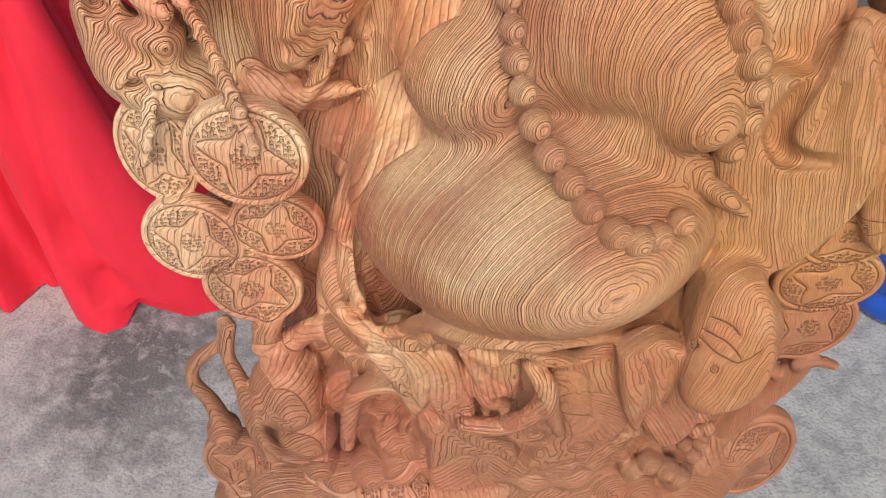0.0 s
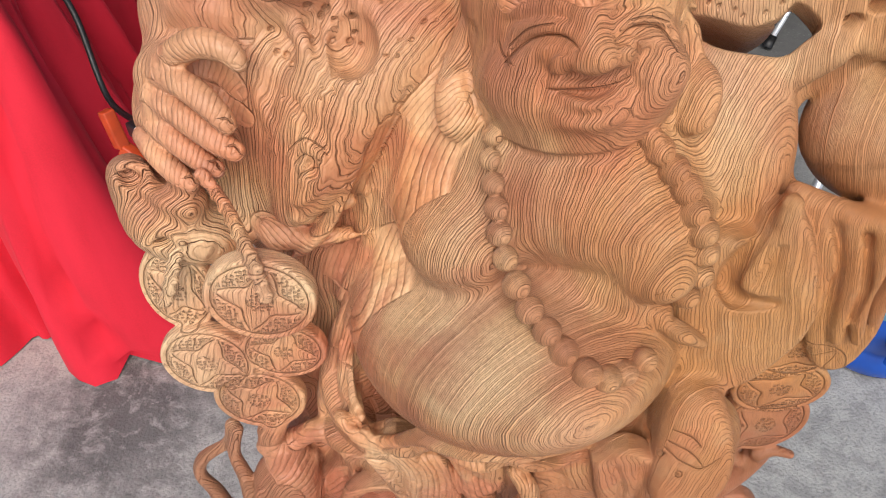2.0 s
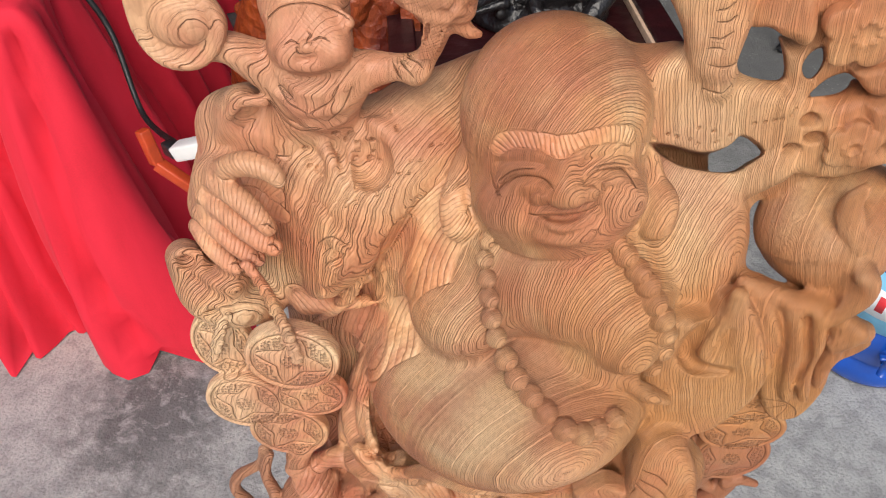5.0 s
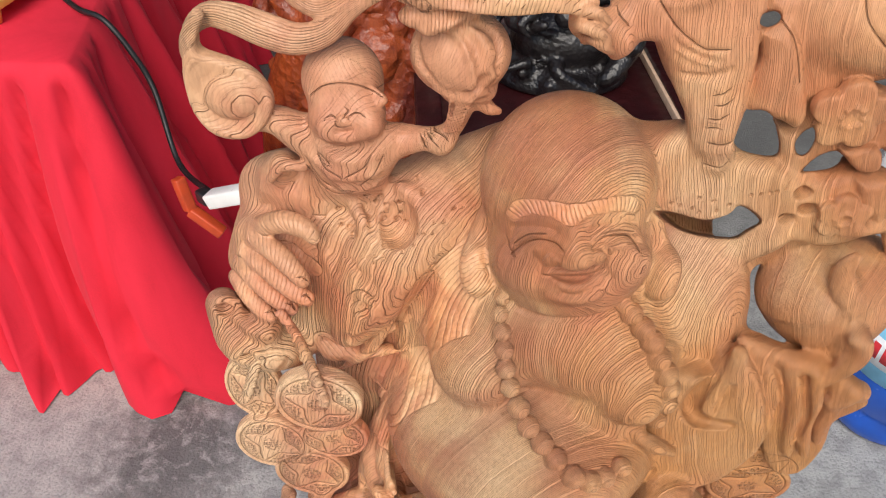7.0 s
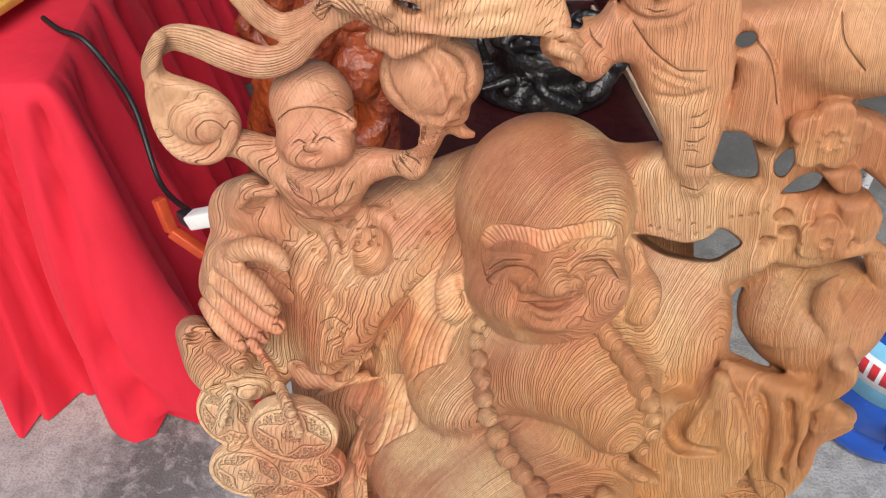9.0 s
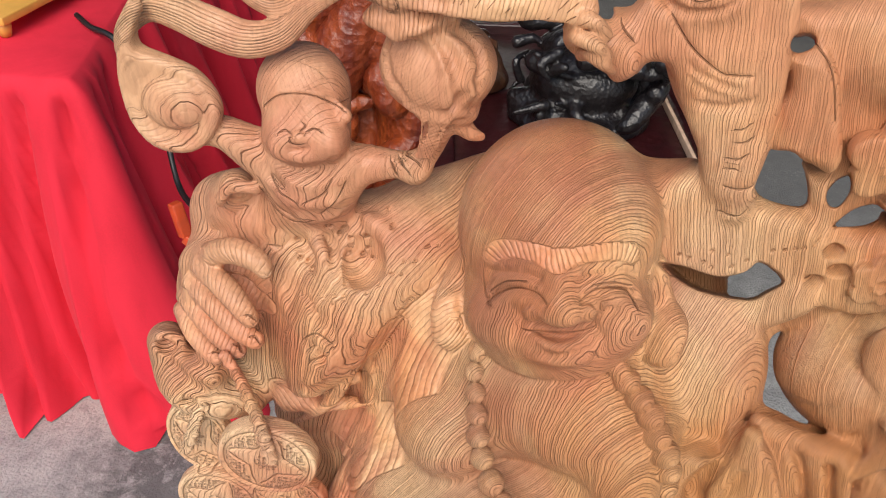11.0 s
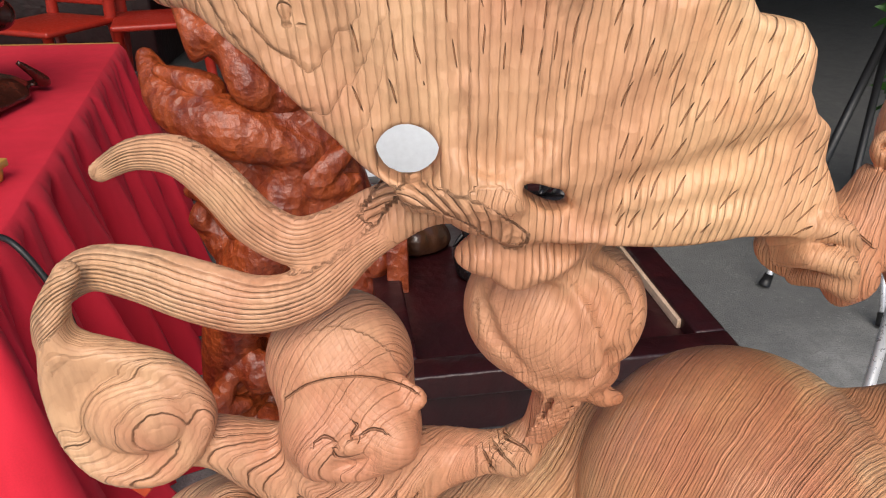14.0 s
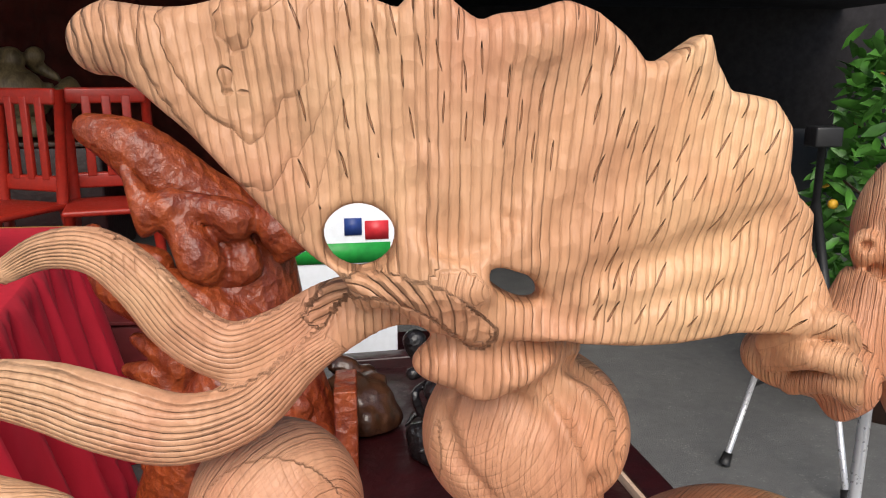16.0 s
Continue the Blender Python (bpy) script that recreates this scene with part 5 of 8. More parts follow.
    tube(((-0.053, 0.377, 0.866, 0.006), (-0.033, 0.363, 0.85, 0.0081), (-0.012, 0.351, 0.861, 0.0059), (0.008, 0.34, 0.894, 0.0074), (0.026, 0.333, 0.888, 0.0055), (0.045, 0.329, 0.882, 0.0074), (0.063, 0.329, 0.889, 0.0055), (0.082, 0.333, 0.877, 0.0074), (0.103, 0.34, 0.867, 0.0057), (0.123, 0.351, 0.869, 0.0077), (0.147, 0.363, 0.852, 0.006), (0.172, 0.377, 0.843, 0.0083)), k=0.005)
    tube(((-0.066, 0.395, 0.899, 0.0087), (-0.063, 0.385, 0.875, 0.0105), (-0.043, 0.37, 0.855, 0.0105), (-0.017, 0.36, 0.88, 0.0085), (-0.006, 0.355, 0.868, 0.0078), (-0.023, 0.36, 0.829, 0.0082)), k=0.006)
    tube(((-0.101, 0.385, 0.83, 0.0085), (-0.077, 0.38, 0.849, 0.0099), (-0.049, 0.37, 0.836, 0.0108), (-0.023, 0.362, 0.833, 0.0099), (-0.008, 0.36, 0.801, 0.0085)), k=0.006)
    tube(((-0.021, 0.355, 0.886, 0.0038), (-0.004, 0.35, 0.874, 0.005), (-0.006, 0.35, 0.843, 0.0056), (-0.016, 0.355, 0.808, 0.005)), k=0.004)
    tube(((0.006, 0.36, 0.849, 0.0072), (0.01, 0.355, 0.816, 0.0083), (0, 0.36, 0.764, 0.0071)), k=0.005)
    tube(((0.033, 0.35, 0.856, 0.0063), (0.038, 0.345, 0.823, 0.0073), (0.056, 0.345, 0.802, 0.0058)), k=0.005)
    tube(((0.026, 0.335, 0.793, 0.0063), (0.051, 0.335, 0.791, 0.0075), (0.074, 0.33, 0.814, 0.0077), (0.082, 0.325, 0.852, 0.0069), (0.072, 0.33, 0.871, 0.0045)), k=0.003)
    tube(((0.068, 0.328, 0.873, 0.0045), (0.08, 0.322, 0.856, 0.0068), (0.087, 0.325, 0.825, 0.0067), (0.098, 0.335, 0.784, 0.0051)), k=0.003)
    blob((0.113, 0.4, 0.747), (0.0427, 0.0214, 0.0384), k=0.01)
    blob((0.042, 0.4, 0.746), (0.0428, 0.0214, 0.0385), k=0.01)
    blob((-0.026, 0.385, 0.803), (0.0417, 0.0229, 0.0375), k=0.02)
    blob((0.014, 0.385, 0.766), (0.0435, 0.0239, 0.0391), k=0.02)
    blob((0.062, 0.385, 0.79), (0.0423, 0.0232, 0.038), k=0.02)
    blob((-0.055, 0.385, 0.766), (0.0321, 0.0176, 0.0288), k=0.02)
    blob((0.048, 0.385, 0.7), (0.0442, 0.0243, 0.0398), k=0.02)
    blob((0.105, 0.385, 0.719), (0.0433, 0.0238, 0.039), k=0.02)
    blob((-0.021, 0.385, 0.708), (0.039, 0.0215, 0.0351), k=0.02)
    flow(((-0.062, 0.385, 0.925, 0.0151), (-0.0577, 0.3817, 0.8843, 0.0175), (-0.0312, 0.3469, 0.8893, 0.0158), (-0.0049, 0.3407, 0.8855, 0.0136)), 4, 0.6)
    flow(((-0.0205, 0.3569, 0.8893, 0.0094), (0.0018, 0.3559, 0.8544, 0.0158), (0.0096, 0.3471, 0.8127, 0.0191)), 4, 0.6)
    flow(((0.032, 0.3278, 0.8903, 0.0136), (0.0419, 0.3407, 0.829, 0.0142), (0.0589, 0.3329, 0.8055, 0.0106)), 3, 0.6)
    flow(((0.0263, 0.3317, 0.7981, 0.009), (0.051, 0.3305, 0.7981, 0.0099), (0.0732, 0.3233, 0.8238, 0.0095), (0.08, 0.317, 0.8629, 0.009), (0.0711, 0.3259, 0.8766, 0.0059)), 3, 0.7)
    flow(((0.093, 0.37, 0.824, 0.0251), (0.1035, 0.3533, 0.7903, 0.0269)), 4, 0.4)
    flow(((-0.0988, 0.3771, 0.8397, 0.0126), (-0.0634, 0.3707, 0.8543, 0.0139), (-0.0257, 0.3508, 0.8542, 0.0139)), 3, 0.5)
    flow(((-0.1093, 0.4073, 0.6429, 0.0169), (-0.0641, 0.3804, 0.6443, 0.0176), (-0.0108, 0.3632, 0.6802, 0.0175), (0.0367, 0.3508, 0.7292, 0.0169)), 4, 0.55)
    flow(((0.0413, 0.3508, 0.7294, 0.0169), (0.0807, 0.3521, 0.692, 0.0176), (0.1275, 0.3531, 0.7001, 0.0174), (0.1559, 0.3557, 0.7316, 0.0167)), 5, 0.55)
    flow(((-0.0717, 0.3681, 0.7662, 0.0158), (-0.051, 0.3632, 0.7963, 0.0154), (-0.024, 0.3545, 0.8089, 0.0154), (0.0008, 0.3507, 0.7777, 0.016)), 4, 0.55)
    flow(((0.104, 0.38, 0.811, 0.0147), (0.1277, 0.3582, 0.8056, 0.0153), (0.1557, 0.3559, 0.7873, 0.0157), (0.1826, 0.3607, 0.7408, 0.0164)), 5, 0.55)
    flow(((0.1547, 0.3534, 0.8593, 0.0144), (0.1955, 0.3707, 0.7961, 0.0151), (0.2337, 0.3833, 0.7398, 0.0158)), 4, 0.55)
    flow(((0.1761, 0.3575, 0.8906, 0.0137), (0.2173, 0.3817, 0.8567, 0.0138), (0.2462, 0.3809, 0.8254, 0.0143)), 4, 0.55)
    hatch(((-0.121, 0.375, 0.829, 0.0135), (-0.103, 0.375, 0.808, 0.0138), (-0.101, 0.375, 0.756, 0.0147), (-0.1088, 0.4021, 0.6416, 0.0158)), 0.0052, 0.8, 0.6)
    hatch(((-0.0639, 0.3708, 0.6361, 0.0168), (-0.0015, 0.3645, 0.6467, 0.0168), (0.0589, 0.3595, 0.6538, 0.0168)), 0.0052, 0.8, 0.6)
    hatch(((0.2456, 0.3865, 0.6731, 0.0156), (0.2795, 0.3991, 0.6718, 0.0153), (0.3074, 0.3945, 0.6409, 0.0159)), 0.0052, 0.8, 0.6)
    # small figure shape and stems beside the base
    blob((-0.113, 0.375, 0.786), (0.0275, 0.022, 0.0316), k=0.006)
    blob((-0.108, 0.375, 0.722), (0.0295, 0.0236, 0.0324), k=0.008)
    blob((-0.114, 0.38, 0.823), (0.0145, 0.0145, 0.0145), k=0.012)
    blob((-0.082, 0.41, 0.754), (0.0287, 0.0287, 0.0287), k=0.01)
    blob((-0.092, 0.415, 0.8), (0.0228, 0.0228, 0.0228), k=0.01)
    tube(((-0.133, 0.36, 0.792, 0.0043), (-0.135, 0.352, 0.758, 0.0053), (-0.124, 0.35, 0.728, 0.0055), (-0.103, 0.352, 0.712, 0.0047)), k=0.004)
    tube(((-0.151, 0.385, 0.848, 0.0058), (-0.159, 0.385, 0.824, 0.0047), (-0.183, 0.385, 0.801, 0.0057), (-0.191, 0.385, 0.775, 0.0055), (-0.182, 0.385, 0.744, 0.0071), (-0.179, 0.385, 0.697, 0.0109)), k=0.004)
    tube(((-0.146, 0.38, 0.849, 0.005), (-0.154, 0.38, 0.815, 0.0052), (-0.148, 0.375, 0.786, 0.0066), (-0.145, 0.37, 0.746, 0.0083), (-0.14, 0.375, 0.686, 0.0099)), k=0.004)
    tube(((-0.123, 0.38, 0.849, 0.0066), (-0.114, 0.38, 0.823, 0.0085), (-0.096, 0.385, 0.802, 0.0106)), k=0.006)
    blob((-0.18, 0.385, 0.706), (0.0147, 0.0147, 0.0147), k=0.006)
    coin((-0.18, 0.4, 0.629), (0.037, 0.049), 0.014, k=0.006)
    blob((-0.143, 0.39, 0.61), (0.0325, 0.0325, 0.0325), k=0.01)
    blob((-0.187, 0.4, 0.558), (0.0344, 0.0344, 0.0344), k=0.01)
    # robe between chest and sack, with its border
    tube(((0.017, 0.42, 1.143, 0.0213), (0.002, 0.43, 1.084, 0.0273), (-0.024, 0.44, 1.021, 0.0299), (-0.051, 0.445, 0.944, 0.0281), (-0.072, 0.445, 0.859, 0.0256), (-0.079, 0.44, 0.764, 0.0335)), k=0.015)
    tube(((0.028, 0.405, 1.141, 0.0083), (0.008, 0.4, 1.123, 0.0078), (-0.003, 0.398, 1.097, 0.0073), (-0.009, 0.402, 1.052, 0.0086), (-0.027, 0.403, 1.004, 0.0083), (-0.051, 0.402, 0.96, 0.0079), (-0.066, 0.4, 0.912, 0.0083), (-0.073, 0.395, 0.853, 0.0098), (-0.056, 0.385, 0.814, 0.0101)), k=0.006)
    tube(((0, 0.395, 1.048, 0.0039), (-0.014, 0.395, 1.025, 0.0048), (-0.031, 0.392, 1.001, 0.0054), (-0.048, 0.39, 0.961, 0.0056), (-0.056, 0.385, 0.909, 0.0059), (-0.047, 0.378, 0.862, 0.0067), (-0.019, 0.365, 0.847, 0.0067)), k=0.004)
    tube(((-0.008, 0.4, 1.109, 0.0032), (-0.023, 0.408, 1.057, 0.0035), (-0.035, 0.41, 1.021, 0.0037), (-0.055, 0.41, 0.971, 0.0039)), k=0.004)
    tube(((-0.018, 0.41, 1.133, 0.0042), (-0.028, 0.415, 1.092, 0.0053), (-0.045, 0.42, 1.057, 0.0056)), k=0.006)
    tube(((-0.068, 0.405, 1.049, 0.0039), (-0.048, 0.402, 1.063, 0.0046), (-0.028, 0.405, 1.07, 0.0038)), k=0.005)
    tube(((-0.093, 0.4, 1.032, 0.004), (-0.062, 0.402, 1.035, 0.0056), (-0.03, 0.408, 1.038, 0.004)), k=0.005)
    flow(((0.0268, 0.3931, 1.1542, 0.0138), (0.0066, 0.3894, 1.1272, 0.0178), (-0.008, 0.3768, 1.0866, 0.0211), (-0.0305, 0.3939, 1.0144, 0.0206), (-0.0521, 0.3883, 0.9632, 0.0177), (-0.064, 0.3815, 0.8906, 0.0192), (-0.049, 0.38, 0.832, 0.0197)), 6, 0.5)
    flow(((-0.011, 0.4034, 1.1293, 0.0106), (-0.0277, 0.4007, 1.0744, 0.0131), (-0.0543, 0.4098, 0.9841, 0.0145)), 4, 0.4)
    flow(((-0.099, 0.4, 1.049, 0.0117), (-0.0642, 0.4232, 1.0282, 0.0156), (-0.0203, 0.3957, 1.066, 0.0117)), 4, 0.5)
    tube(((-0.03, 0.425, 0.967, 0.0188), (-0.05, 0.42, 0.9, 0.021), (-0.05, 0.41, 0.839, 0.0222), (-0.021, 0.395, 0.802, 0.0196)), k=0.012)
    # sack over the shoulder and the curled leaf
    tube(((0.021, 0.455, 1.175, 0.0338), (-0.016, 0.432, 1.164, 0.0391), (-0.043, 0.414, 1.134, 0.0368), (-0.06, 0.404, 1.101, 0.03), (-0.07, 0.396, 1.079, 0.0186), (-0.077, 0.392, 1.066, 0.0106)), k=0.006)
    tube(((-0.092, 0.43, 1.153, 0.0316), (-0.091, 0.43, 1.109, 0.0337), (-0.097, 0.435, 1.043, 0.0329)), k=0.02)
    blob((-0.072, 0.435, 1.174), (0.0327, 0.0147, 0.0327), k=0.02)
    tube(((-0.031, 0.412, 1.195, 0.0051), (-0.019, 0.408, 1.189, 0.0045), (-0.016, 0.402, 1.176, 0.0046), (-0.023, 0.398, 1.159, 0.0047), (-0.037, 0.396, 1.149, 0.0047), (-0.049, 0.398, 1.154, 0.004)), k=0.004)
    dent((-0.0339, 0.3945, 1.1774), (0.0144, 0.0158, 0.0189), k=0.003)
    tube(((-0.064, 0.404, 1.179, 0.0042), (-0.059, 0.4, 1.173, 0.0049), (-0.059, 0.397, 1.162, 0.0046), (-0.064, 0.397, 1.151, 0.0034)), k=0.004)
    crease(((-0.0527, 0.408, 1.1792, 0.0016), (-0.0511, 0.3971, 1.171, 0.0026), (-0.0485, 0.3895, 1.1637, 0.002)), k=0.003)
    ridge(((-0.079, 0.4052, 1.1693, 0.0019), (-0.0874, 0.3982, 1.1501, 0.0026), (-0.0825, 0.3909, 1.1303, 0.002)), k=0.006, up=0.5)
    ridge(((-0.0489, 0.3832, 1.1531, 0.0019), (-0.0634, 0.3832, 1.1407, 0.003), (-0.0799, 0.3845, 1.1178, 0.0024)), k=0.006, up=0.5)
    crease(((-0.0701, 0.392, 1.1486, 0.0008), (-0.0634, 0.3809, 1.1383, 0.0013), (-0.0706, 0.3789, 1.1181, 0.0009)), k=0.003)
    crease(((-0.0636, 0.3859, 1.1474, 0.0008), (-0.0583, 0.3784, 1.1334, 0.0013), (-0.0659, 0.376, 1.1142, 0.0009)), k=0.003)
    crease(((-0.0573, 0.3809, 1.1454, 0.0008), (-0.0532, 0.3759, 1.1286, 0.0013), (-0.0615, 0.3745, 1.1091, 0.0009)), k=0.003)
    crease(((-0.0518, 0.3797, 1.1406, 0.0008), (-0.0485, 0.3756, 1.1217, 0.0014), (-0.0574, 0.3744, 1.1026, 0.0009)), k=0.003)
    ridge(((-0.0593, 0.3781, 1.1276, 0.003), (-0.0534, 0.3744, 1.1151, 0.0044), (-0.0587, 0.3744, 1.0964, 0.0045), (-0.0688, 0.3758, 1.0853, 0.0032)), k=0.005, up=0.35)
    dent((-0.0597, 0.3745, 1.1105), (0.0031, 0.0025, 0.0058), k=0.005)
    # cuff, hand and fingers
    blob((-0.142, 0.425, 1.108), (0.0297, 0.0148, 0.0326), k=0.015)
    blob((-0.128, 0.435, 1.166), (0.0243, 0.0121, 0.0243), k=0.015)
    blob((-0.107, 0.43, 1.122), (0.0294, 0.0147, 0.0294), k=0.015)
    blob((-0.135, 0.41, 1.101), (0.0183, 0.0092, 0.0183), k=0.012)
    tube(((-0.117, 0.435, 1.189, 0.0121), (-0.137, 0.44, 1.162, 0.014), (-0.15, 0.43, 1.14, 0.0136), (-0.153, 0.42, 1.116, 0.0124)), k=0.012)
    blob((-0.125, 0.432, 1.179), (0.0271, 0.0114, 0.0271), k=0.015)
    blob((-0.097, 0.432, 1.183), (0.0269, 0.0113, 0.0269), k=0.015)
    blob((-0.112, 0.425, 1.162), (0.0206, 0.0093, 0.0206), k=0.015)
    ridge(((-0.1199, 0.4207, 1.2005, 0.0028), (-0.1263, 0.4158, 1.1852, 0.0041), (-0.1434, 0.4197, 1.1681, 0.0042), (-0.1519, 0.4171, 1.1468, 0.003)), k=0.005, up=0.35)
    ridge(((-0.1372, 0.4158, 1.1679, 0.0029), (-0.1205, 0.4121, 1.1731, 0.0041), (-0.1011, 0.4115, 1.1804, 0.0035), (-0.0882, 0.4096, 1.178, 0.0026)), k=0.005, up=0.35)
    ridge(((-0.1177, 0.4157, 1.1908, 0.0028), (-0.1038, 0.4147, 1.1867, 0.0041), (-0.0873, 0.4165, 1.1905, 0.0037), (-0.0782, 0.4157, 1.1855, 0.0025)), k=0.005, up=0.35)
    ridge(((-0.1096, 0.4206, 1.2042, 0.0028), (-0.1042, 0.4169, 1.1956, 0.0037), (-0.0899, 0.4196, 1.1978, 0.0031)), k=0.005, up=0.35)
    crease(((-0.1317, 0.4132, 1.1754, 0.001), (-0.1175, 0.4133, 1.1811, 0.0016), (-0.1032, 0.4096, 1.1846, 0.0009)), k=0.004)
    crease(((-0.115, 0.4181, 1.1984, 0.0009), (-0.1109, 0.4133, 1.1904, 0.0016), (-0.1179, 0.4134, 1.1792, 0.001)), k=0.004)
    blob((-0.137, 0.408, 1.145), (0.0213, 0.0117, 0.0234), k=0.012)
    blob((-0.13, 0.398, 1.129), (0.0194, 0.0097, 0.0194), k=0.012)
    blob((-0.13, 0.396, 1.126), (0.0229, 0.0092, 0.0217), k=0.008)
    tube(((-0.139, 0.4, 1.155, 0.0073), (-0.12, 0.384, 1.156, 0.0078), (-0.106, 0.374, 1.149, 0.0071), (-0.1, 0.371, 1.142, 0.0059)), k=0.0016)
    groove(((-0.1015, 0.367, 1.1485, 0.0006), (-0.0981, 0.3683, 1.1474, 0.0006), (-0.0958, 0.3671, 1.1444, 0.0006)))
    hatch(((-0.1354, 0.3901, 1.1619, 0.0079), (-0.1175, 0.3769, 1.1609, 0.0084), (-0.1041, 0.3686, 1.1529, 0.0077), (-0.0987, 0.3666, 1.1455, 0.0063)), 0.0033, 0.5, 0.35)
    tube(((-0.147, 0.4, 1.142, 0.0075), (-0.125, 0.382, 1.139, 0.008), (-0.108, 0.372, 1.131, 0.0073), (-0.098, 0.369, 1.126, 0.006)), k=0.0016)
    groove(((-0.0996, 0.3657, 1.132, 0.0006), (-0.0961, 0.367, 1.1309, 0.0006), (-0.0939, 0.3659, 1.1275, 0.0007)))
    hatch(((-0.1438, 0.3926, 1.1479, 0.0081), (-0.1223, 0.376, 1.1442, 0.0086), (-0.1061, 0.3671, 1.1355, 0.0078), (-0.0966, 0.3646, 1.1295, 0.0064)), 0.0033, 0.5, 0.35)
    tube(((-0.154, 0.402, 1.127, 0.0073), (-0.136, 0.385, 1.124, 0.0075), (-0.122, 0.376, 1.117, 0.0068), (-0.112, 0.373, 1.111, 0.0055)), k=0.0016)
    groove(((-0.1134, 0.3697, 1.1179, 0.0007), (-0.1102, 0.3719, 1.116, 0.0007), (-0.1079, 0.3707, 1.1125, 0.0007)))
    hatch(((-0.149, 0.3909, 1.1354, 0.0079), (-0.1335, 0.3783, 1.1292, 0.0081), (-0.1203, 0.3711, 1.1217, 0.0073), (-0.1106, 0.3694, 1.1146, 0.0059)), 0.0033, 0.5, 0.35)
    tube(((-0.16, 0.404, 1.112, 0.0068), (-0.148, 0.39, 1.106, 0.0071), (-0.137, 0.382, 1.1, 0.0063), (-0.13, 0.379, 1.097, 0.0049)), k=0.0016)
    groove(((-0.1323, 0.377, 1.1022, 0.0007), (-0.1283, 0.3775, 1.1017, 0.0007), (-0.1261, 0.3765, 1.0979, 0.0007)))
    hatch(((-0.1572, 0.3978, 1.1166, 0.0073), (-0.1459, 0.3849, 1.1106, 0.0076), (-0.1353, 0.377, 1.1042, 0.0068), (-0.1291, 0.3758, 1.0995, 0.0053)), 0.0033, 0.5, 0.35)
    tube(((-0.135, 0.402, 1.163, 0.0079), (-0.113, 0.39, 1.179, 0.0082), (-0.097, 0.385, 1.178, 0.0072), (-0.091, 0.383, 1.172, 0.0054)), k=0.005)
    hatch(((-0.1305, 0.3897, 1.1718, 0.0077), (-0.1107, 0.3825, 1.1843, 0.008), (-0.0959, 0.3796, 1.1819, 0.007), (-0.09, 0.3783, 1.1754, 0.0052)), 0.0035, 0.6, 0.35)
    # gnarled root head with a braided cord
    tube(((-0.176, 0.402, 1.083, 0.0134), (-0.168, 0.396, 1.074, 0.0179), (-0.157, 0.392, 1.058, 0.0235), (-0.141, 0.396, 1.046, 0.0225), (-0.126, 0.405, 1.032, 0.016)), k=0.008)
    blob((-0.171, 0.392, 1.093), (0.0123, 0.0123, 0.0123), k=0.008)
    blob((-0.139, 0.385, 1.079), (0.0131, 0.0131, 0.0131), k=0.012)
    dent((-0.1631, 0.383, 1.0949), (0.0057, 0.0057, 0.0041), k=0.004)
    dent((-0.1532, 0.3682, 1.0589), (0.0071, 0.0086, 0.0046), k=0.004)
    dent((-0.1711, 0.3831, 1.1006), (0.0027, 0.0027, 0.0027), k=0.004)
    ridge(((-0.1695, 0.387, 1.1041, 0.0024), (-0.1607, 0.3903, 1.0979, 0.003), (-0.1543, 0.387, 1.0873, 0.0027)), k=0.004, up=0.1)
    ridge(((-0.1641, 0.3694, 1.0587, 0.0025), (-0.1515, 0.3708, 1.0676, 0.0032), (-0.1429, 0.3719, 1.0586, 0.0025)), k=0.004, up=0.1)
    ridge(((-0.1591, 0.3846, 1.0871, 0.0027), (-0.1468, 0.3746, 1.0842, 0.0034), (-0.1332, 0.3733, 1.0805, 0.0028)), k=0.006, up=0.2)
    cord(((-0.117, 0.364, 1.115, 0.0034), (-0.107, 0.358, 1.1, 0.0037), (-0.101, 0.356, 1.078, 0.0042), (-0.095, 0.352, 1.056, 0.0043), (-0.092, 0.352, 1.03, 0.0041)))
    cord(((-0.147, 0.37, 1.05, 0.0037), (-0.153, 0.366, 1.032, 0.0042), (-0.161, 0.366, 1.011, 0.0039)))
    dent((-0.0574, 0.3757, 1.1107), (0.0035, 0.0035, 0.0083), k=0.003)
    groove(((-0.0706, 0.38, 1.1194, 0.001), (-0.0605, 0.3758, 1.1295, 0.001), (-0.0509, 0.3745, 1.124, 0.001)))
    groove(((-0.0684, 0.3771, 1.1118, 0.001), (-0.0619, 0.3769, 1.118, 0.001), (-0.0526, 0.3721, 1.1172, 0.001)))
    groove(((-0.0662, 0.3744, 1.104, 0.0011), (-0.0631, 0.377, 1.1068, 0.001), (-0.0549, 0.3721, 1.108, 0.001)))
    dent((-0.1671, 0.3845, 1.0974), (0.0048, 0.0058, 0.0055), k=0.004)
    ridge(((-0.1718, 0.3844, 1.1032, 0.0021), (-0.1646, 0.3884, 1.1043, 0.0027), (-0.1569, 0.3882, 1.0969, 0.0024), (-0.1607, 0.382, 1.0895, 0.0021)), k=0.003, up=0.2)
    # coins
    blob((-0.077, 0.445, 0.907), (0.0414, 0.0186, 0.0538), k=0.02)
    blob((-0.095, 0.44, 0.822), (0.0396, 0.0178, 0.0475), k=0.02)
    blob((-0.072, 0.43, 0.78), (0.0382, 0.0191, 0.0382), k=0.02)
    blob((-0.086, 0.43, 0.988), (0.0306, 0.0138, 0.0306), k=0.02)
    blob((-0.129, 0.425, 0.895), (0.0457, 0.0229, 0.0503), k=0.02)
    coin((-0.1585, 0.386, 1.0057), (0.0243, 0.0378), 0.012, k=0.002, turn=0.1)
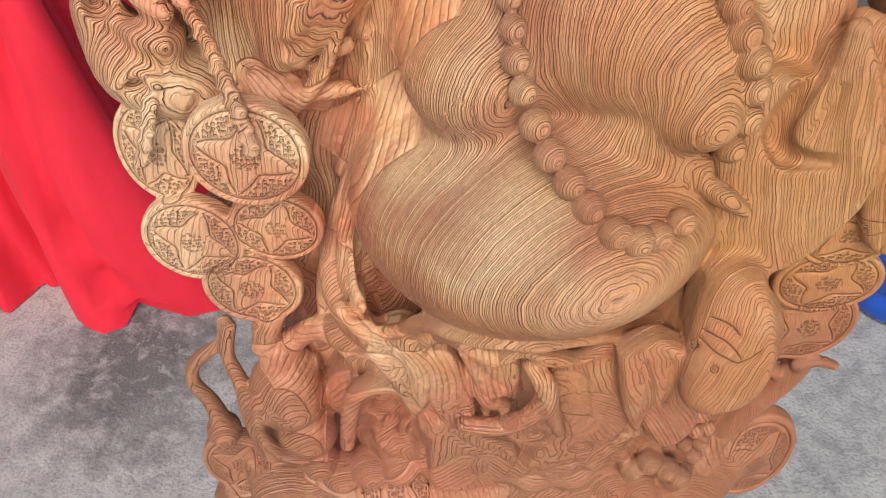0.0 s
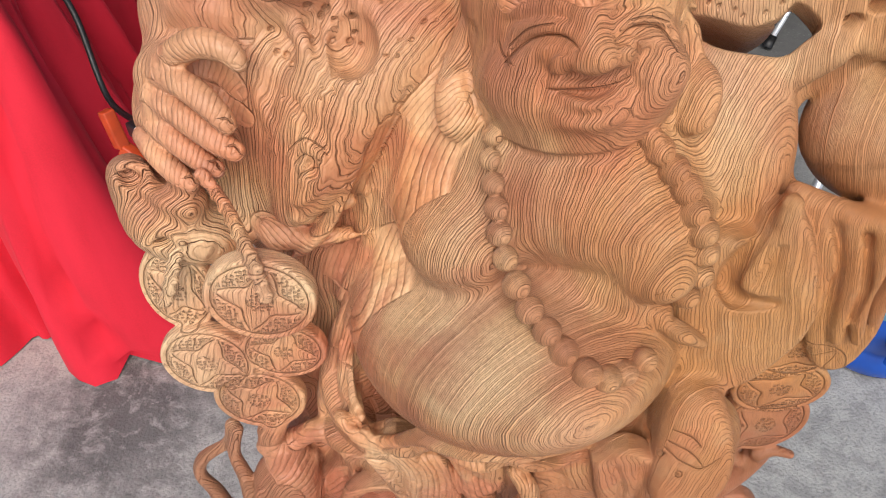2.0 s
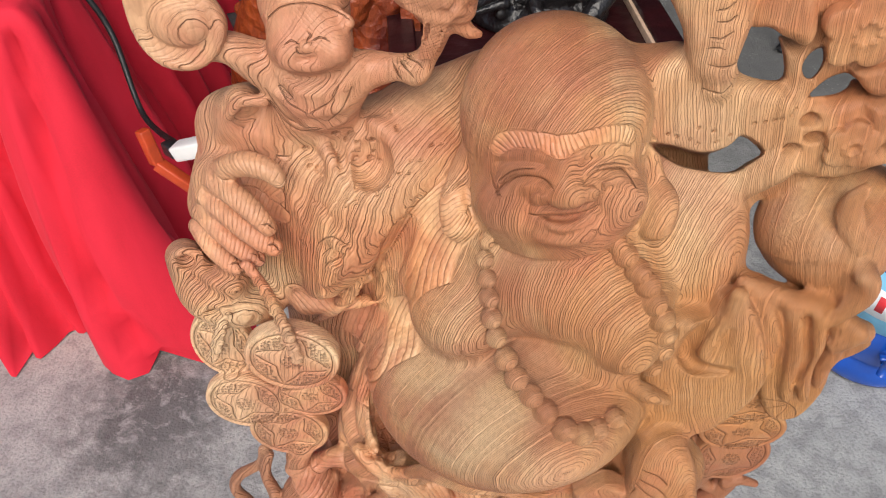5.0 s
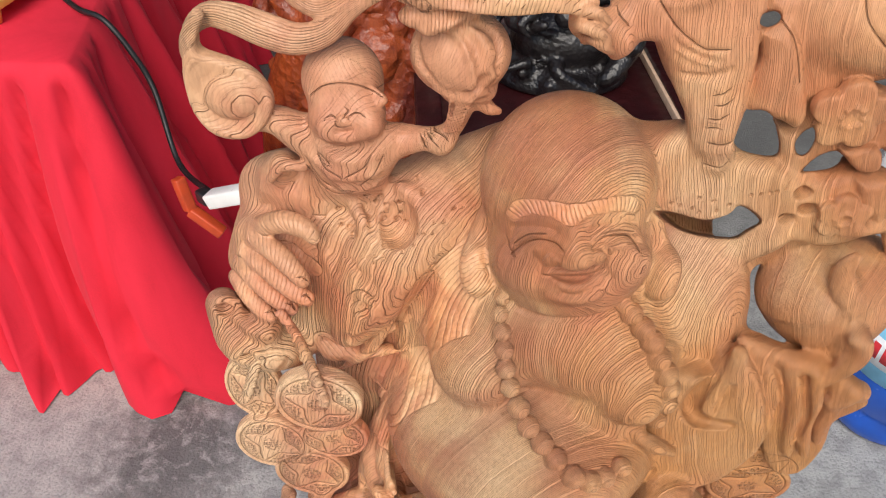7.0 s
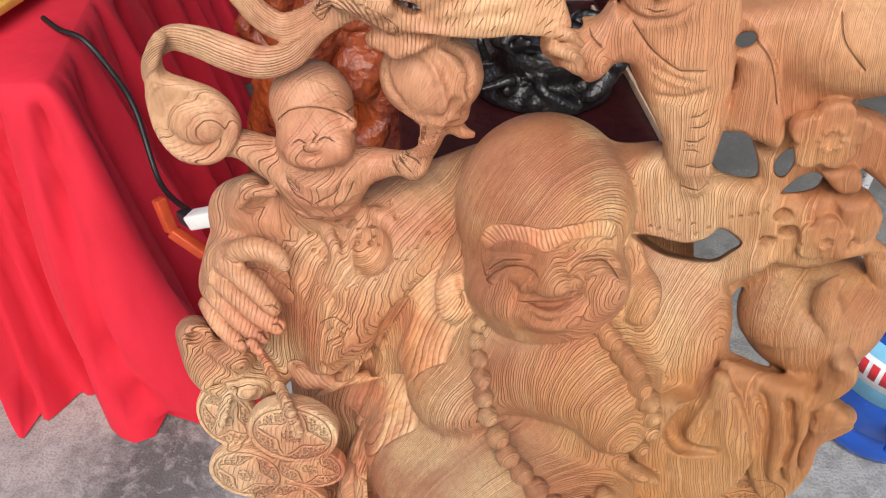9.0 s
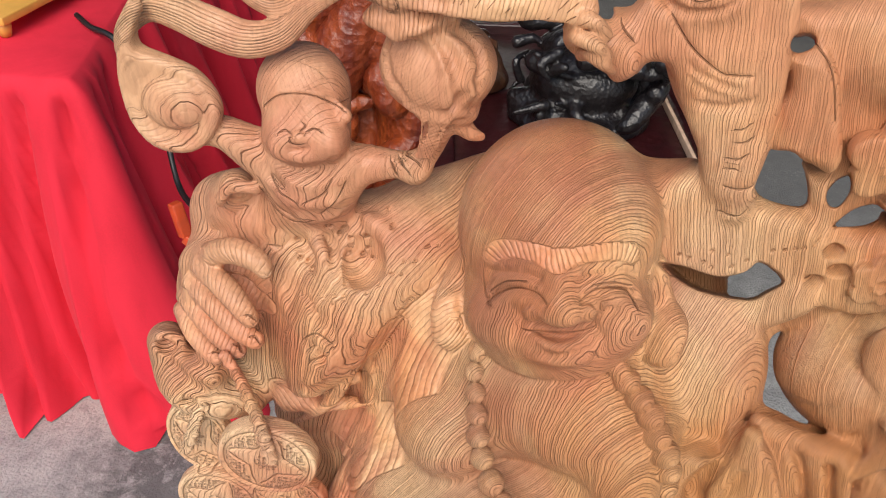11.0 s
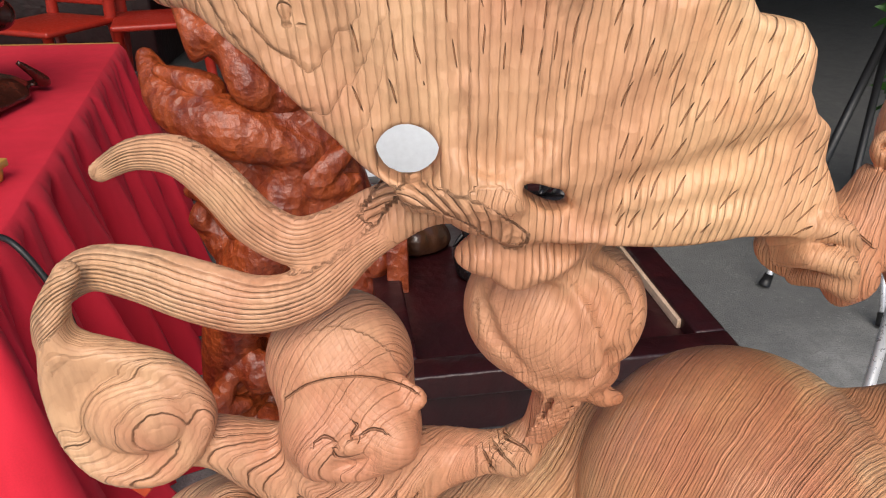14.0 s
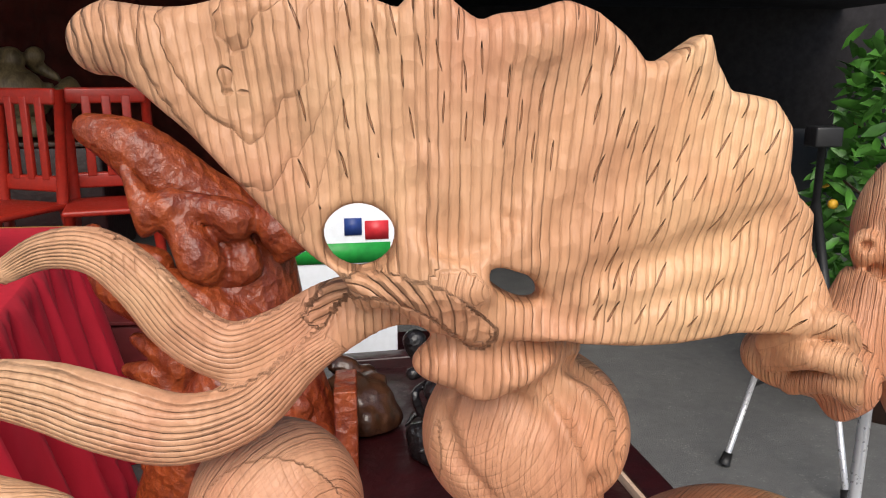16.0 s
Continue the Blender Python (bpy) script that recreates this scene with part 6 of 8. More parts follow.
    coin((-0.0946, 0.378, 0.9529), (0.0303, 0.0281), 0.012, k=0.002, turn=0.5)
    coin((-0.1499, 0.378, 0.9409), (0.033, 0.0352), 0.012, k=0.002, turn=0.35)
    coin((-0.1202, 0.38, 0.895), (0.0345, 0.0352), 0.012, k=0.002, turn=0.2)
    coin((-0.0978, 0.361, 1.0225), (0.0353, 0.0355), 0.014, k=0.002, turn=0.45)
    # head
    blob((0.0815, 0.411, 1.2065), (0.0592, 0.064, 0.0605), k=0.006)
    blob((0.0855, 0.392, 1.162), (0.0565, 0.0481, 0.047), k=0.012)
    blob((0.054, 0.372, 1.166), (0.0179, 0.0135, 0.0152), k=0.016)
    blob((0.116, 0.372, 1.171), (0.0171, 0.0128, 0.0145), k=0.016)
    blob((0.087, 0.366, 1.141), (0.0193, 0.0096, 0.0089), k=0.012)
    # brow, nose, lids and smile
    hatch(((0.0424, 0.3593, 1.2126, 0.0033), (0.0471, 0.3567, 1.2202, 0.0042), (0.0542, 0.3531, 1.2246, 0.0044), (0.0655, 0.3488, 1.2267, 0.0047), (0.0753, 0.3462, 1.2259, 0.0053), (0.085, 0.3471, 1.2276, 0.0047), (0.0948, 0.3492, 1.2297, 0.0041), (0.105, 0.3529, 1.2292, 0.0042), (0.1143, 0.3577, 1.2262, 0.0039), (0.1201, 0.3608, 1.221, 0.0033)), 0.0029, 0.5, 0.5)
    crease(((0.0431, 0.3664, 1.2045, 0.0008), (0.0571, 0.3555, 1.2119, 0.0013), (0.0702, 0.3505, 1.2137, 0.0013)), k=0.004)
    crease(((0.0886, 0.3493, 1.2151, 0.0013), (0.1024, 0.3531, 1.2166, 0.0013), (0.1202, 0.3631, 1.2108, 0.0008)), k=0.004)
    blob((0.0832, 0.3440, 1.1975), (0.0125, 0.0092, 0.0088), k=0.004)
    blob((0.0693, 0.3482, 1.1945), (0.0078, 0.0075, 0.0076), k=0.0015)
    blob((0.0960, 0.3475, 1.1980), (0.0076, 0.0075, 0.0076), k=0.0015)
    tube(((0.0796, 0.3479, 1.2157, 0.0035), (0.0812, 0.347, 1.2054, 0.0065)), k=0.012)
    blob((0.0535, 0.3576, 1.1761), (0.017, 0.008, 0.013), k=0.016)
    blob((0.117, 0.3584, 1.1829), (0.016, 0.0075, 0.013), k=0.016)
    blob((0.0852, 0.3456, 1.1657), (0.016, 0.006, 0.007), k=0.01)
    ridge(((0.045, 0.3645, 1.1929, 0.0018), (0.052, 0.3572, 1.204, 0.003), (0.0619, 0.3523, 1.209, 0.003), (0.0712, 0.3485, 1.2086, 0.0018)), k=0.004, up=0.4)
    ridge(((0.0939, 0.3483, 1.2101, 0.0018), (0.1038, 0.3524, 1.2124, 0.003), (0.1139, 0.358, 1.2099, 0.003), (0.1245, 0.3669, 1.1992, 0.0018)), k=0.004, up=0.4)
    groove(((0.0441, 0.365, 1.1887, 0.0013), (0.0524, 0.3575, 1.1983, 0.0013), (0.0605, 0.3522, 1.2037, 0.0013), (0.0688, 0.349, 1.2054, 0.0013), (0.0742, 0.3478, 1.2044, 0.0013)))
    groove(((0.0931, 0.348, 1.2055, 0.0013), (0.0996, 0.3498, 1.2087, 0.0013), (0.1078, 0.3533, 1.2082, 0.0013), (0.1161, 0.3587, 1.2044, 0.0013), (0.1251, 0.3667, 1.1952, 0.0013)))
    groove(((0.0465, 0.3628, 1.1898, 0.0008), (0.0429, 0.3667, 1.1909, 0.0008), (0.0413, 0.3685, 1.1945, 0.0008)))
    groove(((0.0455, 0.3636, 1.196, 0.0007), (0.0536, 0.3572, 1.2068, 0.0007), (0.0635, 0.3531, 1.2111, 0.0007)))
    groove(((0.0985, 0.3507, 1.2131, 0.0007), (0.1074, 0.3558, 1.2132, 0.0007), (0.1191, 0.3616, 1.2075, 0.0007)))
    ridge(((0.0477, 0.3612, 1.1875, 0.0015), (0.0576, 0.3545, 1.1961, 0.0025), (0.0693, 0.3493, 1.1993, 0.0015)), k=0.005, up=0.3)
    ridge(((0.0998, 0.35, 1.2018, 0.0015), (0.1106, 0.3551, 1.2014, 0.0025), (0.1232, 0.3639, 1.1933, 0.0015)), k=0.005, up=0.3)
    crease(((0.0715, 0.3486, 1.2015, 0.0016), (0.0655, 0.3503, 1.2010, 0.0024), (0.0612, 0.3515, 1.1945, 0.0026), (0.0627, 0.3501, 1.1865, 0.0018)), k=0.0015)
    crease(((0.0936, 0.3482, 1.2052, 0.0016), (0.0995, 0.3496, 1.2045, 0.0024), (0.1040, 0.3506, 1.1978, 0.0026), (0.1026, 0.3494, 1.1900, 0.0018)), k=0.0015)
    crease(((0.0683, 0.35, 1.1862, 0.0016), (0.0756, 0.348, 1.1852, 0.0024), (0.086, 0.3472, 1.1856, 0.0024), (0.0964, 0.3484, 1.1892, 0.0016)), k=0.002)
    crease(((0.0656, 0.3508, 1.1842, 0.0012), (0.0621, 0.351, 1.1782, 0.0018), (0.0607, 0.3503, 1.1729, 0.0012)), k=0.003)
    crease(((0.1007, 0.3501, 1.1883, 0.0012), (0.1056, 0.3505, 1.1825, 0.0018), (0.1086, 0.3501, 1.1781, 0.0012)), k=0.003)
    carve_tube(((0.068, 0.3492, 1.1787, 0.0012), (0.0761, 0.347, 1.1777, 0.0026), (0.0848, 0.346, 1.1771, 0.003), (0.0935, 0.3468, 1.1786, 0.0026), (0.1007, 0.3489, 1.1818, 0.0012)), k=0.002)
    ridge(((0.068, 0.3494, 1.1799, 0.0014), (0.0759, 0.3475, 1.1801, 0.0022), (0.0846, 0.3467, 1.1803, 0.0022), (0.0932, 0.3473, 1.1815, 0.0022), (0.0998, 0.349, 1.1831, 0.0014)), k=0.002, up=0.3)
    ridge(((0.0717, 0.3476, 1.1755, 0.0014), (0.0799, 0.3456, 1.1729, 0.0024), (0.087, 0.3451, 1.1727, 0.0026), (0.0949, 0.3462, 1.1749, 0.0024), (0.0995, 0.348, 1.1792, 0.0014)), k=0.003, up=0.4)
    groove(((0.0646, 0.3502, 1.1785, 0.001), (0.0708, 0.3484, 1.1786, 0.001), (0.0846, 0.3465, 1.1795, 0.001), (0.0968, 0.3479, 1.1816, 0.001), (0.1033, 0.3502, 1.1841, 0.001)))
    crease(((0.075, 0.3455, 1.1683, 0.001), (0.0857, 0.3442, 1.1671, 0.002), (0.0961, 0.3453, 1.17, 0.001)), k=0.005)
    # ears with long lobes
    tube(((0.027, 0.402, 1.181, 0.0061), (0.022, 0.395, 1.166, 0.007), (0.021, 0.385, 1.154, 0.0108), (0.023, 0.38, 1.141, 0.0117)), k=0.006)
    tube(((0.139, 0.396, 1.195, 0.006), (0.148, 0.395, 1.169, 0.0069), (0.153, 0.385, 1.158, 0.0108), (0.151, 0.38, 1.144, 0.0117)), k=0.006)
    carve_blob((0.028, 0.384, 1.189), (0.004, 0.006, 0.005), k=0.003)
    carve_blob((0.133, 0.38, 1.201), (0.004, 0.006, 0.005), k=0.003)
    crease(((0.0374, 0.3707, 1.1429, 0.0016), (0.0527, 0.3595, 1.1351, 0.0032), (0.0713, 0.352, 1.1335, 0.0036), (0.0868, 0.3495, 1.1349, 0.0036), (0.1057, 0.3521, 1.136, 0.0036), (0.1238, 0.3608, 1.1399, 0.0032), (0.139, 0.3759, 1.1468, 0.0016)), k=0.003)
    crease(((0.0281, 0.3947, 1.1766, 0.0015), (0.0292, 0.382, 1.1624, 0.0024), (0.0342, 0.3739, 1.1466, 0.0016)), k=0.003)
    crease(((0.1353, 0.3846, 1.1921, 0.0015), (0.1366, 0.3714, 1.1792, 0.0023), (0.1343, 0.362, 1.1653, 0.0016)), k=0.003)
    # prayer beads
    bead((0.041, 0.363, 1.141), 0.0055)
    bead((0.04, 0.359, 1.129), 0.006)
    bead((0.042, 0.353, 1.117), 0.0064)
    bead((0.044, 0.347, 1.105), 0.0069)
    bead((0.046, 0.341, 1.092), 0.0074)
    bead((0.05, 0.336, 1.078), 0.0075)
    bead((0.057, 0.331, 1.062), 0.0085)
    bead((0.065, 0.325, 1.048), 0.0086)
    bead((0.076, 0.321, 1.034), 0.0087)
    bead((0.087, 0.318, 1.021), 0.0089)
    bead((0.101, 0.317, 1.01), 0.009)
    bead((0.114, 0.317, 1.004), 0.0086)
    bead((0.126, 0.319, 1.002), 0.0082)
    bead((0.139, 0.323, 1.006), 0.0078)
    bead((0.124, 0.361, 1.142), 0.0067)
    bead((0.13, 0.359, 1.135), 0.008)
    bead((0.139, 0.355, 1.125), 0.0084)
    bead((0.147, 0.352, 1.115), 0.0086)
    bead((0.153, 0.35, 1.102), 0.0091)
    bead((0.16, 0.349, 1.089), 0.0093)
    bead((0.165, 0.349, 1.073), 0.0091)
    bead((0.167, 0.349, 1.054), 0.0089)
    bead((0.163, 0.347, 1.037), 0.0082)
    tube(((0.152, 0.345, 1.016, 0.0054), (0.166, 0.345, 1.006, 0.007), (0.184, 0.35, 0.99, 0.004)), k=0.004)
    # first small figure with round cap and outstretched arms
    blob((-0.0679, 0.418, 1.2748), (0.0262, 0.0235, 0.0275), k=0.006)
    blob((-0.065, 0.412, 1.264), (0.0232, 0.0197, 0.0266), k=0.004)
    blob((-0.064, 0.405, 1.255), (0.0197, 0.0157, 0.0161), k=0.01)
    blob((-0.074, 0.398, 1.256), (0.0097, 0.0078, 0.0097), k=0.014)
    blob((-0.052, 0.398, 1.259), (0.0097, 0.0077, 0.0097), k=0.014)
    blob((-0.041, 0.4, 1.271), (0.0038, 0.0038, 0.0038), k=0.003)
    blob((-0.066, 0.412, 1.22), (0.029, 0.018, 0.0246), k=0.006)
    blob((-0.071, 0.418, 1.198), (0.0293, 0.0146, 0.0176), k=0.012)
    groove(((-0.093, 0.39, 1.23, 0.0011), (-0.0825, 0.3995, 1.206, 0.0011), (-0.0643, 0.3984, 1.2012, 0.0011)))
    tube(((-0.078, 0.412, 1.229, 0.0169), (-0.095, 0.41, 1.238, 0.0137), (-0.11, 0.405, 1.251, 0.0099), (-0.122, 0.405, 1.253, 0.0091)), k=0.01)
    tube(((-0.053, 0.412, 1.225, 0.0162), (-0.036, 0.41, 1.235, 0.0124), (-0.016, 0.41, 1.238, 0.008), (-0.003, 0.412, 1.239, 0.0065)), k=0.01)
    tube(((-0.115, 0.415, 1.21, 0.0098), (-0.122, 0.42, 1.193, 0.0117), (-0.109, 0.425, 1.184, 0.0158)), k=0.012)
    tube(((-0.12, 0.4, 1.207, 0.0033), (-0.11, 0.398, 1.22, 0.004), (-0.096, 0.4, 1.219, 0.0036)), k=0.004)
    # ribbons and rolled ribbon end
    ribbon(((-0.134, 0.41, 1.352, 0.0034), (-0.122, 0.408, 1.358, 0.005), (-0.108, 0.405, 1.358, 0.0066), (-0.097, 0.402, 1.35, 0.0074), (-0.088, 0.402, 1.338, 0.008), (-0.076, 0.402, 1.331, 0.0081), (-0.062, 0.4, 1.337, 0.0063), (-0.05, 0.398, 1.346, 0.0045), (-0.035, 0.396, 1.35, 0.0036), (-0.021, 0.394, 1.343, 0.0037)), k=0.004, tie=0.74)
    ribbon(((-0.162, 0.412, 1.296, 0.0028), (-0.157, 0.412, 1.309, 0.0051), (-0.144, 0.41, 1.319, 0.0076), (-0.127, 0.406, 1.319, 0.0098), (-0.108, 0.402, 1.314, 0.0111), (-0.09, 0.4, 1.31, 0.0102), (-0.071, 0.398, 1.316, 0.0078), (-0.055, 0.396, 1.331, 0.0055), (-0.037, 0.394, 1.342, 0.0041), (-0.024, 0.392, 1.343, 0.0036), (-0.013, 0.39, 1.339, 0.0041)), k=0.004, tie=0.8)
    form.slab(((-0.153, 0.396, 1.3134), (-0.1481, 0.396, 1.3125), (-0.1469, 0.396, 1.3036), (-0.135, 0.396, 1.2989), (-0.12, 0.396, 1.2926), (-0.1104, 0.396, 1.2809), (-0.1082, 0.396, 1.2667), (-0.1181, 0.396, 1.2503), (-0.1315, 0.396, 1.2435), (-0.1482, 0.396, 1.2465), (-0.1592, 0.396, 1.2616), (-0.1612, 0.396, 1.2835), (-0.1576, 0.396, 1.3013)), 0.0075, 0.003, 0.005)
    tube(((-0.1569, 0.398, 1.3013, 0.004), (-0.1543, 0.398, 1.3104, 0.0045), (-0.1453, 0.398, 1.3243, 0.004)), k=0.004)
    dent((-0.1314, 0.3885, 1.2768), (0.026, 0.004, 0.024), k=0.006)
    blob((-0.1329, 0.392, 1.2737), (0.0165, 0.006, 0.0145), k=0.002)
    blob((-0.0633, 0.3869, 1.2629), (0.0042, 0.0032, 0.004), k=0.003)
    blob((-0.0496, 0.3912, 1.2586), (0.0085, 0.007, 0.009), k=0.006)
    blob((-0.0742, 0.3896, 1.2561), (0.007, 0.006, 0.008), k=0.006)
    blob((-0.0626, 0.3877, 1.2509), (0.007, 0.0035, 0.0035), k=0.004)
    ridge(((-0.0855, 0.4003, 1.2738, 0.001), (-0.0764, 0.3966, 1.2822, 0.0018), (-0.0664, 0.3961, 1.285, 0.002), (-0.0561, 0.398, 1.2835, 0.002), (-0.0473, 0.402, 1.2781, 0.0018), (-0.0409, 0.3996, 1.2747, 0.001)), k=0.003, up=0.4)
    groove(((-0.0847, 0.3995, 1.2736, 0.001), (-0.0764, 0.3965, 1.2815, 0.001), (-0.0664, 0.3959, 1.2843, 0.001), (-0.0561, 0.3977, 1.2828, 0.001), (-0.0473, 0.4015, 1.2775, 0.001), (-0.041, 0.3988, 1.2746, 0.001)))
    groove(((-0.0743, 0.3883, 1.2645, 0.0009), (-0.0715, 0.3885, 1.266, 0.0009), (-0.0681, 0.3879, 1.2651, 0.0009)))
    groove(((-0.059, 0.3882, 1.2666, 0.0009), (-0.0554, 0.3892, 1.2681, 0.0009), (-0.0513, 0.3896, 1.2673, 0.0009)))
    groove(((-0.0684, 0.3869, 1.2622, 0.0007), (-0.0677, 0.3864, 1.2601, 0.0007), (-0.0641, 0.3862, 1.2595, 0.0007), (-0.0607, 0.3864, 1.2607, 0.0007)))
    crease(((-0.0688, 0.3862, 1.2571, 0.0012), (-0.0656, 0.3861, 1.2558, 0.0012), (-0.0619, 0.3861, 1.2559, 0.0012), (-0.0582, 0.3862, 1.2574, 0.0012), (-0.0554, 0.3865, 1.2601, 0.0012)), k=0.0015)
    groove(((-0.0614, 0.3899, 1.2698, 0.0009), (-0.0605, 0.3891, 1.2684, 0.0009), (-0.0622, 0.3884, 1.267, 0.0009)))
    crease(((-0.082, 0.3899, 1.254, 0.001), (-0.078, 0.3945, 1.2413, 0.0014), (-0.0683, 0.3953, 1.2371, 0.0014), (-0.058, 0.3966, 1.2385, 0.0014), (-0.0457, 0.3912, 1.2516, 0.001)), k=0.003)
    groove(((-0.093, 0.3981, 1.2212, 0.0009), (-0.0879, 0.4031, 1.2048, 0.0009), (-0.0759, 0.4016, 1.1961, 0.0009), (-0.0624, 0.3982, 1.201, 0.0009)))
    groove(((-0.0842, 0.395, 1.2331, 0.0009), (-0.0794, 0.3919, 1.2239, 0.0009), (-0.0698, 0.3925, 1.2156, 0.0009)))
    groove(((-0.0415, 0.3959, 1.232, 0.0009), (-0.0472, 0.394, 1.2195, 0.0009), (-0.0578, 0.3972, 1.2069, 0.0009)))
    groove(((-0.049, 0.3941, 1.2333, 0.0009), (-0.0547, 0.3932, 1.2235, 0.0009), (-0.0671, 0.3926, 1.2157, 0.0009)))
    groove(((-0.0829, 0.3948, 1.2334, 0.0009), (-0.0768, 0.393, 1.2264, 0.0009)))
    groove(((-0.0096, 0.411, 1.2457, 0.0009), (-0.0029, 0.4059, 1.2433, 0.0009), (-0.0003, 0.405, 1.2408, 0.0009)))
    groove(((-0.0133, 0.4061, 1.2445, 0.0009), (-0.008, 0.4032, 1.2386, 0.0009), (-0.0054, 0.4032, 1.2353, 0.0009)))
    groove(((-0.0171, 0.4036, 1.2431, 0.0009), (-0.0132, 0.4031, 1.2343, 0.0009)))
    # pouch with tied neck and two legs
    blob((0.0070, 0.413, 1.2985), (0.031, 0.028, 0.0265), k=0.003)
    blob((0.001, 0.408, 1.317), (0.0129, 0.0103, 0.0097), k=0.015)
    tube(((-0.014, 0.4, 1.329, 0.0038), (-0.006, 0.392, 1.328, 0.004), (0.005, 0.392, 1.331, 0.0039), (0.015, 0.4, 1.33, 0.0038)), k=0.008)
    tube(((0, 0.408, 1.273, 0.0043), (0.011, 0.4, 1.276, 0.0047), (0.024, 0.405, 1.275, 0.0047), (0.027, 0.41, 1.278, 0.0033)), k=0.005)
    tube(((0.009, 0.41, 1.265, 0.0083), (0.005, 0.412, 1.25, 0.0066), (-0, 0.414, 1.238, 0.0057)), k=0.006)
    tube(((0.02, 0.41, 1.268, 0.0063), (0.026, 0.41, 1.262, 0.0044), (0.032, 0.412, 1.259, 0.0025)), k=0.005)
    tube(((0.002, 0.392, 1.276, 0.0009), (0, 0.398, 1.26, 0.001), (-0.003, 0.402, 1.248, 0.0007)), k=0.002)
    tube(((0.006, 0.392, 1.276, 0.0009), (0.003, 0.398, 1.26, 0.001), (-0.001, 0.402, 1.248, 0.0007)), k=0.002)
    tube(((0.009, 0.392, 1.277, 0.0009), (0.005, 0.398, 1.26, 0.001), (0.001, 0.402, 1.248, 0.0007)), k=0.002)
    tube(((0.012, 0.392, 1.277, 0.0009), (0.007, 0.398, 1.26, 0.001), (0.003, 0.402, 1.248, 0.0007)), k=0.002)
    tube(((0.015, 0.392, 1.277, 0.0009), (0.01, 0.398, 1.26, 0.001), (0.005, 0.402, 1.248, 0.0007)), k=0.002)
    blob((-0.005, 0.412, 1.232), (0.0073, 0.0073, 0.0073), k=0.008)
    # fan leaf, ears and the knot of the tie
    fan_leaf()
    tube(((-0.040, 0.389, 1.349, 0.0035), (-0.032, 0.382, 1.354, 0.0052), (-0.02, 0.382, 1.349, 0.006), (-0.009, 0.386, 1.343, 0.0072)), k=0.006)
    tube(((-0.03, 0.38, 1.364, 0.004), (-0.025, 0.378, 1.356, 0.0044), (-0.015, 0.376, 1.354, 0.0044), (-0.003, 0.378, 1.359, 0.0034)), k=0.006)
    ridge(((-0.0282, 0.3796, 1.3713, 0.0009), (-0.03, 0.3797, 1.3784, 0.0012), (-0.0267, 0.38, 1.3839, 0.0012), (-0.0227, 0.3795, 1.3831, 0.0012), (-0.0219, 0.3782, 1.3771, 0.0012), (-0.0235, 0.3796, 1.3712, 0.0009)), k=0.005, up=0.55)
    ridge(((-0.0152, 0.3782, 1.3621, 0.0011), (-0.0119, 0.3782, 1.3673, 0.0013), (-0.0068, 0.3792, 1.3706, 0.0014), (-0.0022, 0.3782, 1.3701, 0.0014), (-0.001, 0.3784, 1.3663, 0.0013), (-0.0037, 0.3762, 1.3631, 0.0012)), k=0.004, up=0.35)
    dent((-0.0067, 0.377, 1.3703), (0.002, 0.0016, 0.001), k=0.003)
    ridge(((-0.0267, 0.376, 1.3619, 0.0012), (-0.0192, 0.3759, 1.3589, 0.0016), (-0.0116, 0.3769, 1.3612, 0.0013), (-0.0038, 0.3757, 1.3653, 0.001)), k=0.005, up=0.5)
    crease(((-0.0236, 0.3772, 1.3638, 0.0004), (-0.0178, 0.3755, 1.3619, 0.0007), (-0.0119, 0.3756, 1.3635, 0.0004)), k=0.004)
    crease(((0.0048, 0.3782, 1.3463, 0.0006), (0.0185, 0.3795, 1.3545, 0.0009), (0.0386, 0.3807, 1.36, 0.0009), (0.0612, 0.3819, 1.3678, 0.0005)), k=0.008)
    crease(((0.01, 0.3794, 1.3439, 0.0005), (0.0284, 0.3782, 1.3472, 0.0008), (0.0528, 0.3808, 1.3505, 0.0006)), k=0.006)
    hole((-0.041, 0.385, 1.365), (0.0086, 0.0082))
    hole((-0.004, 0.385, 1.353), (0.0079, 0.0036), turn=-32)
    tube(((-0.097, 0.39, 1.41, 0.0077), (-0.088, 0.388, 1.408, 0.0064), (-0.081, 0.388, 1.4, 0.0039)), k=0.01)
    tube(((-0.008, 0.385, 1.411, 0.0026), (-0.001, 0.378, 1.409, 0.0028), (0.006, 0.38, 1.413, 0.002)), k=0.008)
    crease(((0.0009, 0.3895, 1.3262, 0.0008), (0.011, 0.3921, 1.3114, 0.0015), (0.0164, 0.3916, 1.298, 0.0017), (0.0165, 0.3958, 1.2793, 0.0009)), k=0.003)
    crease(((0.0047, 0.3883, 1.3292, 0.0006), (0.0219, 0.3996, 1.3109, 0.0013), (0.0293, 0.3996, 1.2968, 0.0016), (0.0249, 0.4008, 1.2793, 0.0009)), k=0.003)
    hatch(((-0.0536, 0.3958, 1.3406, 0.0029), (-0.0433, 0.3796, 1.353, 0.0031), (-0.0312, 0.3756, 1.3534, 0.0034), (-0.0207, 0.3745, 1.3487, 0.004), (-0.0122, 0.3783, 1.3399, 0.0041)), 0.0046, 1.1, 2)
    ridge(((0.0031, 0.3965, 1.323, 0.0012), (0.0099, 0.3941, 1.3161, 0.0018), (0.0158, 0.3936, 1.3046, 0.002), (0.0182, 0.3939, 1.2922, 0.002), (0.0185, 0.3977, 1.2791, 0.0014)), k=0.003, up=0.5)
